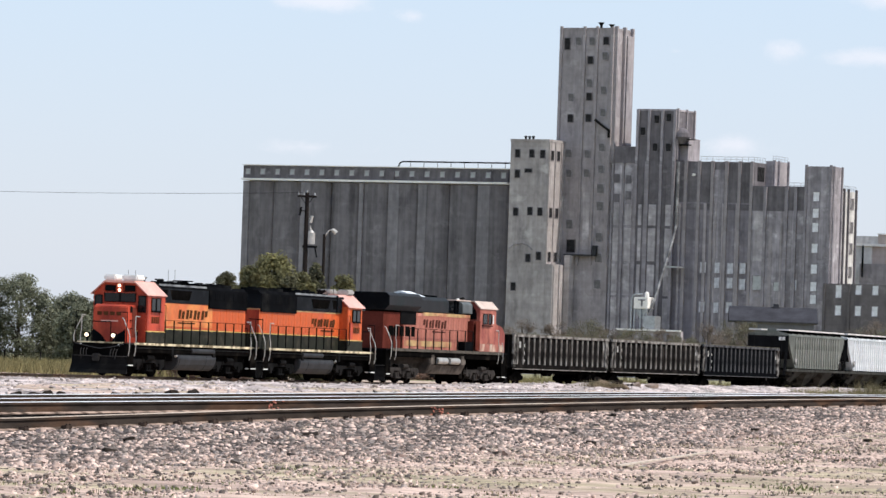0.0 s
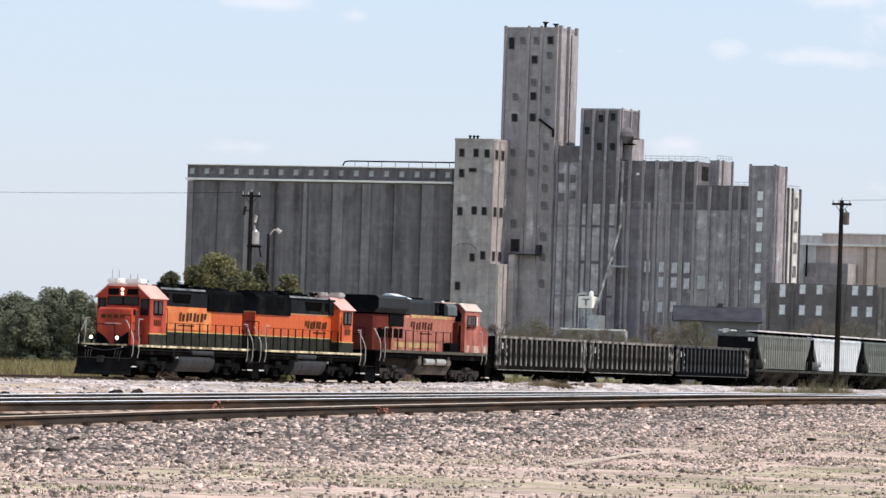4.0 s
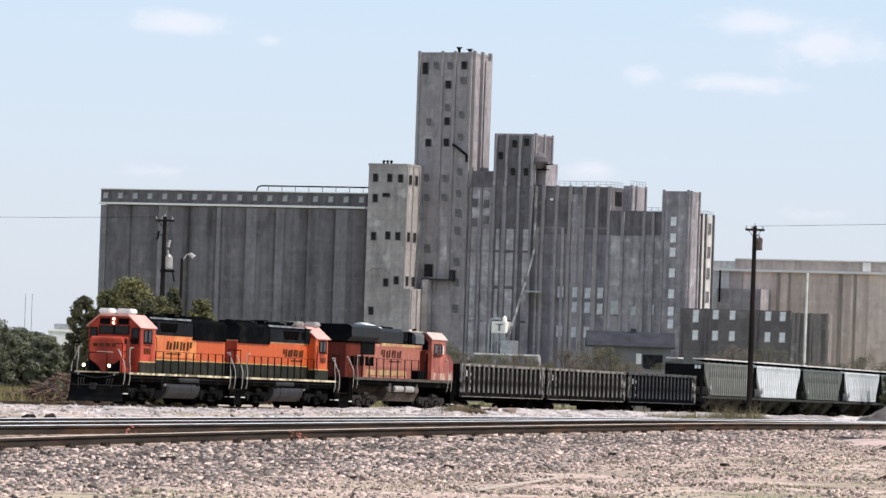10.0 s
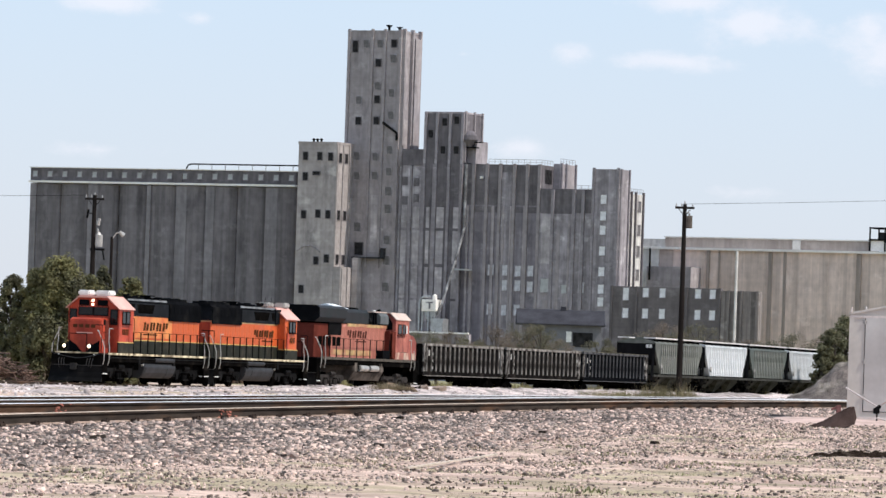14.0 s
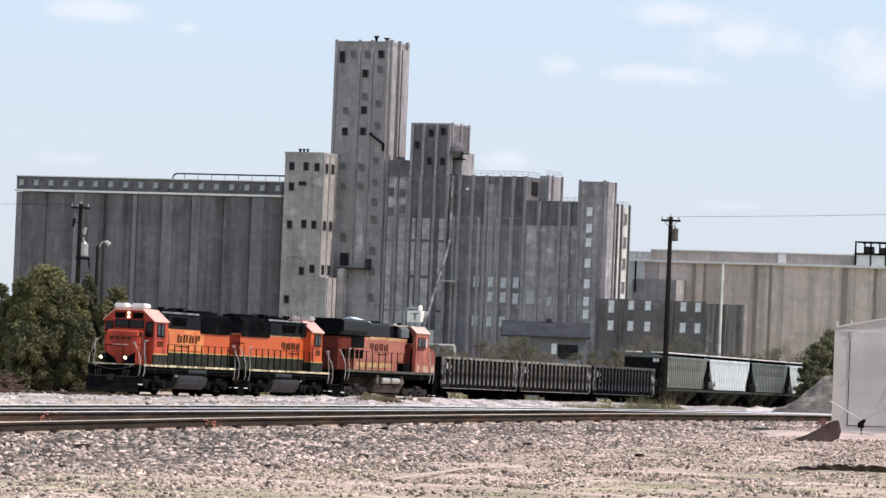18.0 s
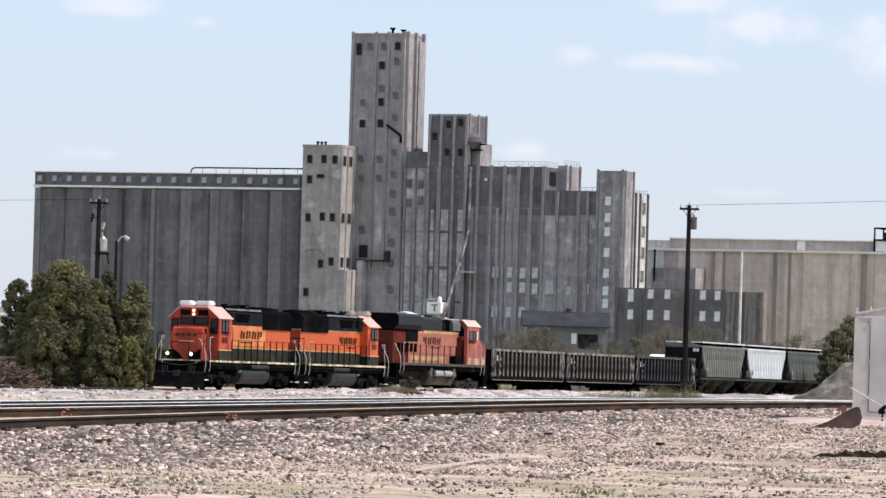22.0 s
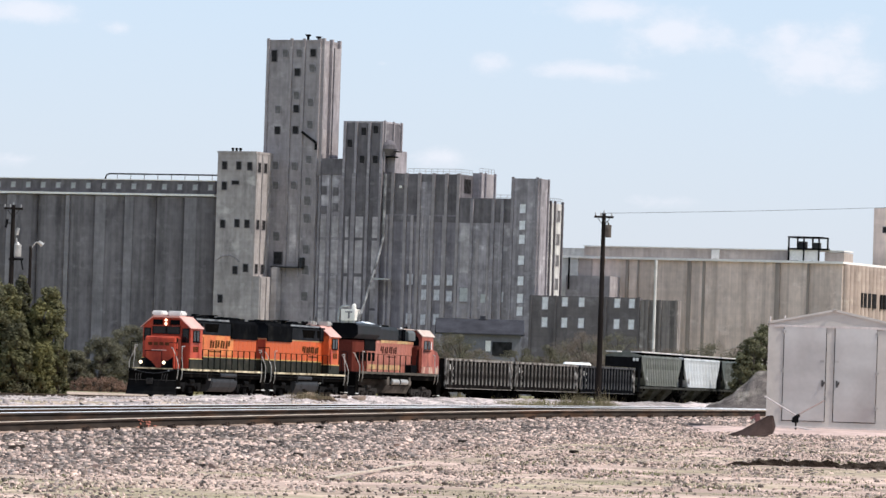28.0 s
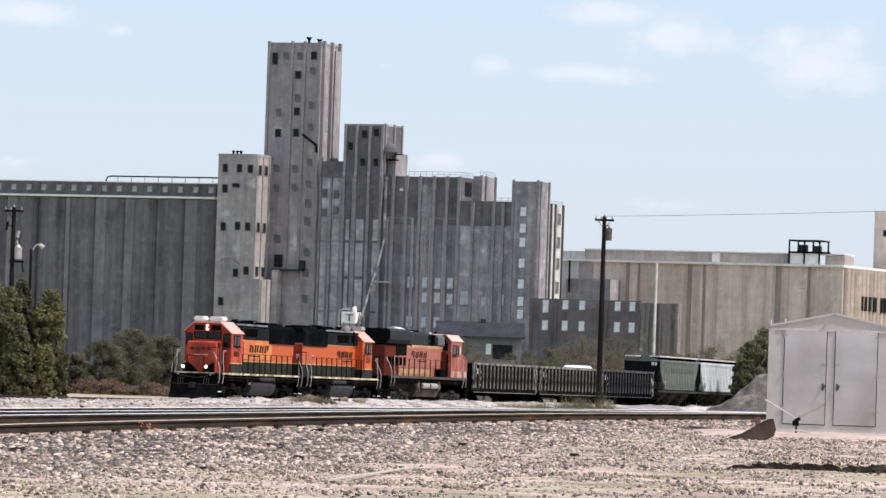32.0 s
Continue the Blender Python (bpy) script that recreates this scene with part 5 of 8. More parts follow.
    hl = part("headlight", Shape().box(-0.17, 0.17, -5.37, -5.23, 3.87, 4.34), NOSE_ORANGE, lo)
    for z in (3.99, 4.20):
        part("lens", Shape().tube((0, -5.41, z), (0, -5.35, z), 0.072, n=14), LAMP if lead else SILVER, hl, "glowing sealed-beam headlight" if lead else "unlit headlight")
    for a, b in ((-0.95, -0.30), (0.02, 0.85)):
        part("roof_air_unit", Shape().box(a, b, -5.2, -4.2, 4.46, 4.75), WHITE if lead else SILVER, lo, "white roof air unit", bevel=0.07)
    part("horn", Shape().tube((0.35, -4.0, 4.63), (0.35, -3.5, 4.63), 0.10, 0.03).tube((0.55, -3.9, 4.65), (0.55, -3.4, 4.65), 0.09, 0.03).box(0.3, 0.6, -3.75, -3.65, 4.45, 4.65), DARKSTEEL, lo)
    each_part("antenna", Shape().tube((-0.3, -3.7, 4.45), (-0.3, -3.7, 5.0), 0.012).tube((0, -3.5, 4.45), (0, -3.5, 5.0), 0.012), DARKSTEEL, lo)
    # short hood
    part("short_hood", Shape().prism([(-6.45, 1.41), (-5.25, 1.41), (-5.25, 3.28), (-6.2, 3.28), (-6.45, 3.17)], -0.86, 0.92, "x"), NOSE_ORANGE, lo, "red-orange nose", bevel=0.04)
    part("nose_line", Shape().box(-0.45, 0.45, -6.475, -6.45, 2.44, 2.50), PINK, lo, "pale nose bar")
    for k in range(4):
        part("lettering_bar", Shape().box(-0.66 + 0.34 * k, -0.42 + 0.34 * k, -6.47, -6.45, 2.74, 2.92), LETTER, lo, "dark lettering bar")
    for s in (-1, 1):
        part("chevron", Shape().prism([(s * 0.86, 1.43), (s * 0.10, 1.43), (s * 0.42, 1.80), (s * 0.86, 2.08)], -6.475, -6.452), BLACK, lo, "black nose chevron")
    part("sand_filler", Shape().box(0.9, 0.94, -6.1, -5.85, 2.9, 3.2), DARKSTEEL, lo)
    # ends
    for e in (-7.4, 9.0):
        d = 1 if e > 0 else -1
        part("pilot", Shape().box(-1.42, 1.42, min(e, e + d * 0.12), max(e, e + d * 0.12), 0.70, 1.57), GRIME, lo, bevel=0.02)
        plough(lo, e)
        part("platform_edge", Shape().box(-1.2, 1.2, min(e, e + d * 0.16), max(e, e + d * 0.16), 1.38, 1.45), EDGE_YELLOW, lo, "yellow platform edge")
        coupler(lo, e + d * 0.35)
        stairs(lo, e, 1.40, 1.37)
        for s in (-1, 1):
            part("end_rail", Shape().line([(s * 1.35, e, 1.43), (s * 1.35, e, 2.9), (s * 0.95, e, 2.9)], 0.024), DARKSTEEL, lo)
        part("end_rail", Shape().line([(-0.5, e, 1.43), (-0.5, e, 2.42), (0.5, e, 2.42), (0.5, e, 1.43)], 0.026), DARKSTEEL, lo)
    part("uncoupling_lever", Shape().line([(-1.3, -7.62, 1.35), (-0.4, -7.66, 1.18), (0.1, -7.66, 1.12), (0.6, -7.66, 1.18), (1.3, -7.62, 1.35)], 0.022), TANKGREY, lo)
    if lead:
        for s in (-1, 1):
            dl = part("ditch_light", Shape().tube((s * 0.70, -7.54, 1.76), (s * 0.70, -7.36, 1.76), 0.14, n=14).box(s * 0.70 - 0.04, s * 0.70 + 0.04, -7.5, -7.4, 1.43, 1.64), BLACK, lo)
            part("lens", Shape().tube((s * 0.70, -7.57, 1.76), (s * 0.70, -7.535, 1.76), 0.09, n=14), LAMP, dl, "glowing ditch light")
            part("marker_light", Shape().tube((s * 1.0, -7.55, 1.30), (s * 1.0, -7.51, 1.30), 0.05, n=10), WHITE, lo)
    handrails(lo, -2.9, 8.1, 1.41, 2.60, 1.43, 1.10, DARKSTEEL, SILVER, (-7.3, 8.9))
    # underfloor
    part("fuel_tank", Shape().prism([(-1.30, 0.98), (-1.41, 0.90), (-1.45, 0.74), (-1.36, 0.45), (-1.22, 0.24), (-1.05, 0.17), (1.05, 0.17), (1.22, 0.24), (1.36, 0.45), (1.45, 0.74), (1.41, 0.90), (1.30, 0.98)], -1.15, 3.7), TANKGREY, lo, "dusty grey fuel tank", bevel=0.03)
    for s in (-1, 1):
        part("air_reservoir", Shape().tube((s * 1.37, 0.5, 1.14), (s * 1.37, 3.4, 1.14), 0.13, n=12), TANKGREY, lo, "grey air reservoir")
    for y in (-0.9, 2.5):
        part("tank_strap", Shape().prism([(-1.31, 0.99), (-1.42, 0.905), (-1.463, 0.74), (-1.372, 0.443), (-1.23, 0.228), (-1.05, 0.155), (1.05, 0.155), (1.23, 0.228), (1.372, 0.443), (1.463, 0.74), (1.42, 0.905), (1.31, 0.99)], y - 0.04, y + 0.04), TANKGREY, lo)
    for s in (-1, 1):
        part("fuel_filler", Shape().tube((s * 1.36, -1.4, 0.84), (s * 1.47, -1.4, 0.88), 0.055, n=10), SILVER, lo)
        part("conduit", Shape().line([(s * 1.44, -6.4, 1.19), (s * 1.44, 8.0, 1.19)], 0.03), TRUCK_DARK, lo)
        for y in (-1.9, 3.4):
            part("jacking_pad", Shape().box(min(s * 1.18, s * 1.46), max(s * 1.18, s * 1.46), y - 0.16, y + 0.16, 0.85, 1.35), TRUCK_DARK, lo, bevel=0.02)
    part("underframe_side", Shape().box(-1.1, 1.1, -7.0, 8.6, 0.60, 0.97), GRIME, lo)
    for yc in (-4.2, 5.9):
        loco_truck(lo, yc, 2, TRUCK_DARK, 2.75)
        for d in (-1.375, 1.375):
            wheelset(lo, yc + d, 0.51, not lead)
    lift(lo, 0.19)
    return lo


def build_road_unit():
    """Six-axle wide-cab unit, 22 m long, its cab towards -y."""
    lo = thing("diesel_locomotive", Matrix(), "faded orange long diesel locomotive with silver air reservoirs", "locomotive", "locomotives of the train")
    part("frame", Shape().box(-1.45, 1.45, -10.2, 10.2, 1.30, 1.66), GRIME, lo, bevel=0.02)
    part("walkway", Shape().box(-1.50, 1.50, -10.3, 10.3, 1.66, 1.73), DARKSTEEL, lo)
    for s in (-1, 1):
        part("walkway_edge", Shape().box(s * 1.507 - 0.008, s * 1.507 + 0.008, -9.3, 9.3, 1.62, 1.78), GREY_EDGE, lo, "dirty pale edge stripe")
    part("engine_hood", Shape().box(-1.02, 1.02, -4.8, 6.3, 1.73, 3.78), FADED, lo, "faded pinkish orange engine hood", bevel=0.02)
    hood_doors(lo, 1.03, -4.6, 6.0, 2.25, 3.62, 12, FADED)
    part("hood_stripe", Shape().box(-1.045, 1.045, -4.8, 3.2, 3.66, 3.84), FADED_YELLOW, lo, "faded yellow stripe")
    part("hood_stripe", Shape().box(-1.046, 1.046, -1.7, 6.2, 1.93, 2.24), FADED_YELLOW, lo, "broad worn yellow stripe low on the hood")
    part("hood_top", Shape().prism([(-1.06, 3.86), (1.06, 3.86), (1.06, 4.52), (0.9, 4.72), (-0.9, 4.72), (-1.06, 4.52)], -1.0, 4.6), WING_GREY, lo, "dusty dark grey upper hood", bevel=0.02)
    part("radiator_cab", Shape().box(-1.0, 1.0, 6.3, 9.6, 1.73, 3.75), DARK_RED, lo, "dark red rear hood end", bevel=0.02)
    part("radiator_wing", Shape().prism([(-1.1, 3.85), (1.1, 3.85), (1.38, 4.12), (1.38, 4.66), (1.15, 4.82), (-1.15, 4.82), (-1.38, 4.66), (-1.38, 4.12)], 4.4, 9.7), WING_GREY, lo, "dusty dark grey overhanging radiator housing", bevel=0.02)
    part("radiator_screen", Shape().box(-1.06, 1.06, 4.4, 6.9, 3.1, 3.86), DARKSTEEL, lo)
    for k in range(5):
        each_part("louvre", Shape().box(1.02, 1.045, 4.5 + 0.9 * k, 5.15 + 0.9 * k, 2.45, 3.0).box(-1.045, -1.02, 4.5 + 0.9 * k, 5.15 + 0.9 * k, 2.45, 3.0), GRIME, lo)
    part("roof_hatch", Shape().prism([(-0.9, 4.70), (0.15, 5.0), (0.25, 5.0), (0.95, 4.70)], 2.2, 3.9), HATCH, lo, "bright bare-metal roof hatch", bevel=0.02)
    part("exhaust_outlet", Shape().box(-0.5, 0.5, -0.6, 1.2, 4.7, 4.84), BLACK, lo, bevel=0.02)
    part("hood_deck", Shape().box(-1.0, 1.0, -4.4, -1.0, 3.78, 3.9), BLACK, lo)
    part("radiator_end", Shape().prism([(-1.08, 3.88), (1.08, 3.88), (1.35, 4.13), (1.35, 4.64), (1.13, 4.79), (-1.13, 4.79), (-1.35, 4.64), (-1.35, 4.13)], 9.70, 9.73), BLACK, lo, "black radiator end screen")
    # teal grey carries the sky-lit shade on the side of the roof here
    part("auxiliary_box", Shape().prism([(-1.12, 3.9), (1.12, 3.9), (1.12, 4.42), (0.95, 4.60), (-0.95, 4.60), (-1.12, 4.42)], -4.95, -3.2), TEAL_GREY, lo, "blue-grey equipment box behind the cab, sky-lit shade in its colour", bevel=0.03)
    part("auxiliary_roof", Shape().box(-0.98, 0.98, -5.05, -2.5, 4.61, 4.68), CREAM_ROOF, lo, "pale roof sheet over the equipment box")
    for y in (-3.0, -2.6):
        each_part("roof_post", Shape().box(0.82, 0.94, y - 0.07, y + 0.07, 3.9, 4.61).box(-0.94, -0.82, y - 0.07, y + 0.07, 3.9, 4.61), BLACK, lo)
    part("roof_antenna", Shape().tube((0.3, -6.4, 4.66), (0.3, -6.4, 4.80), 0.13, 0.07, n=12), WHITE, lo, "small white antenna dome")
    part("horn", Shape().tube((-0.3, -5.6, 4.78), (-0.3, -5.1, 4.78), 0.09, 0.03).box(-0.4, -0.2, -5.4, -5.3, 4.65, 4.78), DARKSTEEL, lo)
    part("equipment_box", Shape().box(-0.7, 0.95, -2.1, -1.4, 3.9, 4.5), BLACK, lo, "small black roof box", bevel=0.02)
    part("silencer", Shape().tube((0.5, -3.9, 4.1), (0.5, -2.6, 4.1), 0.18, n=12).tube((-0.5, -3.9, 4.1), (-0.5, -2.6, 4.1), 0.16, n=12), TANKGREY, lo, "dull grey silencer cylinder")
    slanted_bars(lo, 1.052, -0.6, 2.98, 4.1, 0.46, LETTER_RED, direction=-1)
    slanted_bars(lo, -1.052, -0.6, 2.98, 4.1, 0.46, LETTER_RED, direction=-1)
    for s in (-1, 1):
        part("battery_box", Shape().box(s * 1.25 - 0.2, s * 1.25 + 0.22, -4.2, -2.9, 1.75, 2.3), BLACK, lo, "small black battery box", bevel=0.02)
    # wide cab and nose
    part("cab", Shape().prism([(-1.5, 1.73), (1.5, 1.73), (1.5, 4.25), (1.15, 4.62), (-1.15, 4.62), (-1.5, 4.25)], -8.1, -5.2), FADED_CAB, lo, "faded orange wide cab", bevel=0.03)
    part("cab_roof", Shape().prism([(-1.17, 4.67), (-1.56, 4.26), (-1.56, 4.21), (-1.13, 4.61), (1.13, 4.61), (1.56, 4.21), (1.56, 4.26), (1.17, 4.67)], -8.25, -5.1), CREAM_ROOF, lo, "cream cab roof")
    part("cab_back", Shape().box(-1.40, 1.40, -5.2, -4.4, 1.73, 3.5), DARK_RED, lo, "dark red cab rear")
    # black sheet paints the shade on the cab's rear face
    part("cab_rear_panel", Shape().prism([(-1.3, 3.6), (1.3, 3.6), (1.3, 4.0), (1.0, 4.45), (-1.0, 4.45), (-1.3, 4.0)], -5.23, -5.19), BLACK, lo, "black cab rear panel, shade put in as colour")
    for s in (-1, 1):
        window(lo, "x", s * 1.502, -7.15, -6.75, 3.40, 3.92)
        window(lo, "x", s * 1.502, -6.45, -5.75, 3.40, 3.92)
        part("cab_band", Shape().box(s * 1.512 - 0.006, s * 1.512 + 0.006, -8.05, -5.3, 1.80, 2.22), CREAM_WORN, lo, "worn cream band low on the cab")
        part("nose_band", Shape().box(s * 1.428 - 0.006, s * 1.428 + 0.006, -9.85, -8.15, 1.80, 2.22), CREAM_WORN, lo, "worn cream band low on the nose")
        part("arm_rest", Shape().box(min(s * 1.50, s * 1.60), max(s * 1.50, s * 1.60), -7.25, -5.55, 3.24, 3.29), BLACK, lo)
        part("cab_door", Shape().box(s * 1.53 - 0.02, s * 1.53 + 0.015, -5.15, -4.45, 1.85, 3.5), DARK_RED, lo)
        part("lettering_bar", Shape().box(s * 1.508 - 0.006, s * 1.508 + 0.006, -7.6, -6.4, 1.95, 2.25), GREY_EDGE, lo, "pale unreadable marking")
    for a, b in ((-1.0, -0.1), (0.1, 1.0)):
        window(lo, "y", -8.105, a, b, 3.55, 4.15)
    part("nose", Shape().prism([(-10.0, 1.73), (-8.1, 1.73), (-8.1, 3.45), (-9.5, 3.25), (-10.0, 2.9)], -1.42, 1.42, "x"), FADED_CAB, lo, "faded orange sloped nose", bevel=0.05)
    part("headlight", Shape().box(-0.2, 0.2, -8.22, -8.1, 4.2, 4.45), BLACK, lo)
    for s in (-1, 1):
        part("mirror", Shape().box(s * 1.56 - 0.02, s * 1.56 + 0.02, -7.45, -7.3, 3.4, 3.9), WHITE, lo)
    for e in (-10.2, 10.2):
        d = 1 if e > 0 else -1
        part("pilot", Shape().box(-1.5, 1.5, min(e, e + d * 0.12), max(e, e + d * 0.12), 0.70, 1.66), GRIME, lo, bevel=0.02)
        plough(lo, e)
        coupler(lo, e + d * 0.35)
        stairs(lo, e, 1.43, 1.66)
        part("end_rail", Shape().line([(-0.5, e, 1.7), (-0.5, e, 2.6), (0.5, e, 2.6), (0.5, e, 1.7)], 0.026), DARKSTEEL, lo)
    handrails(lo, -4.2, 9.2, 1.73, 2.9, 1.46, 1.3, DARKSTEEL, SILVER, (-9.5, 9.5))
    part("fuel_tank", Shape().prism([(-1.40, 1.30), (-1.44, 1.05), (-1.1, 0.42), (1.1, 0.42), (1.44, 1.05), (1.40, 1.30)], -3.2, 2.9), TANK_PALE, lo, "dusty pale grey fuel tank", bevel=0.03)
    for s in (-1, 1):
        # near-black box on the tank side paints the shade of a recess
        part("tank_recess", Shape().box(s * 1.38 - 0.06, s * 1.38 + 0.055, -2.1, 2.1, 0.92, 1.32), GRIME, lo)
        for a, b in ((-1.85, -0.2), (0.2, 1.85)):
            part("air_reservoir", Shape().tube((s * 1.40, a, 1.16), (s * 1.40, b, 1.16), 0.19, n=16), SILVER, lo, "dull silver air reservoir", smooth=False)
        part("equipment_box", Shape().box(s * 1.35 - 0.1, s * 1.35 + 0.1, -2.9, -2.2, 0.95, 1.5), TANK_PALE, lo, bevel=0.02)
        part("equipment_box", Shape().box(s * 1.35 - 0.1, s * 1.35 + 0.1, 2.2, 2.8, 0.95, 1.5), TANK_PALE, lo, bevel=0.02)
    for yc in (-6.6, 6.6):
        loco_truck(lo, yc, 3, TRUCK_GREY, 1.9)
        for d in (-1.9, 0, 1.9):
            wheelset(lo, yc + d, 0.51, True)
    lift(lo, 0.14)
    return lo


def car_trucks(g, centres, dusty):
    for yc in centres:
        for s in (-1, 1):
            out = [(yc - 1.25, 0.55), (yc - 0.5, 0.78), (yc + 0.5, 0.78), (yc + 1.25, 0.55), (yc + 1.15, 0.36), (yc + 0.55, 0.30), (yc + 0.35, 0.14), (yc - 0.35, 0.14), (yc - 0.55, 0.30), (yc - 1.15, 0.36)]
            tf = part("truck_frame", Shape().prism(out, min(s * 0.95, s * 1.07), max(s * 0.95, s * 1.07), "x"), dusty, g)
            part("spring", Shape().tube((s * 1.02, yc - 0.15, 0.28), (s * 1.02, yc - 0.15, 0.62), 0.1).tube((s * 1.02, yc + 0.15, 0.28), (s * 1.02, yc + 0.15, 0.62), 0.1), GRIME, tf)
        part("bolster", Shape().box(-1.0, 1.0, yc - 0.2, yc + 0.2, 0.55, 0.85), GRIME, g)
        for d in (-0.87, 0.87):
            wheelset(g, yc + d, 0.46, False)


def build_gondola(length, ribs, body, rib_mat, label):
    g = thing("gondola_car", Matrix(), label, "freight car", "gondola cars of the train")
    h = length / 2
    zb, zt = 1.18, 3.0
    for s in (-1, 1):
        a, b = (1.36, 1.40) if s > 0 else (-1.40, -1.36)
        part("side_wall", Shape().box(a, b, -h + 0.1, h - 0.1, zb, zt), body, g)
        part("top_chord", Shape().box(min(s * 1.34, s * 1.53), max(s * 1.34, s * 1.53), -h, h, zt - 0.12, zt + 0.04), rib_mat, g, "paler top rail", bevel=0.015)
        part("sill_lip", Shape().box(min(s * 1.36, s * 1.515), max(s * 1.36, s * 1.515), -h + 0.3, h - 0.3, zb - 0.20, zb - 0.155), rib_mat, g, "paler lip under the side")
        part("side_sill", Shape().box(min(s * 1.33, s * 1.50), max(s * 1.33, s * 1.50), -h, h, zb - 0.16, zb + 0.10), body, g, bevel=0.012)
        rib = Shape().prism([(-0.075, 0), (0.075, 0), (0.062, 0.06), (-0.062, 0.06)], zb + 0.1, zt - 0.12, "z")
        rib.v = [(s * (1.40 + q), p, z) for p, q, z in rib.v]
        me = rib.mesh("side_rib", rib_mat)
        for k in range(ribs):
            ob = new("side_rib", me)
            ob.parent = g
            ob.location = (0, -h + 0.95 + (length - 1.9) * k / (ribs - 1), 0)
        for e in (-1, 1):
            part("corner_post", Shape().box(min(s * 1.38, s * 1.50), max(s * 1.38, s * 1.50), min(e * h, e * (h - 0.6)), max(e * h, e * (h - 0.45)), zb - 0.1, zt - 0.1), PATCH, g, "pale scuffed corner plate", bevel=0.015)
            part("marking", Shape().box(s * 1.521 - 0.006, s * 1.521 + 0.006, e * (h - 1.12) - 0.14, e * (h - 1.12) + 0.14, zt - 0.75, zt - 0.38), CHALK, g, "worn white stencil patch")
        for k in range(3):
            part("reflector", Shape().box(s * 1.523 - 0.005, s * 1.523 + 0.005, -h + 1.9, -h + 2.02, 1.4 + 0.45 * k, 1.58 + 0.45 * k), CHALK, g)
    part("floor", Shape().box(-1.38, 1.38, -h + 0.1, h - 0.1, zb - 0.12, zb), body, g)
    for e in (-1, 1):
        part("end_wall", Shape().box(-1.42, 1.42, min(e * h, e * (h - 0.07)), max(e * h, e * (h - 0.07)), zb - 0.1, zt), body, g)
        for k in range(4):
            z = zb + 0.15 + 0.5 * k
            part("end_rib", Shape().box(-1.4, 1.4, min(e * h, e * (h + 0.1)), max(e * h, e * (h + 0.1)), z, z + 0.14), body, g)
        each_part("ladder", Shape().line([(1.2, e * (h + 0.12), 1.0), (1.2, e * (h + 0.12), 2.9)], 0.02).line([(0.8, e * (h + 0.12), 1.0), (0.8, e * (h + 0.12), 2.9)], 0.02), DARKSTEEL, g)
        coupler(g, e * (h + 0.25))
    part("centre_sill", Shape().box(-0.3, 0.3, -h, h, 0.74, zb - 0.1), GRIME, g)
    for k in range(9):
        y = -h + 3.6 + (length - 7.2) * k / 8
        part("crossbearer", Shape().prism([(-1.35, 1.0), (-0.3, 0.76), (0.3, 0.76), (1.35, 1.0), (1.35, 1.06), (-1.35, 1.06)], y - 0.08, y + 0.08), GRIME, g)
    part("brake_rod", Shape().tube((0.6, -h + 2, 0.82), (0.6, h - 2, 0.82), 0.03), GRIME, g)
    part("brake_reservoir", Shape().tube((0.8, -1.4, 0.78), (0.8, -0.2, 0.78), 0.17, n=12), GRIME, g)
    part("top_rail_cap", Shape().box(1.34, 1.545, -h + 0.02, h - 0.02, zt + 0.045, zt + 0.06), OLIVE_RAIL, g, "olive top of the side rail")
    car_trucks(g, (-h + 2.0, h - 2.0), GRIME)
    return g


def chute(y):
    """A funnel narrowing downwards on all four sides."""
    sh = Shape()
    for wx, wy, z in ((1.35, 2.0, 1.6), (0.45, 0.35, 0.42)):
        sh.v += [(-wx, y - wy, z), (wx, y - wy, z), (wx, y + wy, z), (-wx, y + wy, z)]
    sh.f = [(0, 1, 2, 3), (4, 5, 6, 7), (0, 1, 5, 4), (1, 2, 6, 5), (2, 3, 7, 6), (3, 0, 4, 7)]
    return sh


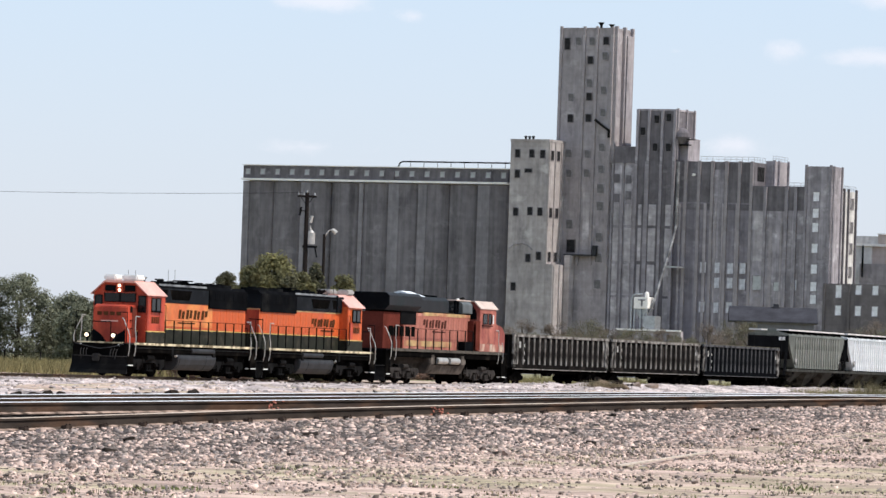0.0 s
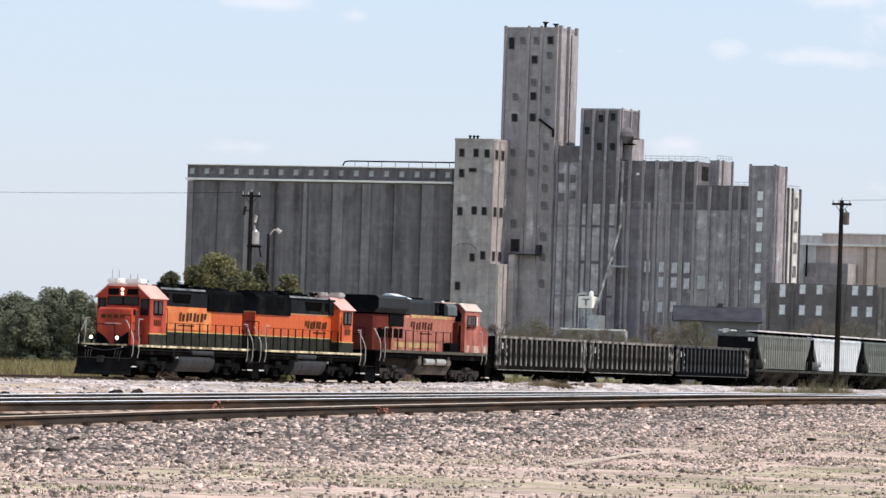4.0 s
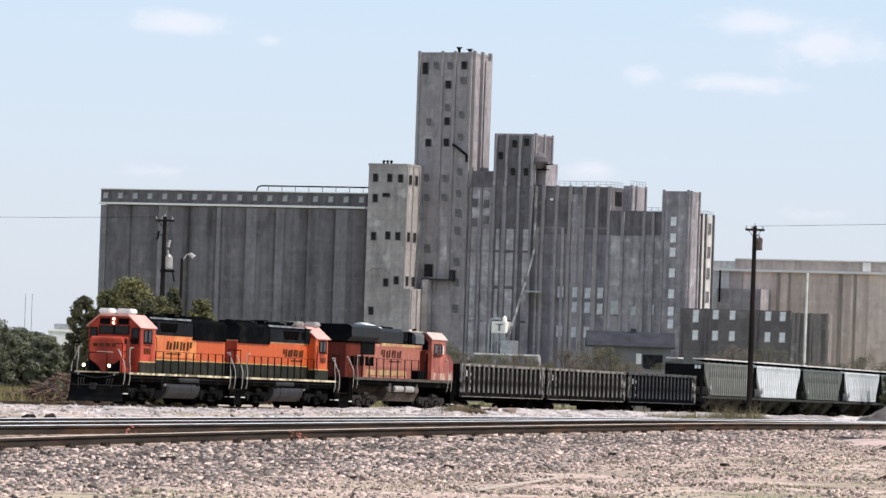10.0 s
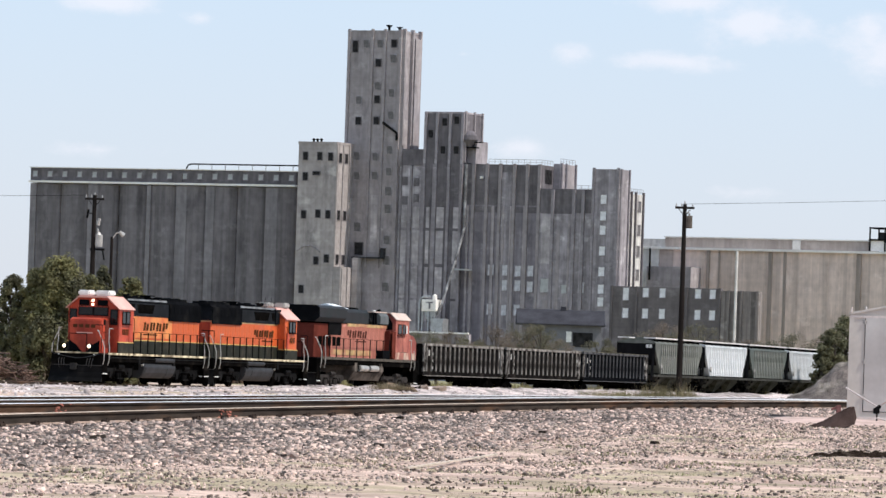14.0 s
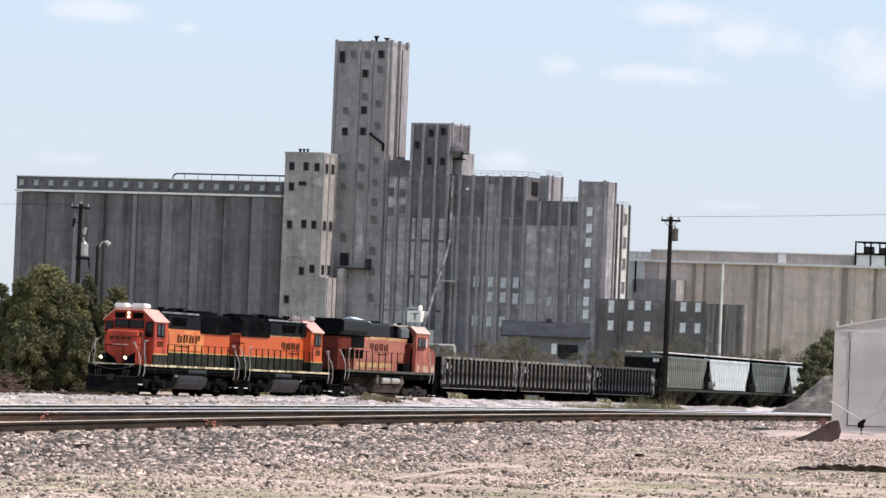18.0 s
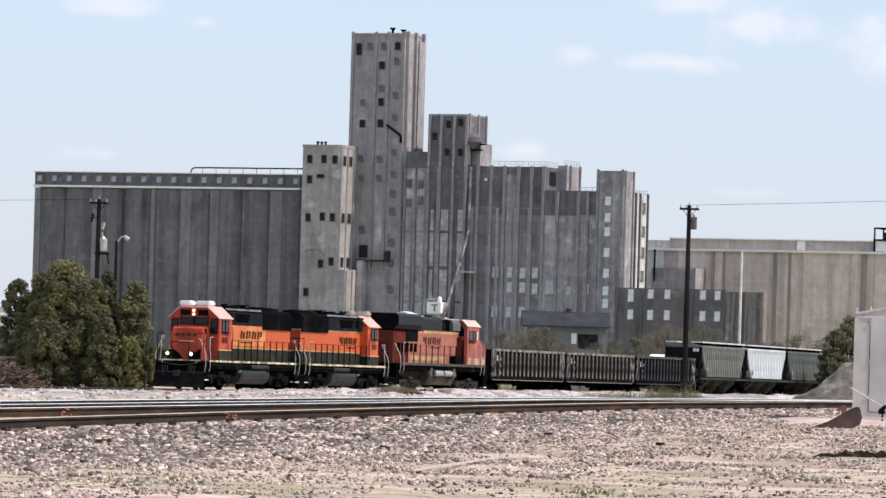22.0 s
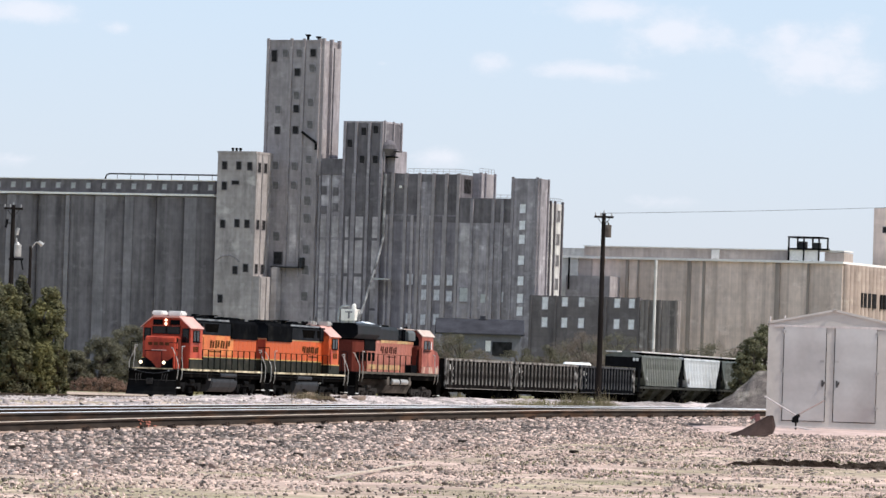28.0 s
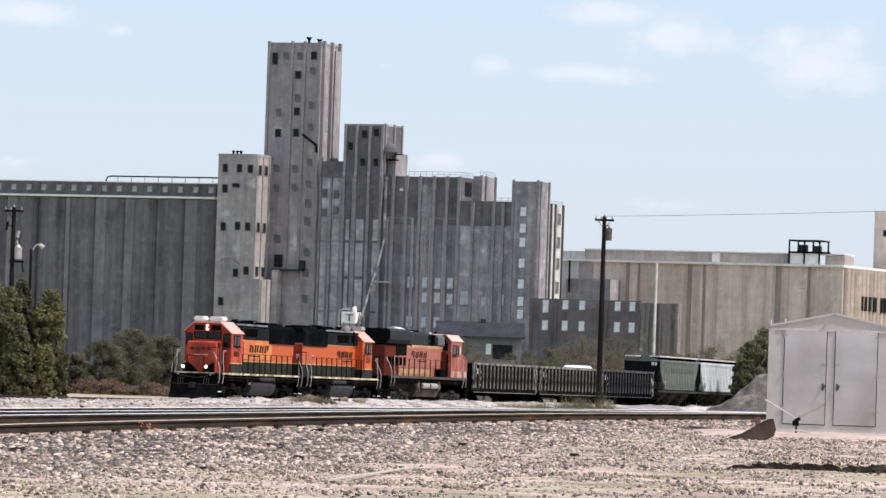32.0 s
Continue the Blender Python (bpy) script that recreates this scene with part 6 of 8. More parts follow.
def build_hopper(body, label, dark_end, ribs):
    """Covered hopper, 17 m body, ribbed bulging sides, sloped ends and three outlet bays."""
    g = thing("covered_hopper_car", Matrix(), label, "freight car", "covered hopper cars of the train")
    h = 8.35
    prof = [(-h, 3.95), (h, 3.95), (h, 3.58), (h - 0.75, 2.8), (h - 1.9, 1.7), (-h + 1.9, 1.7), (-h + 0.75, 2.8), (-h, 3.58)]
    part("body", Shape().prism(prof, -1.46, 1.46, "x"), body, g, bevel=0.03)
    part("roof", Shape().prism([(-1.5, 3.92), (1.5, 3.92), (1.42, 4.07), (0.55, 4.27), (-0.55, 4.27), (-1.42, 4.07)], -h - 0.08, h + 0.08), body, g, "shallow ridged roof", bevel=0.02)
    each_part("running_board", Shape().box(0.55, 1.45, -h, h, 4.30, 4.40).box(-1.45, -0.55, -h, h, 4.30, 4.40), PALE_STEEL, g, "bright galvanised roof walkway")
    for k in range(8):
        part("hatch", Shape().box(-0.35, 0.35, -h + 0.9 + 2.0 * k, -h + 2.4 + 2.0 * k, 4.27, 4.41), body, g, bevel=0.03)
    rib = Shape().box(-0.05, 0.07, -0.06, 0.06, 1.7, 3.9).mesh("side_rib", ribs)
    n = 19
    for s in (-1, 1):
        for k in range(n):
            y = -h + 1.95 + (2 * h - 3.9) * k / (n - 1)
            ob = new("side_rib", rib)
            ob.parent = g
            ob.location = (s * 1.46 + (0 if s > 0 else -0.02), y, 0)
        part("side_sill", Shape().box(min(s * 1.36, s * 1.53), max(s * 1.36, s * 1.53), -h - 0.6, h + 0.6, 1.46, 1.64), CHUTE, g, bevel=0.015)
        part("marking", Shape().box(s * 1.54 - 0.008, s * 1.54 + 0.008, -h + 1.6, -h + 2.2, 2.0, 2.4), CHALK, g, "small pale stencil patch")
    for k, y in enumerate((-5.0, 0.0, 5.0)):
        # the shade on the bays below the car is in their dark colour
        part("outlet_bay", chute(y), CHUTE, g)
        part("outlet_gate", Shape().box(-0.5, 0.5, y - 0.55, y + 0.55, 0.33, 0.46), GRIME, g)
    for e in (-1, 1):
        part("end_slope", Shape().prism([(e * (h - 0.1), 3.45), (e * (h + 0.02), 3.45), (e * (h - 2.4), 1.3), (e * (h - 2.5), 1.3)], -1.3, 1.3, "x"), dark_end, g)
        part("end_platform", Shape().box(-1.45, 1.45, min(e * (h - 0.6), e * (h + 0.65)), max(e * (h - 0.6), e * (h + 0.65)), 1.05, 1.2), GRIME, g)
        part("end_panel", Shape().box(-1.44, 1.44, min(e * h, e * (h + 0.06)), max(e * h, e * (h + 0.06)), 2.8, 4.06), dark_end, g, "dark car end, shade put into its colour")
        part("brake_wheel", Shape().tube((0.6, e * (h + 0.3), 2.4), (0.6, e * (h + 0.36), 2.4), 0.28, n=14).line([(0.6, e * (h + 0.3), 2.4), (0.6, e * (h + 0.3), 1.2)], 0.03), GRIME, g)
        for s in (-1, 1):
            each_part("ladder", Shape().line([(s * 1.42, e * (h + 0.5), 1.2), (s * 1.42, e * (h + 0.15), 4.0)], 0.03).line([(s * 1.0, e * (h + 0.5), 1.2), (s * 1.0, e * (h + 0.15), 4.0)], 0.03), dark_end, g)
            part("end_post", Shape().prism([(e * (h + 0.5), 1.2), (e * (h + 0.62), 1.2), (e * (h + 0.05), 3.2), (e * (h - 0.1), 3.2)], s * 1.3 - 0.06, s * 1.3 + 0.06, "x"), dark_end, g)
        coupler(g, e * (h + 0.75))
    for k in range(9):
        part("board_bracket", Shape().box(0.5, 1.42, -h + 0.9 + 1.85 * k, -h + 0.97 + 1.85 * k, 4.05, 4.31), dark_end, g)
    part("placard", Shape().box(0.75, 1.2, -h - 0.075, -h - 0.06, 3.62, 3.87), WHITE, g, "white placard on the car end")
    part("centre_sill", Shape().box(-0.3, 0.3, -h - 0.6, h + 0.6, 0.7, 1.05), GRIME, g)
    car_trucks(g, (-h + 1.2, h - 1.2), GRIME)
    return g


def build_train():
    CARS.append((build_switcher(True), 9.0, False))
    CARS.append((build_switcher(False), 27.95, True))
    CARS.append((build_road_unit(), 47.15, True))
    brown = "dark weathered steel gondola car with paler side ribs"
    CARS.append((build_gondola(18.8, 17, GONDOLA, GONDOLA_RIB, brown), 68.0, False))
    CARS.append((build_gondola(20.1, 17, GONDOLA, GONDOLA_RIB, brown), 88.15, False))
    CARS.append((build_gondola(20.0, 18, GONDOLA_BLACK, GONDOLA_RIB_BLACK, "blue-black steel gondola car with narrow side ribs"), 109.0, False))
    paints = [(HOPPER_GREY, "grey-green ribbed covered hopper car with shade-darkened ends"), (HOPPER_WHITE, "chalky white ribbed covered hopper car"), (HOPPER_GREEN, "dull green ribbed covered hopper car"),
              (HOPPER_WHITE, "chalky white ribbed covered hopper car"), (HOPPER_GREY, "grey-green ribbed covered hopper car with shade-darkened ends")]
    for i, (paint, label) in enumerate(paints):
        CARS.append((build_hopper(paint, label, END_BLACK, RIB_WHITE if paint is HOPPER_WHITE else RIB_GREY), 130.05 + 17.95 * i, False))


YELLOW_PANEL = mat("golden_panel_paint", (0.62, 0.22, 0.060), 0.55, vary=0.25, size=0.8, stain=(0.56, 0.13, 0.035), stain_at=0.52, stain_size=0.8)
GREY_EDGE = mat("dirty_dull_edge_paint", (0.080, 0.070, 0.057), 0.8, vary=0.5, size=0.3, spec=0.1)
EDGE_YELLOW = mat("scuffed_pale_yellow_edge", (0.66, 0.56, 0.37), 0.6, vary=0.4, size=0.35, stain=(0.17, 0.13, 0.07), stain_at=0.52, stain_size=2.2)
FADED_YELLOW = mat("faded_yellow_paint", (0.46, 0.30, 0.13), 0.6, vary=0.3, size=0.6, stain=(0.36, 0.15, 0.08), stain_at=0.54, stain_size=0.9)
FADED_CAB = mat("faded_red_cab_paint", (0.40, 0.135, 0.100), 0.65, vary=0.32, size=0.7, stretch=(1, 1, 0.5), fine=0.2, stain=(0.23, 0.062, 0.050), stain_at=0.53, stain_size=0.9, spec=0.15)
LETTER_DARK = mat("worn_black_lettering", (0.070, 0.032, 0.016), 0.7, vary=0.3, size=0.4, spec=0.0)
HATCH = mat("bare_metal_hatch", (0.66, 0.69, 0.72), 0.5, 0.0, vary=0.2, size=0.6)
LETTER_RED = mat("worn_dark_brown_lettering", (0.075, 0.030, 0.024), 0.7, vary=0.3, size=0.4, spec=0.0)
DARK_RED = mat("dark_red_paint", (0.115, 0.030, 0.022), 0.65, vary=0.3, size=0.8, spec=0.0)
CREAM_ROOF = mat("cream_roof_paint", (0.52, 0.40, 0.34), 0.55, vary=0.2, size=0.8)
TANK_PALE = mat("pale_dusty_tank", (0.125, 0.108, 0.094), 0.75, vary=0.45, size=0.5, stain=(0.055, 0.048, 0.043), stain_at=0.54, stain_size=0.9, spec=0.0)
TRUCK_GREY = mat("dusty_truck_casting", (0.040, 0.036, 0.034), 0.85, vary=0.35, size=0.5, spec=0.0)
PATCH = mat("scuffed_pale_plate", (0.20, 0.19, 0.178), 0.7, vary=0.5, size=0.3, stain=(0.03, 0.027, 0.025), stain_at=0.5, stain_size=2.0, spec=0.0)
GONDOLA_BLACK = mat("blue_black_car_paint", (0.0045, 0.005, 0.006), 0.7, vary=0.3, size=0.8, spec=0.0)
OLIVE_RAIL = mat("olive_rail_top", (0.21, 0.195, 0.15), 0.85, vary=0.4, size=0.6, spec=0.0)
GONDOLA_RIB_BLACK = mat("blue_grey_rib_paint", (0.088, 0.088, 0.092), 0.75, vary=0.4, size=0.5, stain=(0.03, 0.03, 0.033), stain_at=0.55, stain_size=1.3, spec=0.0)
HOPPER_GREY = mat("grey_green_hopper_paint", (0.098, 0.104, 0.088), 0.6, vary=0.35, size=0.9, stain=(0.16, 0.163, 0.148), stain_at=0.58, stain_size=0.7)
HOPPER_WHITE = mat("chalky_white_hopper_paint", (0.50, 0.52, 0.535), 0.6, vary=0.2, size=0.9, stain=(0.36, 0.385, 0.40), stain_at=0.57, stain_size=0.6)
RIB_GREY = mat("chalked_grey_rib_paint", (0.235, 0.240, 0.215), 0.65, vary=0.35, size=0.6, stain=(0.12, 0.125, 0.11), stain_at=0.58, stain_size=1.1)
RIB_WHITE = mat("bright_white_rib_paint", (0.76, 0.77, 0.77), 0.6, vary=0.2, size=0.6, stain=(0.55, 0.56, 0.56), stain_at=0.6, stain_size=0.9)
HOPPER_GREEN = mat("dull_green_hopper_paint", (0.066, 0.078, 0.068), 0.6, vary=0.25, size=1.0, stain=(0.10, 0.112, 0.10), stain_at=0.59, stain_size=0.5)
CHALK = mat("worn_chalky_stencil", (0.40, 0.39, 0.37), 0.8, vary=0.4, size=0.2, stain=(0.08, 0.075, 0.07), stain_at=0.55, stain_size=3.0)
PALE_STEEL = mat("pale_galvanised_walkway", (0.60, 0.575, 0.56), 0.6, 0.1, vary=0.3, size=0.6)
CHUTE = mat("shaded_hopper_chute", (0.050, 0.050, 0.046), 0.8, vary=0.5, size=0.6, spec=0.0)
# near-black because the car ends' shadow is put into the colour
END_BLACK = mat("shaded_car_end", (0.011, 0.011, 0.012), 0.8, vary=0.3, size=0.8, spec=0.0)
build_train()

# ---- trees, brush and grass ----


def leaf_material(name, base, each=0.45, thin=0.3, other=None):
    """Leaves: part of the light goes through them; other is the colour of duller boughs."""
    m = mat(name, base, 0.65, vary=0.35, size=1.4, each=each, spec=0.15, **(dict(stain=other, stain_at=0.5, stain_size=0.55, stain_soft=0.12) if other else {}))
    n, l = m.node_tree.nodes, m.node_tree.links
    b = n["Principled BSDF"]
    tr, mx = n.new("ShaderNodeBsdfTranslucent"), n.new("ShaderNodeMixShader")
    l.new(b.inputs["Base Color"].links[0].from_socket, tr.inputs["Color"])
    mx.inputs["Fac"].default_value = thin
    l.new(b.outputs[0], mx.inputs[1])
    l.new(tr.outputs[0], mx.inputs[2])
    l.new(mx.outputs[0], n["Material Output"].inputs["Surface"])
    return m


GREEN_LEAF = leaf_material("green_foliage", (0.225, 0.208, 0.085), 0.2, 0.25, (0.145, 0.140, 0.074))
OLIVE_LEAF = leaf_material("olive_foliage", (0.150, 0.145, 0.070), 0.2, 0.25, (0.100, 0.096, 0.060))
DULL_LEAF = leaf_material("dull_grey_green_foliage", (0.150, 0.139, 0.096), 0.08, 0.4)
BROWN_LEAF = leaf_material("brown_brush", (0.192, 0.156, 0.130), 0.08, 0.42)
RED_BRUSH = leaf_material("reddish_dead_brush", (0.24, 0.150, 0.110), 0.3)
SCRUB_LEAF = leaf_material("olive_scrub_foliage", (0.150, 0.145, 0.085), 0.2)
# leaf colour paled to carry the haze of distance
FAR_LEAF = leaf_material("hazy_grey_green_foliage", (0.172, 0.178, 0.122), 0.2)
FIELD_BLADE = leaf_material("field_grass_blade", (0.21, 0.18, 0.085))
DRY_GRASS = leaf_material("dry_grass", (0.24, 0.205, 0.115))
WEED_TAN = leaf_material("tan_weed", (0.175, 0.150, 0.088))
WEED_OLIVE = leaf_material("olive_weed", (0.19, 0.175, 0.085))
GREEN_GRASS = leaf_material("green_grass", (0.13, 0.15, 0.055))
BARK = mat("rough_bark", (0.075, 0.06, 0.048), 0.9, vary=0.3, size=0.3, stretch=(1, 1, 0.2))


def leaf_cloud(rng, clumps, per, size, flat=0.75):
    """Many small four-sided leaves round clump centres: (centre, radius) pairs."""
    c = np.repeat(np.array([p for p, _ in clumps]), per, axis=0)
    rad = np.repeat(np.array([r for _, r in clumps]), per)
    n = len(c)
    d = rng.normal(size=(n, 3))
    d /= np.linalg.norm(d, axis=1)[:, None]
    d *= (rad * rng.random(n) ** 0.45)[:, None]
    d[:, 2] *= flat
    c = c + d
    # each leaf faces outwards from its clump, more or less
    face = d / rad[:, None] + 0.55 * rng.normal(size=(n, 3)) + np.array([0, 0, 0.6])
    face /= np.linalg.norm(face, axis=1)[:, None]
    a = np.cross(face, rng.normal(size=(n, 3)))
    a /= np.linalg.norm(a, axis=1)[:, None]
    b = np.cross(face, a)
    s = (size * rng.uniform(0.55, 1.35, n))[:, None]
    v = np.stack([c - a * s, c + b * s * 0.45, c + a * s, c - b * s * 0.45], axis=1).reshape(-1, 3)
    return v, np.arange(4 * n).reshape(-1, 4)


def quads(name, v, f, material):
    me = bpy.data.meshes.new(name)
    me.vertices.add(len(v))
    me.vertices.foreach_set("co", v.astype(np.float32).ravel())
    k = f.shape[1]
    me.loops.add(f.size)
    me.loops.foreach_set("vertex_index", f.astype(np.int32).ravel())
    me.polygons.add(len(f))
    me.polygons.foreach_set("loop_start", np.arange(0, f.size, k, dtype=np.int32))
    me.update(calc_edges=True)
    me.materials.append(material)
    return me


def build_tree(name, x, y, z, height, width, seed, leaf, label, clumps=60, per=95, size=0.17, low=0.12, category="tree", group="", taper=0.0, flat=0.75, clump=(0.09, 0.18)):
    """A tapered trunk with limbs, and an uneven crown of leaf clumps."""
    rng = np.random.default_rng(seed)
    t = thing(name, Matrix.Translation((x, y, z)), label, category, group)
    trunk = Shape()
    r0 = 0.028 * height + 0.04
    lean = rng.uniform(-0.05, 0.05, 2)
    top = Vector((lean[0] * height, lean[1] * height, height * 0.8))
    pts = [Vector((0, 0, 0)).lerp(top, k / 5) + Vector((*rng.uniform(-0.05, 0.05, 2) * height * 0.4 * (0 < k), 0)) for k in range(6)]
    for k in range(5):
        trunk.tube(pts[k], pts[k + 1], r0 * (1 - 0.17 * k), r0 * (1 - 0.17 * (k + 1)), n=7)
    cl = []
    for k in range(clumps):
        h = low + (1 - low) * (k + rng.random()) / clumps
        spread = width / 2 * math.sqrt(max(0.05, 1 - (max(0, h - 0.42) / 0.60) ** 2)) * (0.80 + 0.2 * min(1, h / 0.25))
        spread *= 1 + 0.15 * taper - taper * h
        a, q = rng.uniform(0, 2 * math.pi), math.sqrt(rng.uniform(0.10, 1.0))
        cl.append(((spread * q * math.cos(a), 0.8 * spread * q * math.sin(a), h * height * 0.95), rng.uniform(*clump) * width))
    for k in range(0, clumps, max(1, clumps // 16)):
        e = Vector(cl[k][0])
        s = top * min(0.95, max(0.15, e.z / height * 0.75))
        mid = s.lerp(e, 0.5) + Vector((0, 0, 0.05 * height))
        trunk.tube(s, mid, r0 * 0.35, r0 * 0.22, n=5).tube(mid, e, r0 * 0.22, r0 * 0.07, n=5)
    part("trunk", trunk, BARK, t)
    v, f = leaf_cloud(rng, cl, per, size, flat)
    v[:, 2] = np.maximum(v[:, 2], 0.02)
    part("crown", quads("crown", v, f, leaf), leaf, t)
    return t


def build_trees():
    lab = "dense green cedar-like tree beside the siding"
    # low front trees take the darker olive leaf: shade at the feet as colour
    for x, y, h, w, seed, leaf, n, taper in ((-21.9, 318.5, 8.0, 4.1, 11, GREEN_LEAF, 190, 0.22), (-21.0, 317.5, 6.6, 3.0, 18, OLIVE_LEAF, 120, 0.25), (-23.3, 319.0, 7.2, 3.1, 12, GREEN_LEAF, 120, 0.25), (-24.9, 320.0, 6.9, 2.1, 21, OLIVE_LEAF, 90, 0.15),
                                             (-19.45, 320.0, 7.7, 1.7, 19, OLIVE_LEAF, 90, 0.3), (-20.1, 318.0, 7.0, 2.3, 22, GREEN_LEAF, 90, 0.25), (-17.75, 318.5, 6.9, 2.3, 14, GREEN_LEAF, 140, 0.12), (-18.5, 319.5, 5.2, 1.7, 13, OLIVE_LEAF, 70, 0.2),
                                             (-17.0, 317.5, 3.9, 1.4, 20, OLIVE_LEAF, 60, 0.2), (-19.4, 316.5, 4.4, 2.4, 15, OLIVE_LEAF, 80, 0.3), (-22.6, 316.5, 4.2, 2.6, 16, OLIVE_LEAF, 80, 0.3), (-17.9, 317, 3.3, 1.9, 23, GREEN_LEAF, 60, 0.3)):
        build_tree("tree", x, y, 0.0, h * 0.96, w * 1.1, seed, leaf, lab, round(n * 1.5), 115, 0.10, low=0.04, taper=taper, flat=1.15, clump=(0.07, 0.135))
    bush = "dull grey-green round bush behind the siding"
    for k, (x, h, w, d) in enumerate(((-19.0, 4.4, 3.6, 418), (-16.9, 5.4, 4.4, 422), (-14.6, 5.0, 3.8, 426), (-20.9, 3.2, 2.6, 416))):
        build_tree("bush", x, d, 0.0, h, w, 30 + k, DULL_LEAF, bush, 80, 260, 0.075, low=0.02, category="bush", group="bushes behind the siding")
    rng = np.random.default_rng(77)
    for k in range(11):
        build_tree("bush", -20.6 + 0.68 * k + rng.uniform(-0.2, 0.2), 411 + rng.uniform(-2, 3), 0.0, rng.uniform(0.7, 1.25), rng.uniform(1.3, 2.0), 130 + k, RED_BRUSH, "low reddish brown dead brush under the bushes", 24, 60, 0.06, low=0.05, category="brush", group="dead brush behind the siding")
    far = "broad dull green tree at the edge of the field"
    for k, (x, h, w) in enumerate(((-60.5, 7.2, 6.5), (-55.5, 7.4, 7.0), (-51.0, 6.0, 5.6), (-49.2, 5.2, 5.0), (-47.2, 6.6, 4.6), (-46.0, 5.2, 4.4), (-44.4, 6.4, 4.8), (-42.6, 5.4, 4.0), (-41.4, 5.2, 3.4), (-39.6, 4.9, 3.4), (-38.0, 4.2, 3.2))):
        build_tree("tree", x, 470 + 4 * (k % 3), 0.0, h * 1.1, w, 50 + k, FAR_LEAF, far, 130, 170, 0.13, low=0.0, group="trees at the field")
    for k, (x, y, h, w) in enumerate(((35.8, 450, 7.6, 3.4), (39.4, 455, 6.6, 5.0), (34.3, 447, 6.4, 2.9), (33.5, 446, 5.0, 1.9))):
        build_tree("tree", x, y, 0.0, h, w, 70 + k, SCRUB_LEAF, "small olive green tree beyond the rubble mound", 80, 140, 0.11, low=0.05)
    rng = np.random.default_rng(90)
    for k in range(56):
        x = -12 + k * 1.15 + rng.uniform(-0.8, 0.8)
        h = rng.uniform(4.5, 6.9) * (0.84 if 13.5 < x < 21 else 1.15 if 9 < x < 30 else 1.02)
        y = 530 + rng.uniform(0, 110)
        build_tree("bush", x * y / 560, y, 0.0, h * y / 560, h * rng.uniform(0.7, 1.0), 100 + k, (BROWN_LEAF, DULL_LEAF, BROWN_LEAF, BROWN_LEAF, DULL_LEAF)[k % 5], "thin brownish scrub bush before the elevator", 26, 230, 0.075, low=0.38, category="bush", group="scrub before the elevator")


build_trees()


def blades(name, spots, material, label, rng, count, spread, height, width=0.02):
    """Tufts of grass: narrow upright blades round each spot."""
    spots = np.array(spots)
    n = len(spots) * count
    base = np.repeat(spots, count, axis=0)
    base[:, 0] += rng.normal(0, spread, n)
    base[:, 1] += rng.normal(0, spread, n)
    h = height * rng.uniform(0.35, 1.15, n) * np.repeat(rng.uniform(0.45, 1.25, len(spots)), count)
    a = rng.uniform(0, math.pi, n)
    lean = rng.normal(0, 0.28, (n, 2)) * h[:, None]
    dx, dy = np.cos(a) * width, np.sin(a) * width
    p0 = base + np.stack([-dx, -dy, 0 * dx], 1)
    p1 = base + np.stack([dx, dy, 0 * dx], 1)
    tip = base + np.stack([lean[:, 0], lean[:, 1], h], 1)
    v = np.stack([p0, p1, tip], 1).reshape(-1, 3)
    return tagged(new(name, quads(name, v, np.arange(3 * n).reshape(-1, 3), material)), label, "grass", kind="stuff")


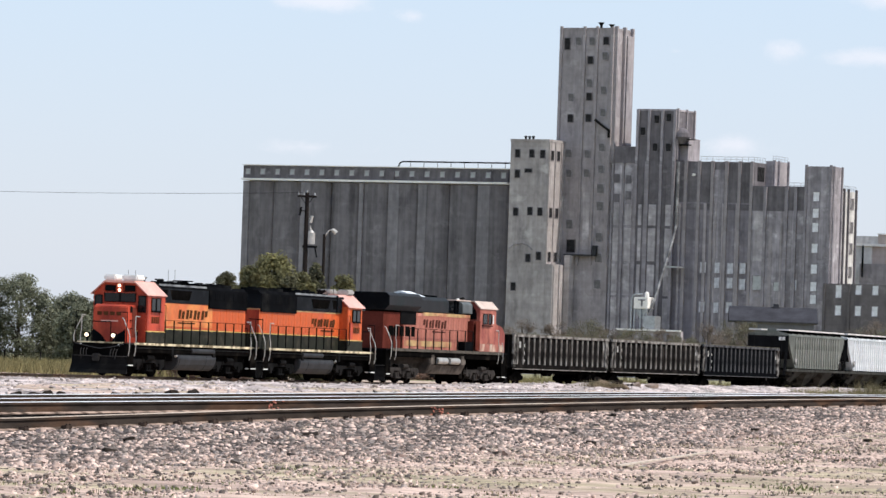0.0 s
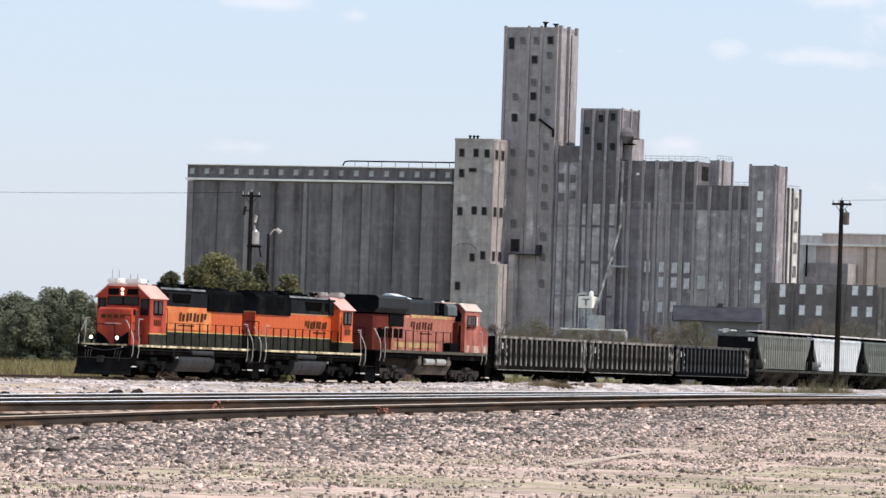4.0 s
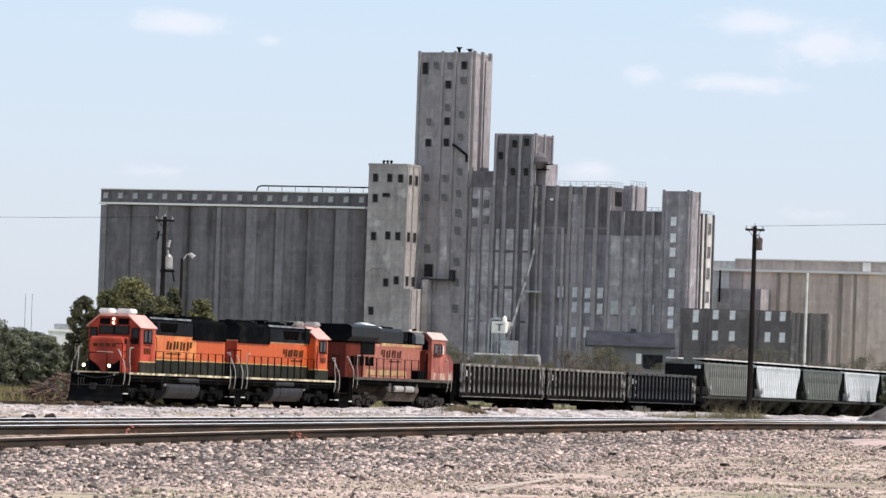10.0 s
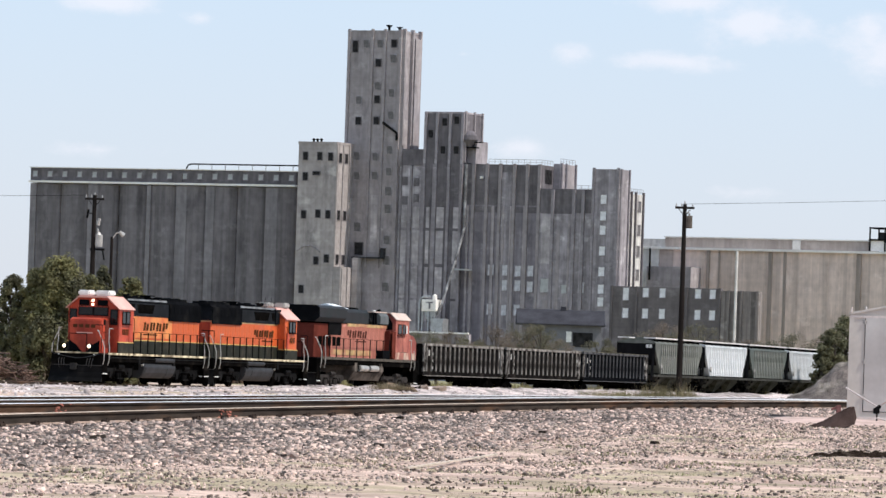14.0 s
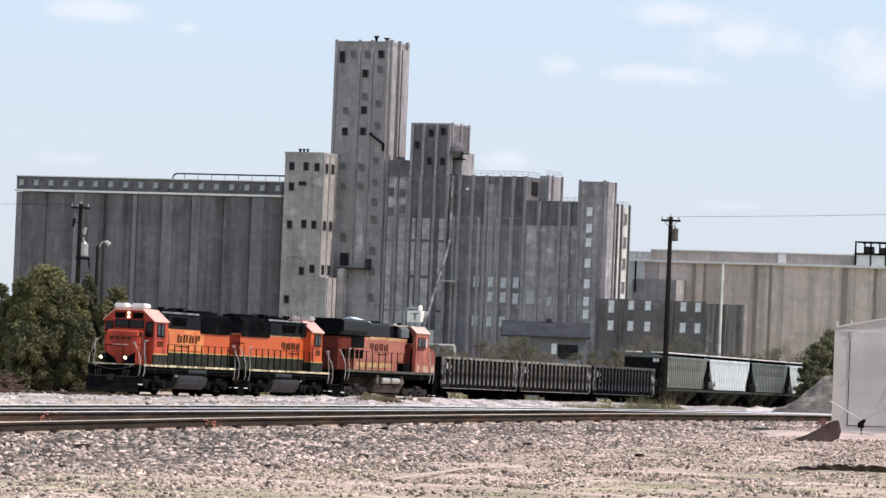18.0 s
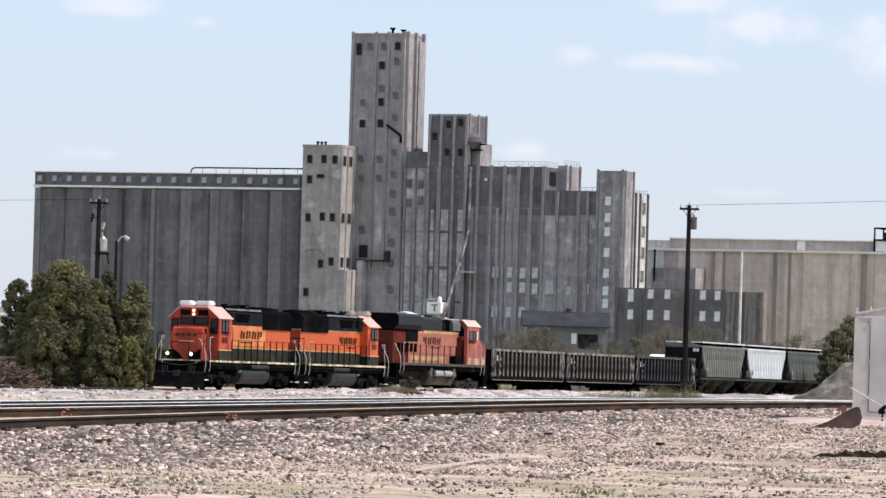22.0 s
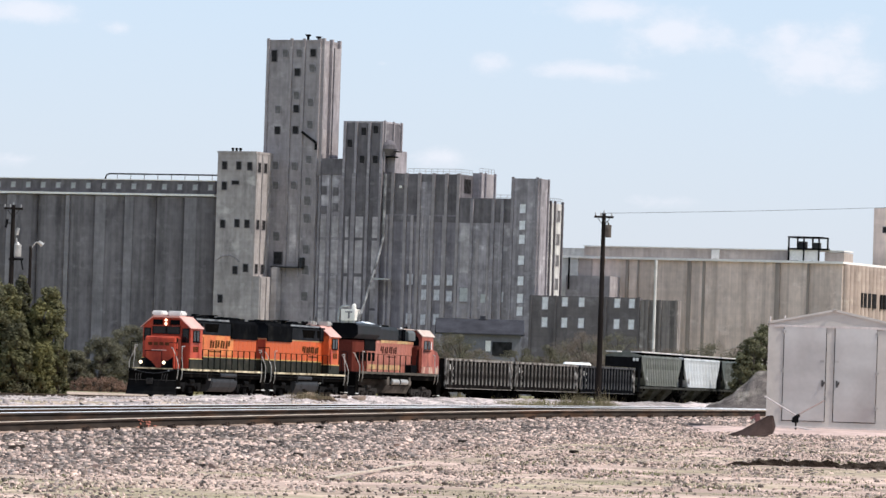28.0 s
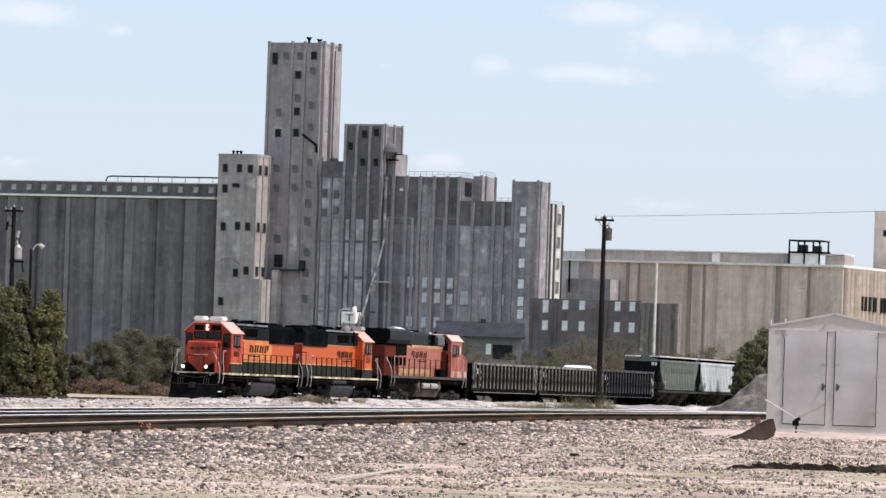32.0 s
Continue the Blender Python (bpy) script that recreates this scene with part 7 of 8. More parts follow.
def build_grass():
    rng = np.random.default_rng(7)
    spots = []
    tall, low = (12.7, 13.2, 13.7, 14.1, 14.5, 14.85), (9.3, 10.0, 10.7, 11.3, 11.9, 12.5, 13.2, 15.1)
    for k in range(78):
        x = (tall[k % 6] if k < 30 else low[k % 8]) + rng.normal(0, 0.24)
        spots.append((x, 296 + rng.uniform(-4, 6), ground_z(x, 300) - 0.02))
    blades("tall_grass", spots[:18], WEED_TAN, "tall dry grass round the pole foot", rng, 70, 0.2, 1.15, 0.018)
    blades("tall_grass", spots[18:46], WEED_OLIVE, "tall olive weeds by the siding", rng, 60, 0.22, 0.74, 0.018)
    blades("tall_grass", spots[46:], DRY_GRASS, "low yellow dry grass by the siding", rng, 80, 0.26, 0.62, 0.018)
    spots = []
    for k in range(200):
        q, lat = rng.uniform(-60, 210), rng.choice([-1, 1]) * rng.uniform(2.6, 7)
        p, h = on_track(q, lat)
        spots.append((p.x, p.y, 0.02))
    blades("grass", spots, DRY_GRASS, "sparse dry grass beside the siding", rng, 14, 0.25, 0.2)
    spots = []
    for k in range(900):
        x, y = rng.uniform(-6, 13), rng.uniform(44, 118)
        if abs(x) > y * 0.12 + 1 or (x - near_place(0, y)[0]) < 7:
            continue
        spots.append((x, y, ground_z(x, y) - 0.01))
    blades("grass", spots[: len(spots) // 2], DRY_GRASS, "short dry grass on the dusty ground", rng, 26, 0.16, 0.055, 0.007)
    blades("grass", spots[len(spots) // 2:], GREEN_GRASS, "short green grass on the dusty ground", rng, 44, 0.22, 0.05, 0.010)
    # dry field beyond the siding
    v, f = [], []
    xs = [-3000, -1200, -500, -200, -120] + [-100 + 5 * i for i in range(40)] + [110, 200, 500, 1200, 3000]
    ys = [396, 402, 406, 410, 432, 450, 465, 480, 500, 530, 570, 620, 700, 800, 950, 1100, 1300, 1700, 2400, 4500]
    for y in ys:
        for x in xs:
            v.append((x, y, 0.05 + (0.0 if y > 400 else -0.06)))
    n = len(xs)
    for j in range(len(ys) - 1):
        for i in range(n - 1):
            f.append((j * n + i, j * n + i + 1, (j + 1) * n + i + 1, (j + 1) * n + i))
    me = bpy.data.meshes.new("field")
    me.from_pydata(v, [], f)
    me.materials.append(mat("dry_field", (0.27, 0.235, 0.125), 0.95, vary=0.25, size=6, fine=0.3, stain=(0.16, 0.165, 0.08), stain_at=0.55, stain_size=0.06))
    tagged(new("field", me), "flat field of dry yellow-green grass", "field", kind="structure")
    spots = [(rng.uniform(-75, 40), rng.uniform(430, 520), 0.04) for k in range(1100)] + [(rng.uniform(-48, -26), rng.uniform(292, 430), 0.04) for k in range(1100)]
    blades("field_grass", spots, FIELD_BLADE, "dry yellow field grass", rng, 26, 0.8, 0.72, 0.035)


build_grass()


# ---- stones ----
def stone_shapes(rng):
    """A few sharp-edged broken stones as vertices and triangles."""
    out = []
    f = [(4, 5, 6), (4, 6, 7), (0, 1, 5), (0, 5, 4), (1, 2, 6), (1, 6, 5), (2, 3, 7), (2, 7, 6), (3, 0, 4), (3, 4, 7)]
    for k in range(10):
        v = np.array([(-1, -1, -1), (1, -1, -1), (1, 1, -1), (-1, 1, -1), (-1, -1, 1), (1, -1, 1), (1, 1, 1), (-1, 1, 1)], float) * 0.72
        v *= rng.uniform(0.45, 1.35, (8, 1))
        v += rng.uniform(-0.28, 0.28, (8, 3))
        out.append((v, np.array(f)))
    return out


def scatter(name, places, sizes, material, label, rng):
    """Stones at places, joined into one mesh."""
    shapes = stone_shapes(rng)
    vs, fs, base = [], [], 0
    which = rng.integers(0, len(shapes), len(places))
    for k, (sv, sf) in enumerate(shapes):
        sel = np.nonzero(which == k)[0]
        if not len(sel):
            continue
        p, s = places[sel], sizes[sel]
        a = rng.uniform(0, 2 * math.pi, len(sel))
        sc = np.stack([s * rng.uniform(0.7, 1.35, len(sel)), s * rng.uniform(0.7, 1.35, len(sel)), s * rng.uniform(0.5, 0.95, len(sel))], 1)
        q = sv[None] * sc[:, None, :]
        tilt = rng.uniform(-0.6, 0.6, len(sel))
        y2 = q[:, :, 1] * np.cos(tilt)[:, None] - q[:, :, 2] * np.sin(tilt)[:, None]
        z2 = q[:, :, 1] * np.sin(tilt)[:, None] + q[:, :, 2] * np.cos(tilt)[:, None]
        x3 = q[:, :, 0] * np.cos(a)[:, None] - y2 * np.sin(a)[:, None]
        y3 = q[:, :, 0] * np.sin(a)[:, None] + y2 * np.cos(a)[:, None]
        v = np.stack([x3, y3, z2], 2) + p[:, None, :]
        n = len(sv)
        vs.append(v.reshape(-1, 3))
        fs.append((sf[None] + (np.arange(len(sel)) * n)[:, None, None] + base).reshape(-1, 3))
        base += n * len(sel)
    return tagged(new(name, quads(name, np.concatenate(vs), np.concatenate(fs), material)), label, "gravel", kind="stuff")


STONE = mat("pinkish_ballast_stone", (0.450, 0.334, 0.284), 0.9, vary=0.15, size=2.5, each=0.75, fine=0.2)
STONE_GREY = mat("grey_ballast_stone", (0.208, 0.170, 0.150), 0.9, vary=0.15, size=2.5, each=0.8, fine=0.1)
STONE_DARK = mat("dark_pebble", (0.105, 0.083, 0.072), 0.9, vary=0.2, size=2, each=0.5, spec=0.15)
STONE_PALE = mat("pale_siding_gravel", (0.46, 0.39, 0.365), 0.95, vary=0.12, size=2, each=0.5, fine=0.1)


def build_stones():
    rng = np.random.default_rng(5)

    def lay(n, d0, d1, s0, s1, power, r0, r1, sink, edged=False, drifts=0.0):
        d = d0 + (d1 - d0) * rng.random(n) ** power
        s = rng.uniform(s0, s1, n)
        x = -4.9 + math.tan(NEAR_TURN) * (s - 88) + d * math.cos(NEAR_TURN)
        y = s - d * math.sin(NEAR_TURN)
        size = r0 * (r1 / r0) ** (rng.random(n) ** 1.8)
        keep = (np.abs(x) < y * 0.135 + 2) & (y > 40) & (y < 190) & ~((x > 7.6) & (y > 110.5) & (y < 117))
        if edged:
            keep &= d < np.interp(s, [p for p, _ in BALLAST_EDGE], [w for _, w in BALLAST_EDGE]) + 0.5 * np.sin(s * 0.9) + 0.4 * np.sin(s * 2.3 + 1) + rng.normal(0, 0.35, n)
        x, y, size = x[keep], y[keep], size[keep]
        if drifts:
            thick = np.array([noise.noise(Vector((a * 0.55, b * 0.22, 3))) + 0.6 * noise.noise(Vector((a * 1.7, b * 0.6, 8))) for a, b in zip(x, y)])
            keep = thick > rng.normal(0.0, 0.16, len(x)) + 0.12 - drifts
            x, y, size = x[keep], y[keep], size[keep]
        z = np.array([ground_z(a, b) for a, b in zip(x, y)]) + size * sink
        return np.stack([x, y, z], 1), size

    p, s = lay(88000, 0.22, 8.6, 50, 140, 1.0, 0.015, 0.048, 0.30, True)
    half = len(p) // 2
    scatter("ballast", p[:half], s[:half], STONE, "pinkish tan crushed stone ballast", rng)
    scatter("ballast", p[half:], s[half:], STONE_GREY, "grey crushed stone ballast", rng)
    p, s = lay(16000, 3.8, 12.5, 46, 130, 1.1, 0.012, 0.032, 0.25)
    half = len(p) * 2 // 3
    scatter("gravel", p[:half], s[:half], STONE, "pinkish broken stone strewn over the dust", rng)
    scatter("gravel", p[half:], s[half:], STONE_GREY, "grey broken stone strewn over the dust", rng)
    p, s = lay(10000, 0.2, 34, 46, 130, 1.0, 0.012, 0.034, 0.35)
    scatter("gravel", p, s, STONE_DARK, "dark loose pebbles on dusty ground", rng)
    p, s = lay(62000, 5, 34, 46, 125, 1.2, 0.011, 0.036, 0.12, drifts=0.12)
    q, r = lay(34000, 4, 27, 74, 122, 1.0, 0.012, 0.036, 0.15, drifts=0.30)
    p, s = np.concatenate([p, q]), np.concatenate([s, r])
    mixed = rng.permutation(len(p))
    p, s = p[mixed], s[mixed]
    half = len(p) * 3 // 5
    scatter("gravel", p[:half], s[:half], STONE, "loose pinkish gravel drifts on dusty ground", rng)
    scatter("gravel", p[half:], s[half:], STONE_GREY, "loose grey gravel drifts on dusty ground", rng)
    p, s = lay(9000, -9.5, -0.1, 62, 190, 1.0, 0.03, 0.07, -0.35)
    scatter("ballast", p, s, STONE_GREY, "grey ballast between the tracks", rng)
    p, s = lay(14000, -62, -7.0, 66, 210, 1.2, 0.02, 0.07, 0.1)
    scatter("gravel", p, s, STONE_PALE, "pale lumpy gravel behind the tracks", rng)
    p, s = lay(9000, -46, -7.2, 60, 100, 1.4, 0.03, 0.09, 0.12)
    scatter("gravel", p, s, STONE_GREY, "grey broken rubble behind the tracks", rng)
    n = 9000
    q, lat = rng.uniform(-75, 230, n), rng.normal(2.5, 3.2, n)
    pts = []
    for a, b in zip(q, lat):
        pp, h = on_track(a, b)
        pts.append((pp.x, pp.y, 0.05))
    scatter("gravel", np.array(pts), rng.uniform(0.02, 0.055, n), STONE_PALE, "pale gravel along the siding", rng)


build_stones()


def build_single_stones():
    """The stones one could pick up: each its own piece on the ballast bed."""
    rng = np.random.default_rng(31)
    bed = bpy.data.objects["ballast_bed"]
    shapes = []
    for v, f in stone_shapes(rng):
        for m in (STONE, STONE_GREY):
            me = bpy.data.meshes.new("stone")
            me.from_pydata([tuple(p) for p in v], [], [tuple(int(i) for i in t) for t in f])
            me.materials.append(m)
            shapes.append(me)
    for k in range(280):
        s, d = rng.uniform(56, 92), rng.uniform(0.5, 7.5)
        x = -4.9 + math.tan(NEAR_TURN) * (s - 88) + d * math.cos(NEAR_TURN)
        y = s - d * math.sin(NEAR_TURN)
        size = rng.uniform(0.035, 0.062)
        ob = new("stone", shapes[k % len(shapes)])
        ob.parent = bed
        ob.matrix_basis = pose(x, y, ground_z(x, y) + 0.5 * size, rng.uniform(-25, 25), rng.uniform(-25, 25), rng.uniform(0, 360)) @ Matrix.Diagonal((size * 1.2, size, size * 0.8, 1))


build_single_stones()


def bank_top(q):
    return rise([(-400, 0.05), (-20, 0.06), (0, 0.07), (25, 0.12), (45, 0.33), (70, 0.56), (110, 0.58), (160, 0.62), (400, 0.62)], q)


def build_bank():
    """A long low bank of pale gravel on the near side of the siding."""
    rng = np.random.default_rng(21)
    v, f, tops = [], [], []
    qs = [-60 + 0.9 * i for i in range(300)]
    n = 9
    for q in qs:
        for k in range(n):
            lat = 2.3 + 0.75 * k
            z = (bank_top(q) - 0.05) * math.sin(math.pi * k / (n - 1)) ** 0.8 + 0.02
            z += (0.20 if q > 40 else 0.07) * math.sin(math.pi * k / (n - 1)) * noise.noise(Vector((q * 0.55, lat * 0.8, 4))) + (0.12 if q > 40 else 0.05) * math.sin(math.pi * k / (n - 1)) * noise.noise(Vector((q * 2.1, lat * 2, 8)))
            p, h = on_track(q, lat, z)
            v.append(tuple(p))
            tops.append(tuple(p))
    for j in range(len(qs) - 1):
        for k in range(n - 1):
            a = j * n + k
            f.append((a, a + 1, a + n + 1, a + n))
    me = bpy.data.meshes.new("gravel_bank")
    me.from_pydata(v, [], f)
    me.materials.append(mat("pale_bank_gravel", (0.56, 0.475, 0.45), 0.95, vary=0.35, size=0.6, fine=0.4, bump=0.05, stain=(0.23, 0.20, 0.188), stain_at=0.52, stain_size=0.45))
    tagged(new("gravel_bank", me), "long low bank of pale gravel before the siding", "gravel", kind="structure")
    pick = np.array(tops)[rng.integers(0, len(tops), 12000)]
    pick = pick + rng.normal(0, 0.3, pick.shape) * np.array([1, 1, 0.03])
    scatter("gravel", pick, rng.uniform(0.015, 0.05, len(pick)), STONE_PALE, "pale lumps on the gravel bank", rng)
    low = [p for p in tops if noise.noise(Vector((p[0] * 0.16, p[1] * 0.05, 6))) + 0.25 * (p[0] < -12) > 0.12]
    pick = np.array(low)[rng.integers(0, len(low), 1500)]
    pick = pick + rng.normal(0, 0.4, pick.shape) * np.array([1, 1, 0.05])
    scatter("gravel", pick, rng.uniform(0.03, 0.09, len(pick)), STONE_GREY, "grey broken lumps on the gravel bank", rng)


build_bank()


def build_drifts():
    """Uneven low drifts of pale gravel between the tracks and the siding."""
    v, f = [], []
    ss, n = [72 + 0.8 * i for i in range(200)], 60
    for s in ss:
        for k in range(n + 1):
            d = -8.6 - 36 * k / n
            x = -4.9 + math.tan(NEAR_TURN) * (s - 88) + d * math.cos(NEAR_TURN)
            y = s - d * math.sin(NEAR_TURN)
            lump = noise.noise(Vector((x * 0.45, y * 0.16, 2))) + 0.7 * noise.noise(Vector((x * 1.3, y * 0.5, 6))) + 0.4 * noise.noise(Vector((x * 3.1, y * 1.4, 9)))
            v.append((x, y, ground_z(x, y) - 0.05 + 0.12 * max(0.0, lump + 0.3) * smooth01(k / 4) * smooth01((n - k) / 6)))
    for j in range(len(ss) - 1):
        for k in range(n):
            a = j * (n + 1) + k
            f.append((a, a + n + 1, a + n + 2, a + 1))
    me = bpy.data.meshes.new("gravel_drifts")
    me.from_pydata(v, [], f)
    me.materials.append(mat("mottled_drift_gravel", (0.48, 0.400, 0.375), 0.95, vary=0.45, size=0.9, fine=0.5, bump=0.05, stain=(0.20, 0.172, 0.160), stain_at=0.54, stain_size=0.8))
    tagged(new("gravel_drifts", me), "uneven pale pinkish gravel drifts behind the tracks", "gravel", kind="structure")
    rng = np.random.default_rng(61)
    pts = np.array(v)
    for count, material, label in ((11000, STONE_PALE, "pale pinkish stones on the gravel drifts"), (5000, STONE_GREY, "grey stones on the gravel drifts")):
        pick = pts[rng.integers(0, len(pts), count)] + rng.normal(0, 0.3, (count, 3)) * np.array([1, 1, 0.02])
        scatter("gravel", pick, 0.02 * 3.2 ** rng.random(count), material, label, rng)


build_drifts()


# ---- things on the site ----
def build_shed():
    sd = thing("storage_shed", pose(9.13, 114, 0.60, 0, 0, -4.9), "white metal storage shed with two closed doors", "shed")
    wide, deep, eave, ridge = 2.80, 2.3, 2.30, 2.60
    part("front_wall", Shape().prism([(0, 0), (wide, 0), (wide, eave), (wide / 2, ridge - 0.04), (0, eave)], 0.0, 0.06), SHED, sd, "white dusty front panel")
    part("back_wall", Shape().prism([(0, 0), (wide, 0), (wide, eave), (wide / 2, ridge - 0.04), (0, eave)], deep - 0.06, deep), SHED, sd)
    for x in (0.0, wide - 0.06):
        part("side_wall", Shape().box(x, x + 0.06, 0.06, deep - 0.06, 0, eave), SHED, sd)
    for s in (-1, 1):
        x0 = wide / 2 + s * (wide / 2 + 0.025)
        part("roof_panel", Shape().prism([(wide / 2, ridge), (x0, eave + 0.0), (x0, eave - 0.05), (wide / 2, ridge - 0.05)], -0.035, deep + 0.05), SHED, sd, "pale low-pitched roof panel")
    part("gable_trim", Shape().box(0, wide, -0.02, 0.0, eave - 0.11, eave - 0.06), SHED_TRIM, sd)
    part("base_rail", Shape().box(-0.03, wide + 0.03, -0.05, deep, -0.10, 0.07), SHED_TRIM, sd, "pinkish dusty base rail")
    # dark strip added as the shadow line below the shed front
    part("base_gap", Shape().box(0.0, wide, -0.052, -0.02, -0.10, -0.04), DARKSTEEL, sd)
    part("corner_trim", Shape().box(-0.015, 0.08, -0.018, 0.0, 0.07, eave - 0.11), SHED, sd)
    part("ridge_cap", Shape().box(wide / 2 - 0.03, wide / 2 + 0.03, -0.1, deep + 0.1, ridge - 0.02, ridge + 0.012), SHED, sd)
    part("roof_bolt", Shape().tube((0.02, -0.04, eave), (0.02, -0.04, eave + 0.11), 0.02), SHED_TRIM, sd)
    part("roof_bolt", Shape().tube((0.33, 0.1, eave + 0.06), (0.33, 0.1, eave + 0.14), 0.02), SHED_TRIM, sd)
    for x0, hinge, latch in ((0.32, 0.0, 0.92 - 0.07), (1.41, 0.92, 0.07)):
        dr = part("door", Shape().box(x0 + 0.012, x0 + 0.908, -0.022, 0.0, 0.19, 2.19), SHED_DOOR, sd, "closed white door with grey smudges", bevel=0.006)
        gap = Shape()
        for q in ((x0 - 0.002, x0 + 0.010, 0.175, 2.205), (x0 + 0.910, x0 + 0.922, 0.175, 2.205), (x0, x0 + 0.92, 0.175, 0.187), (x0, x0 + 0.92, 2.193, 2.205)):
            gap.box(q[0], q[1], -0.008, -0.0005, q[2], q[3])
        each_part("door_gap", gap, DARKSTEEL, dr)
        part("handle", Shape().box(x0 + latch - 0.022, x0 + latch + 0.022, -0.045, -0.02, 0.94, 1.07).tube((x0 + latch, -0.065, 0.92), (x0 + latch + 0.05, -0.065, 1.04), 0.016), LATCH, dr, "grey latch handle")
        part("hasp", Shape().box(x0 + latch - 0.06, x0 + latch + 0.03, -0.03, -0.02, 1.45, 1.50), SHED_HINGE, dr)
        for z in (0.45, 1.2, 2.05):
            part("hinge", Shape().tube((x0 + hinge, -0.03, z), (x0 + hinge, -0.03, z + 0.10), 0.012).box(x0 + hinge - 0.045, x0 + hinge + 0.045, -0.026, -0.018, z + 0.02, z + 0.07), SHED_HINGE, dr)
    # fallen strut pair with a black coupling, leaning on the front
    st = thing("marker_strut", Matrix.Translation((9.0, 112.2, 0.56)), "pair of pale rods bolted to a black coupling before the shed", "strut")
    part("rod", Shape().tube((-0.02, 0.5, 0.72), (0.62, 0, 0.34), 0.019, 0.015), SHED_TRIM, st, "pale dusty rod")
    part("rod", Shape().tube((0.62, 0, 0.34), (1.22, 0.2, 0.68), 0.016), PINK_ROD, st, "pinkish rod")
    part("rod", Shape().tube((0.6, 0, 0.10), (1.35, -0.4, -0.03), 0.018), SHED_TRIM, st)
    part("coupling", Shape().box(0.53, 0.66, -0.06, 0.06, 0.19, 0.30).tube((0.56, 0, 0.25), (0.68, 0, 0.36), 0.055, 0.04).tube((0.61, 0, -0.04), (0.61, 0, 0.22), 0.02), DARKSTEEL, st, "black coupling block", bevel=0.02)


LATCH = mat("dull_grey_latch", (0.085, 0.080, 0.078), 0.5, 0.3)
SHED_HINGE = mat("weathered_hinge", (0.36, 0.335, 0.32), 0.6, vary=0.2, size=0.2)
SHED_TRIM = mat("dusty_shed_trim", (0.56, 0.50, 0.475), 0.6, vary=0.15, size=0.4)
SHED_DOOR = mat("smudged_white_door", (0.545, 0.524, 0.505), 0.33, 0.3, vary=0.10, size=0.8, fine=0.03, stain=(0.36, 0.325, 0.310), stain_at=0.54, stain_size=0.75, stain_soft=0.2, spec=0.5)
RED_TAB = mat("faded_red_tab", (0.20, 0.085, 0.08), 0.8, vary=0.4, size=0.1)
PINK_ROD = mat("pinkish_rod", (0.30, 0.235, 0.215), 0.7)
build_shed()


def build_plate():
    """A bent rusty plate lying tip down on the gravel."""
    z = ground_z(7.8, 106)
    pl = thing("scrap_plate", Matrix.Translation((7.93, 105.5, z)), "bent rust-brown steel scrap plate lying on gravel", "scrap metal")
    v = [(-0.28, 0, 0.0), (0.03, -0.06, 0.12), (0.32, -0.05, 0.29), (0.48, -0.02, 0.38), (0.57, 0, 0.39), (0.62, 0.0, 0.20), (0.58, -0.1, 0.08), (0.44, -0.2, 0.01), (0.1, -0.25, -0.01)]
    sh = Shape()
    n = len(v)
    v = [(1.13 * a, b, 1.13 * c) for a, b, c in v]
    sh.v = v + [(a + 0.03, b + 0.25, c + 0.0) for a, b, c in v]
    sh.f = [tuple(range(n)), tuple(range(2 * n - 1, n - 1, -1))] + [(k, (k + 1) % n, n + (k + 1) % n, n + k) for k in range(n)]
    part("plate", sh, RUST, pl, bevel=0.012)
    part("tab", Shape().box(0.30, 0.40, 0.05, 0.11, 0.28, 0.46).tube((0.20, 0.08, 0.36), (0.38, 0.08, 0.44), 0.03), RED_TAB, pl, "faded red tab", bevel=0.02)


build_plate()


def mound(name, cx, cy, length, width, height, material, label, category, seed, turn=0.0, peaks=1, cone=False):
    """A rough heap with uneven flanks."""
    nx, ny = (48, 16) if peaks == 1 else (180, 22)
    v, f = [], []
    for j in range(ny + 1):
        for i in range(nx + 1):
            a, b = i / nx * 2 - 1, j / ny * 2 - 1
            hgt = max(0.0, 1 - abs(b) ** 1.6) * max(0.0, 1 - abs(a) ** (2.2 if peaks == 1 else 6))
            if cone:
                hgt = max(0.0, 1 - math.hypot(a, b))
            hgt *= 0.85 + 0.30 * noise.noise(Vector((a * 2.2 * peaks, b * 1.5, seed))) + 0.08 * peaks * noise.noise(Vector((a * 9 * peaks, b * 5, seed)))
            if peaks > 1:
                hgt *= max(0.1, 0.9 + 0.75 * noise.noise(Vector((a * 7, b * 1.2, seed + 4))) + 0.22 * noise.noise(Vector((a * 24, b * 3, seed + 7))))
            v.append((a * length / 2, b * width / 2, height * max(0, hgt) - 0.05))
    for j in range(ny):
        for i in range(nx):
            k = j * (nx + 1) + i
            f.append((k, k + 1, k + nx + 2, k + nx + 1))
    me = bpy.data.meshes.new(name)
    me.from_pydata(v, [], f)
    me.materials.append(material)
    ob = tagged(new(name, me), label, category)
    ob.matrix_basis = pose(cx, cy, ground_z(cx, cy), 0, 0, turn)
    return ob


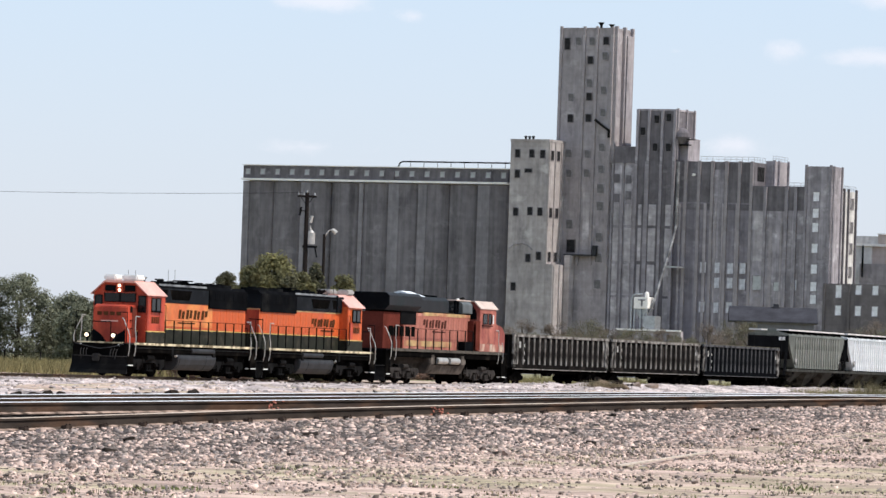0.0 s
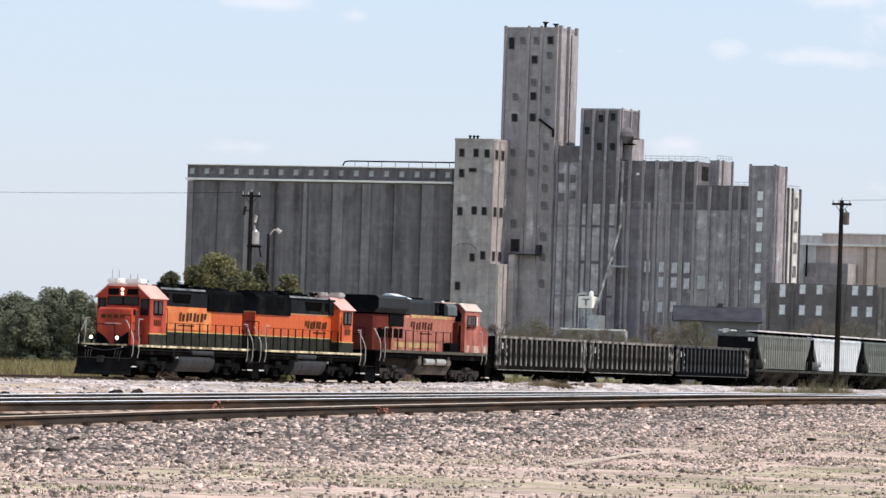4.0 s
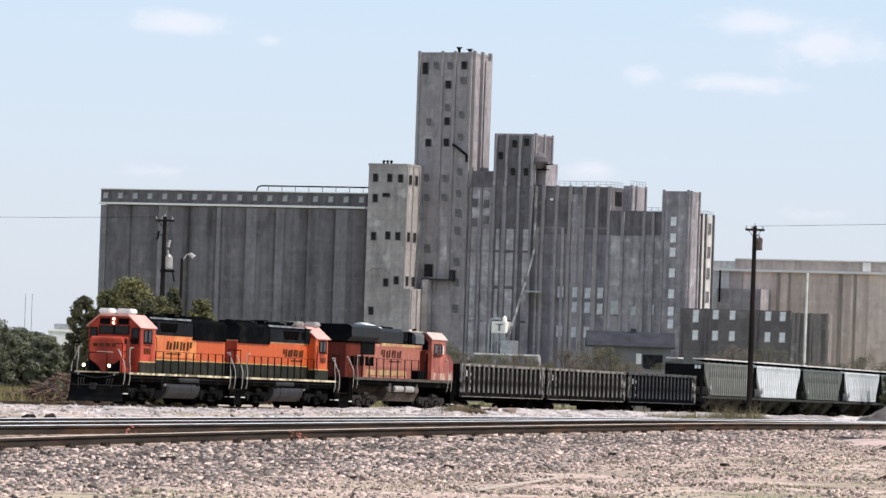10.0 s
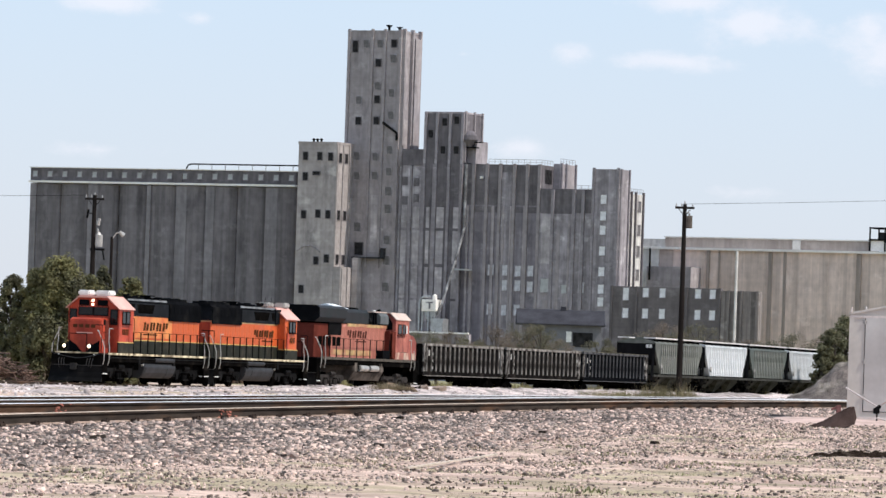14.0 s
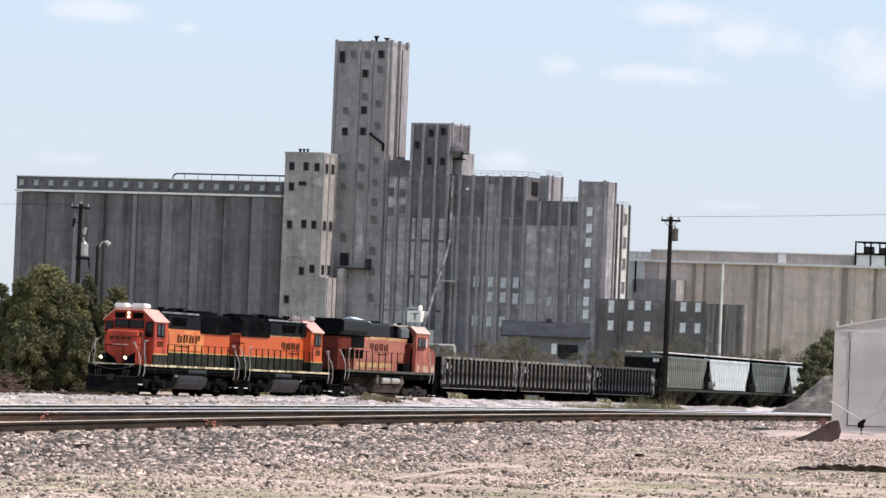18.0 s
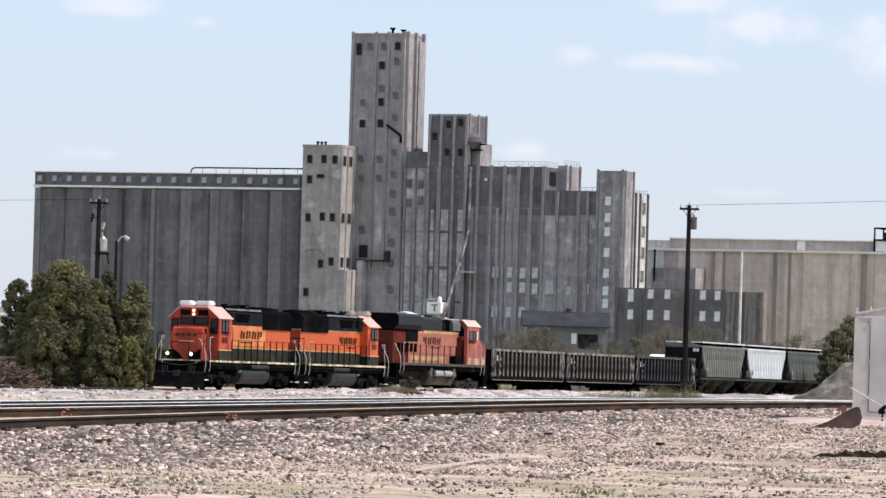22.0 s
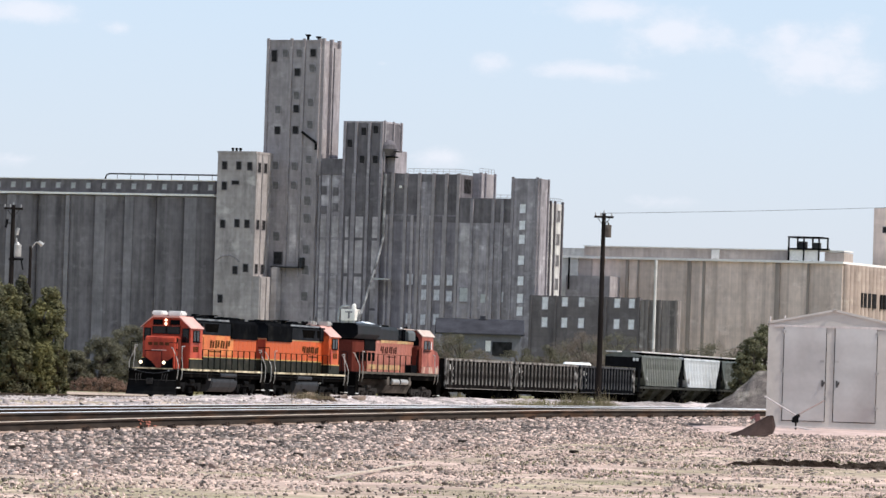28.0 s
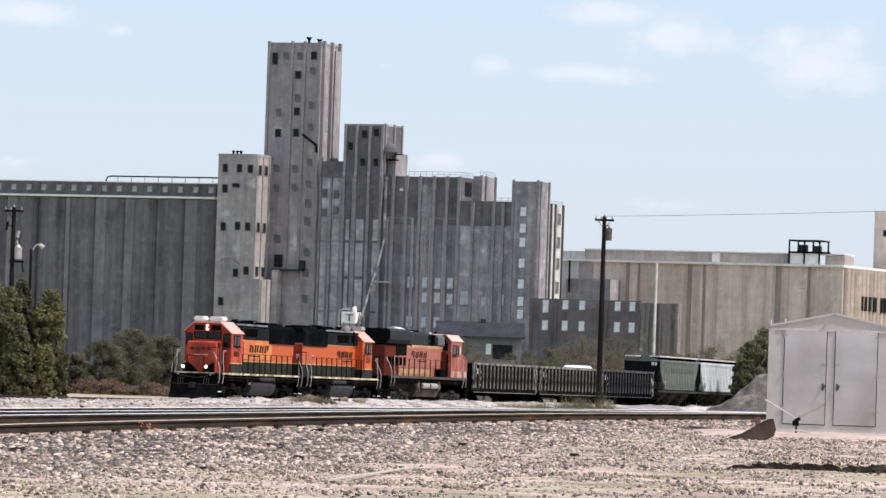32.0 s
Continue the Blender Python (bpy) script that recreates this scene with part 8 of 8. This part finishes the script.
DARK_SOIL = mat("dark_clods", (0.024, 0.017, 0.013), 0.95, vary=0.6, size=0.12, bump=0.05, stain=(0.055, 0.043, 0.034), stain_at=0.62, stain_size=2, spec=0.0)
BROWN_SOIL = mat("brown_rotten_soil", (0.20, 0.145, 0.105), 0.95, vary=0.6, size=0.25, fine=0.4, bump=0.06, stain=(0.055, 0.040, 0.032), stain_at=0.55, stain_size=1.6, spec=0.0)
HEAP = mat("grey_heap_gravel", (0.135, 0.115, 0.105), 0.95, vary=0.45, size=0.4, fine=0.4, bump=0.06, stain=(0.25, 0.22, 0.19), stain_at=0.58, stain_size=0.9, spec=0.0)
mound("soil_ridge", 7.7, 82.6, 3.8, 0.9, 0.165, DARK_SOIL, "low ridge of dark broken soil across the ground", "soil heap", 3, 14, 3)
mound("debris_heap", -1.6, 306.6, 3.4, 2.0, 0.80, BROWN_SOIL, "low heap of brown soil and rotten wood", "soil heap", 9, 6)
mound("rubble_mound", 19.7, 240, 7.2, 6.0, 2.68, HEAP, "brownish grey rubble mound with a pale crest", "mound", 5, -10, cone=True)


def build_dust():
    """Pale pinkish dust spread before the shed."""
    v, f = [], []
    nx, ny = 26, 18
    for j in range(ny + 1):
        for i in range(nx + 1):
            x, y = 6.9 + 8.0 * i / nx, 109.0 + 7.0 * j / ny
            e = min(i, nx - i, j, ny - j) / 4
            v.append((x, y, ground_z(x, y) - 0.05 + 0.12 * smooth01(e) + 0.03 * noise.noise(Vector((x * 1.5, y, 9)))))
    for j in range(ny):
        for i in range(nx):
            k = j * (nx + 1) + i
            f.append((k, k + 1, k + nx + 2, k + nx + 1))
    me = bpy.data.meshes.new("dust_patch")
    me.from_pydata(v, [], f)
    me.shade_smooth()
    me.materials.append(mat("pinkish_dust", (0.52, 0.385, 0.34), 0.95, vary=0.25, size=1.2, fine=0.15, spec=0.05))
    tagged(new("dust_patch", me), "pale pinkish dust before the shed", "ground", kind="structure")


build_dust()


def build_sticks():
    a, b = Vector((-0.18, 68.8, 0.02)), Vector((1.09, 76.8, 0.12))
    st = thing("board", Matrix.Translation(a), "long pale sun-bleached board lying on gravel", "board")
    part("plank", Shape().prism([(-0.032, 0), (0.032, 0), (0.032, 0.025), (-0.032, 0.025)], 0, (b - a).length), BOARD, st, bevel=0.004)
    d = (b - a).normalized()
    st.rotation_euler = (math.asin(d.z), 0, -math.atan2(d.x, d.y))
    rng = random.Random(4)
    for k in range(9):
        s = 62 + 4.3 * k + rng.uniform(-1.5, 1.5)
        dd = rng.uniform(1.0, 9.5)
        x = -4.9 + math.tan(NEAR_TURN) * (s - 88) + dd
        y = s - 0.3 * dd
        if abs(x) > y * 0.12:
            continue
        ch = thing("timber_chunk", pose(x, y, ground_z(x, y) + 0.03, rng.uniform(-8, 8), rng.uniform(-8, 8), rng.uniform(0, 180)), "dark splintered tie timber chunk on the ballast", "timber", "timber chunks on the ballast")
        part("chunk", Shape().prism([(-0.04, -0.02), (0.04, -0.03), (0.045, 0.02), (-0.03, 0.03)], -rng.uniform(0.05, 0.22), rng.uniform(0.05, 0.22)), TIE, ch, bevel=0.008)
    # loose ties stacked end-on behind the second track
    for k in range(15):
        x, y = near_place(7.0 + rng.uniform(-0.25, 0.25), 90.0 + 0.62 * k + rng.uniform(-0.22, 0.22))
        t = thing("tie_stub", pose(x, y, head_z(6, y) - 0.125 + rng.uniform(-0.03, 0.03), rng.uniform(-14, 14), rng.uniform(-16, 16), -18.3 + rng.uniform(-35, 35)), "dark old timber tie stub beside the track", "tie stub", "tie stubs in a row")
        wide, tall = rng.uniform(0.06, 0.13), rng.uniform(0.07, 0.12)
        part("timber", Shape().prism([(-wide, -0.12), (wide, -0.12), (wide * 0.9, tall), (-wide * 0.6, tall * 0.8)], -0.12, 0.12), TIE, t, bevel=0.02)
    # debris lying on the gravel bank
    for q, lat, dx, dz, tilt in ((57.6, 7.4, 1.3, 0.14, 32), (59.6, 7.6, 0.7, 0.42, 0), (66.4, 6.2, 0.6, 0.14, -8), (70.5, 5.4, 0.45, 0.26, 5), (76.0, 6.0, 0.3, 0.15, 0)):
        p, h = on_track(q, lat)
        t = thing("timber_chunk", pose(p.x, p.y, bank_top(q) * 0.75 + 0.2 * (tilt > 10), 0, tilt, -12), "dark broken timber lying on the gravel bank", "timber", "timber on the gravel bank")
        part("chunk", Shape().prism([(-dx / 2, -0.04), (dx / 2, 0), (dx * 0.45, dz), (-dx * 0.42, dz * 0.9)], -0.12, 0.12), TIE, t, bevel=0.02)
    spots = [(-1.85 + rng.gauss(0, 0.42), 306.2 + rng.uniform(-0.8, 0.2), 0.36) for k in range(20)]
    blades("weed_clump", spots, DEAD_WEED, "clump of dry brown weeds on the debris heap", np.random.default_rng(44), 30, 0.2, 0.36, 0.02)


BOARD = mat("bleached_board", (0.50, 0.42, 0.345), 0.85, vary=0.25, size=0.4)
DEAD_WEED = leaf_material("dead_brown_weed", (0.20, 0.165, 0.105), 0.3)
build_sticks()


def build_piles():
    rng = random.Random(12)
    bp = thing("brush_pile", Matrix.Translation((-24.9, 301, 0.03)), "heap of brown dead branches beside the siding", "brush pile")
    for k in range(290):
        x, y = rng.uniform(-2.6, 2.7), rng.gauss(0, 0.5)
        z = rng.uniform(0.03, 1.0) * (0.45 + 1.25 * math.exp(-((x - 0.5) / 1.5) ** 2))
        a, e = rng.uniform(0, 6.28), rng.uniform(-0.35, 0.5)
        h = rng.uniform(0.3, 0.75)
        d = Vector((math.cos(a) * math.cos(e), math.sin(a) * math.cos(e), math.sin(e))) * h
        p = Vector((x, y, z))
        part("branch", Shape().tube(p - d, p + d, rng.uniform(0.03, 0.07), 0.02, n=5), DEAD_WOOD, bp)
    for k, (q, lat, dx, dz) in enumerate(((67.4, 6.4, 0.6, 0.3), (69.0, 6.8, 0.7, 0.26), (71.4, 6.2, 0.45, 0.3))):
        p, h = on_track(q, lat)
        rk = thing("broken_slab", pose(p.x, p.y, bank_top(q) * 0.55, 12 - 7 * k, 9 * k - 16, 40 * k), "broken brownish concrete slab beside the siding", "rubble", "broken slabs by the siding")
        part("slab", Shape().prism([(-dx / 2, 0), (dx / 2, 0.04), (dx * 0.42, dz), (-dx * 0.3, dz * 0.85)], -0.35, 0.35), SLAB, rk, bevel=0.03)


DEAD_WOOD = mat("dead_branch_wood", (0.125, 0.080, 0.062), 0.9, vary=0.35, size=0.3, each=0.4)
SLAB = mat("brownish_slab", (0.25, 0.185, 0.145), 0.9, vary=0.3, size=0.4)
build_piles()



def build_pole(x, y, z, top, label, side):
    pl = thing("utility_pole", Matrix.Translation((x, y, z)), label, "utility pole", "utility poles")
    h = top - z
    part("post", Shape().tube((0, 0, 0), (0, 0, h), 0.20, 0.13, n=12), POLE, pl)
    part("crossarm", Shape().box(-0.62, 0.62, -0.18, -0.07, h - 0.32, h - 0.18), POLE, pl)
    for s in (-0.55, -0.2, 0.5):
        part("insulator", Shape().tube((s, -0.12, h - 0.18), (s, -0.12, h + 0.02), 0.05, 0.03), PORCELAIN, pl)
    part("insulator", Shape().tube((0, 0, h), (0, 0, h + 0.18), 0.05, 0.03), PORCELAIN, pl)
    part("brace", Shape().tube((-0.4, -0.12, h - 0.3), (0, -0.12, h - 0.85), 0.02).tube((0.4, -0.12, h - 0.3), (0, -0.12, h - 0.85), 0.02), DARKSTEEL, pl)
    return pl, h


PORCELAIN = mat("grey_porcelain", (0.35, 0.34, 0.33), 0.3)


def wire(points, r=0.011):
    """A sagging overhead wire between two points."""
    a, b = Vector(points[0]), Vector(points[1])
    pts = [a.lerp(b, k / 14) - Vector((0, 0, points[2] * 4 * (k / 14) * (1 - k / 14))) for k in range(15)]
    sh = Shape()
    for k, p in enumerate(pts):
        sh.v += [tuple(p + Vector(o) * r) for o in ((1, 0, 0), (0, 0, 1), (-1, 0, 0), (0, 0, -1))]
        if k:
            sh.f += [(4 * k - 4 + i, 4 * k - 4 + (i + 1) % 4, 4 * k + (i + 1) % 4, 4 * k + i) for i in range(4)]
    w = part("overhead_wire", sh, DARKSTEEL)
    return tagged(w, "thin overhead power line strung between poles", "power line", "overhead wires")


def build_poles():
    pl, h = build_pole(16.4, 340, 0.03, 12.75, "dark wooden utility pole with a crossarm and small transformer", 1)
    part("transformer", Shape().tube((0.30, -0.05, h - 1.55), (0.30, -0.05, h - 0.75), 0.21, n=14).tube((0.3, -0.05, h - 0.75), (0.3, -0.05, h - 0.62), 0.05), TANK_PALE, pl, "grey transformer can")
    part("cutout", Shape().line([(0.05, -0.1, h - 0.5), (0.34, -0.1, h - 0.62)], 0.03), PORCELAIN, pl)
    pl, h = build_pole(-21.7, 345, 0.03, 12.2, "dark wooden utility pole with bright transformer and brackets", -1)
    part("transformer", Shape().tube((0.36, -0.05, h - 3.35), (0.36, -0.05, h - 2.6), 0.25, n=14).tube((0.34, -0.05, h - 2.6), (0.34, -0.05, h - 2.42), 0.22, 0.08, n=14).tube((0.3, -0.1, h - 2.45), (0.27, -0.1, h - 2.15), 0.05, 0.04), SILVER, pl, "bright silvery transformer can")
    part("transformer", Shape().tube((0.24, 0.1, h - 1.95), (0.36, 0.1, h - 1.5), 0.13, 0.10, n=12).tube((0.1, 0.05, h - 1.7), (0.3, 0.1, h - 1.7), 0.03), SILVER, pl)
    part("bracket", Shape().box(-0.2, 0.75, -0.12, 0.05, h - 3.6, h - 3.45).line([(0.6, -0.05, h - 3.5), (0.75, -0.05, h - 4.2)], 0.05), DARKSTEEL, pl)
    part("cutout", Shape().tube((-0.45, -0.1, h - 1.5), (-0.35, -0.1, h - 0.95), 0.07).line([(-0.4, -0.1, h - 1.2), (0, 0, h - 1.2)], 0.03), DARKSTEEL, pl)
    lp = thing("street_lamp", Matrix.Translation((-20.5, 345, 0.03)), "slim dark street lamp with a short bright arm", "street lamp")
    part("post", Shape().tube((0, 0, 0), (0, 0, 9.5), 0.13, 0.09, n=10), POLE, lp)
    part("arm", Shape().line([(0, 0, 9.3), (0.3, 0, 9.75), (0.55, 0, 9.8)], 0.04), SILVER, lp)
    part("lamp_head", Shape().tube((0.5, 0, 9.82), (0.78, 0, 9.6), 0.10, 0.16), SILVER, lp, "bright round lamp head")
    wire(((-21.7, 345, 12.2), (-75, 360, 12.6), 0.6))
    wire(((16.4, 340, 12.75), (60, 352, 16.0), 0.25))
    for x in (-70.9, -69.9):
        m = thing("radio_mast", Matrix.Translation((x, 800, 0)), "very thin far grey radio mast", "mast", "radio masts")
        part("mast", Shape().tube((0, 0, 0), (0, 0, 14.3), 0.08, 0.05, n=6), STEEL, m)


build_poles()


def build_house():
    hs = thing("gabled_warehouse", Matrix.Translation((12.4, 700, 0)), "low grey warehouse with a slate-blue gable roof", "warehouse")
    part("wall", Shape().box(0.6, 10.9, 0.5, 9, 0, 8.8), HOUSE_WALL, hs, "grey warehouse wall")
    part("roof", Shape().prism([(-0.2, 8.55), (4.75, 10.5), (9.7, 8.55), (9.7, 8.4), (-0.2, 8.4)], -0.3, 11.4, "x"), ROOFGREY, hs, "slate-blue gable roof")
    part("door", Shape().box(6.3, 7.0, 0.40, 0.5, 6.2, 7.6), WHITE, hs, "white loading door")
    part("opening", Shape().box(7.2, 9.8, 0.42, 0.5, 5.6, 7.5), DARK_OPENING, hs)
    part("ridge_vent", Shape().box(5.6, 6.3, 4.3, 5.2, 10.3, 10.9), ROOFGREY, hs)
    v = thing("white_tank", Matrix.Translation((22.9, 520, 0)), "white rounded storage tank seen above the train", "tank")
    part("shell", Shape().tube((-1.2, 0, 3.4), (1.2, 0, 3.4), 0.75, n=20).tube((-1.55, 0, 3.4), (-1.2, 0, 3.4), 0.4, 0.75, n=20).tube((1.2, 0, 3.4), (1.55, 0, 3.4), 0.75, 0.4, n=20), WHITE, v, "white steel tank shell")
    for x in (-1.2, 1.2):
        part("support", Shape().box(x - 0.15, x + 0.15, -0.5, 0.5, 0, 2.7), DARKSTEEL, v)
    b = thing("white_building", Matrix.Translation((-47.1, 560, 0)), "small flat-roofed white metal building beyond the trees", "building")
    part("wall", Shape().box(0, 4.6, 0, 4, 0, 6.55), WHITE, b)
    part("roof_edge", Shape().box(-0.1, 4.7, -0.1, 4.1, 6.55, 6.75), LEDGE, b, "white roof edge")
    part("roof_unit", Shape().box(0.5, 2.9, 0.8, 2.4, 6.75, 7.35), STEEL, b, "pale grey roof unit", bevel=0.05)


HOUSE_WALL = mat("grey_block_wall", (0.158, 0.158, 0.172), 0.9, vary=0.15, size=2)
build_house()


def build_fence():
    fe = thing("fence", Matrix.Translation((0, 0, 0)), "low field fence of wooden posts and wire", "fence")
    me = Shape().tube((0, 0, 0), (0, 0, 1.25), 0.07, n=7).mesh("post", POLE)
    for k in range(14):
        ob = new("post", me)
        ob.parent = fe
        ob.location = (-62 + 2.9 * k, 424 - 0.2 * k, 0.02)
    for z in (0.45, 0.8, 1.15):
        part("wire", Shape().tube((-62, 424, z), (-62 + 2.9 * 13, 424 - 2.6, z), 0.012, n=4), DARKSTEEL, fe)


build_fence()

# ---- what moves ----
def along_at(t):
    for (t0, s0), (t1, s1) in zip(S_AT, S_AT[1:]):
        if t <= t1:
            return s0 + (s1 - s0) * (t - t0) / (t1 - t0)
    return S_AT[-1][1]


def motions():
    """The train backs away along its curved track, its wheels rolling."""
    for ob, along, turned in CARS:
        rows = []
        for t, s in S_AT:
            p, h = on_track(s + along)
            rows.append((t, pose(p.x, p.y, p.z, 0, 0, -math.degrees(h) + (180 if turned else 0))))
        walk(ob, rows)
    steps = [0.25 * i for i in range(129)]
    rolled = [along_at(t) for t in steps]
    for ob, r, turned, y in WHEELS:
        sign = 1 if turned else -1
        walk(ob, [(t, pose(0, y, r, sign * math.degrees(s / r))) for t, s in zip(steps, rolled)])


motions()
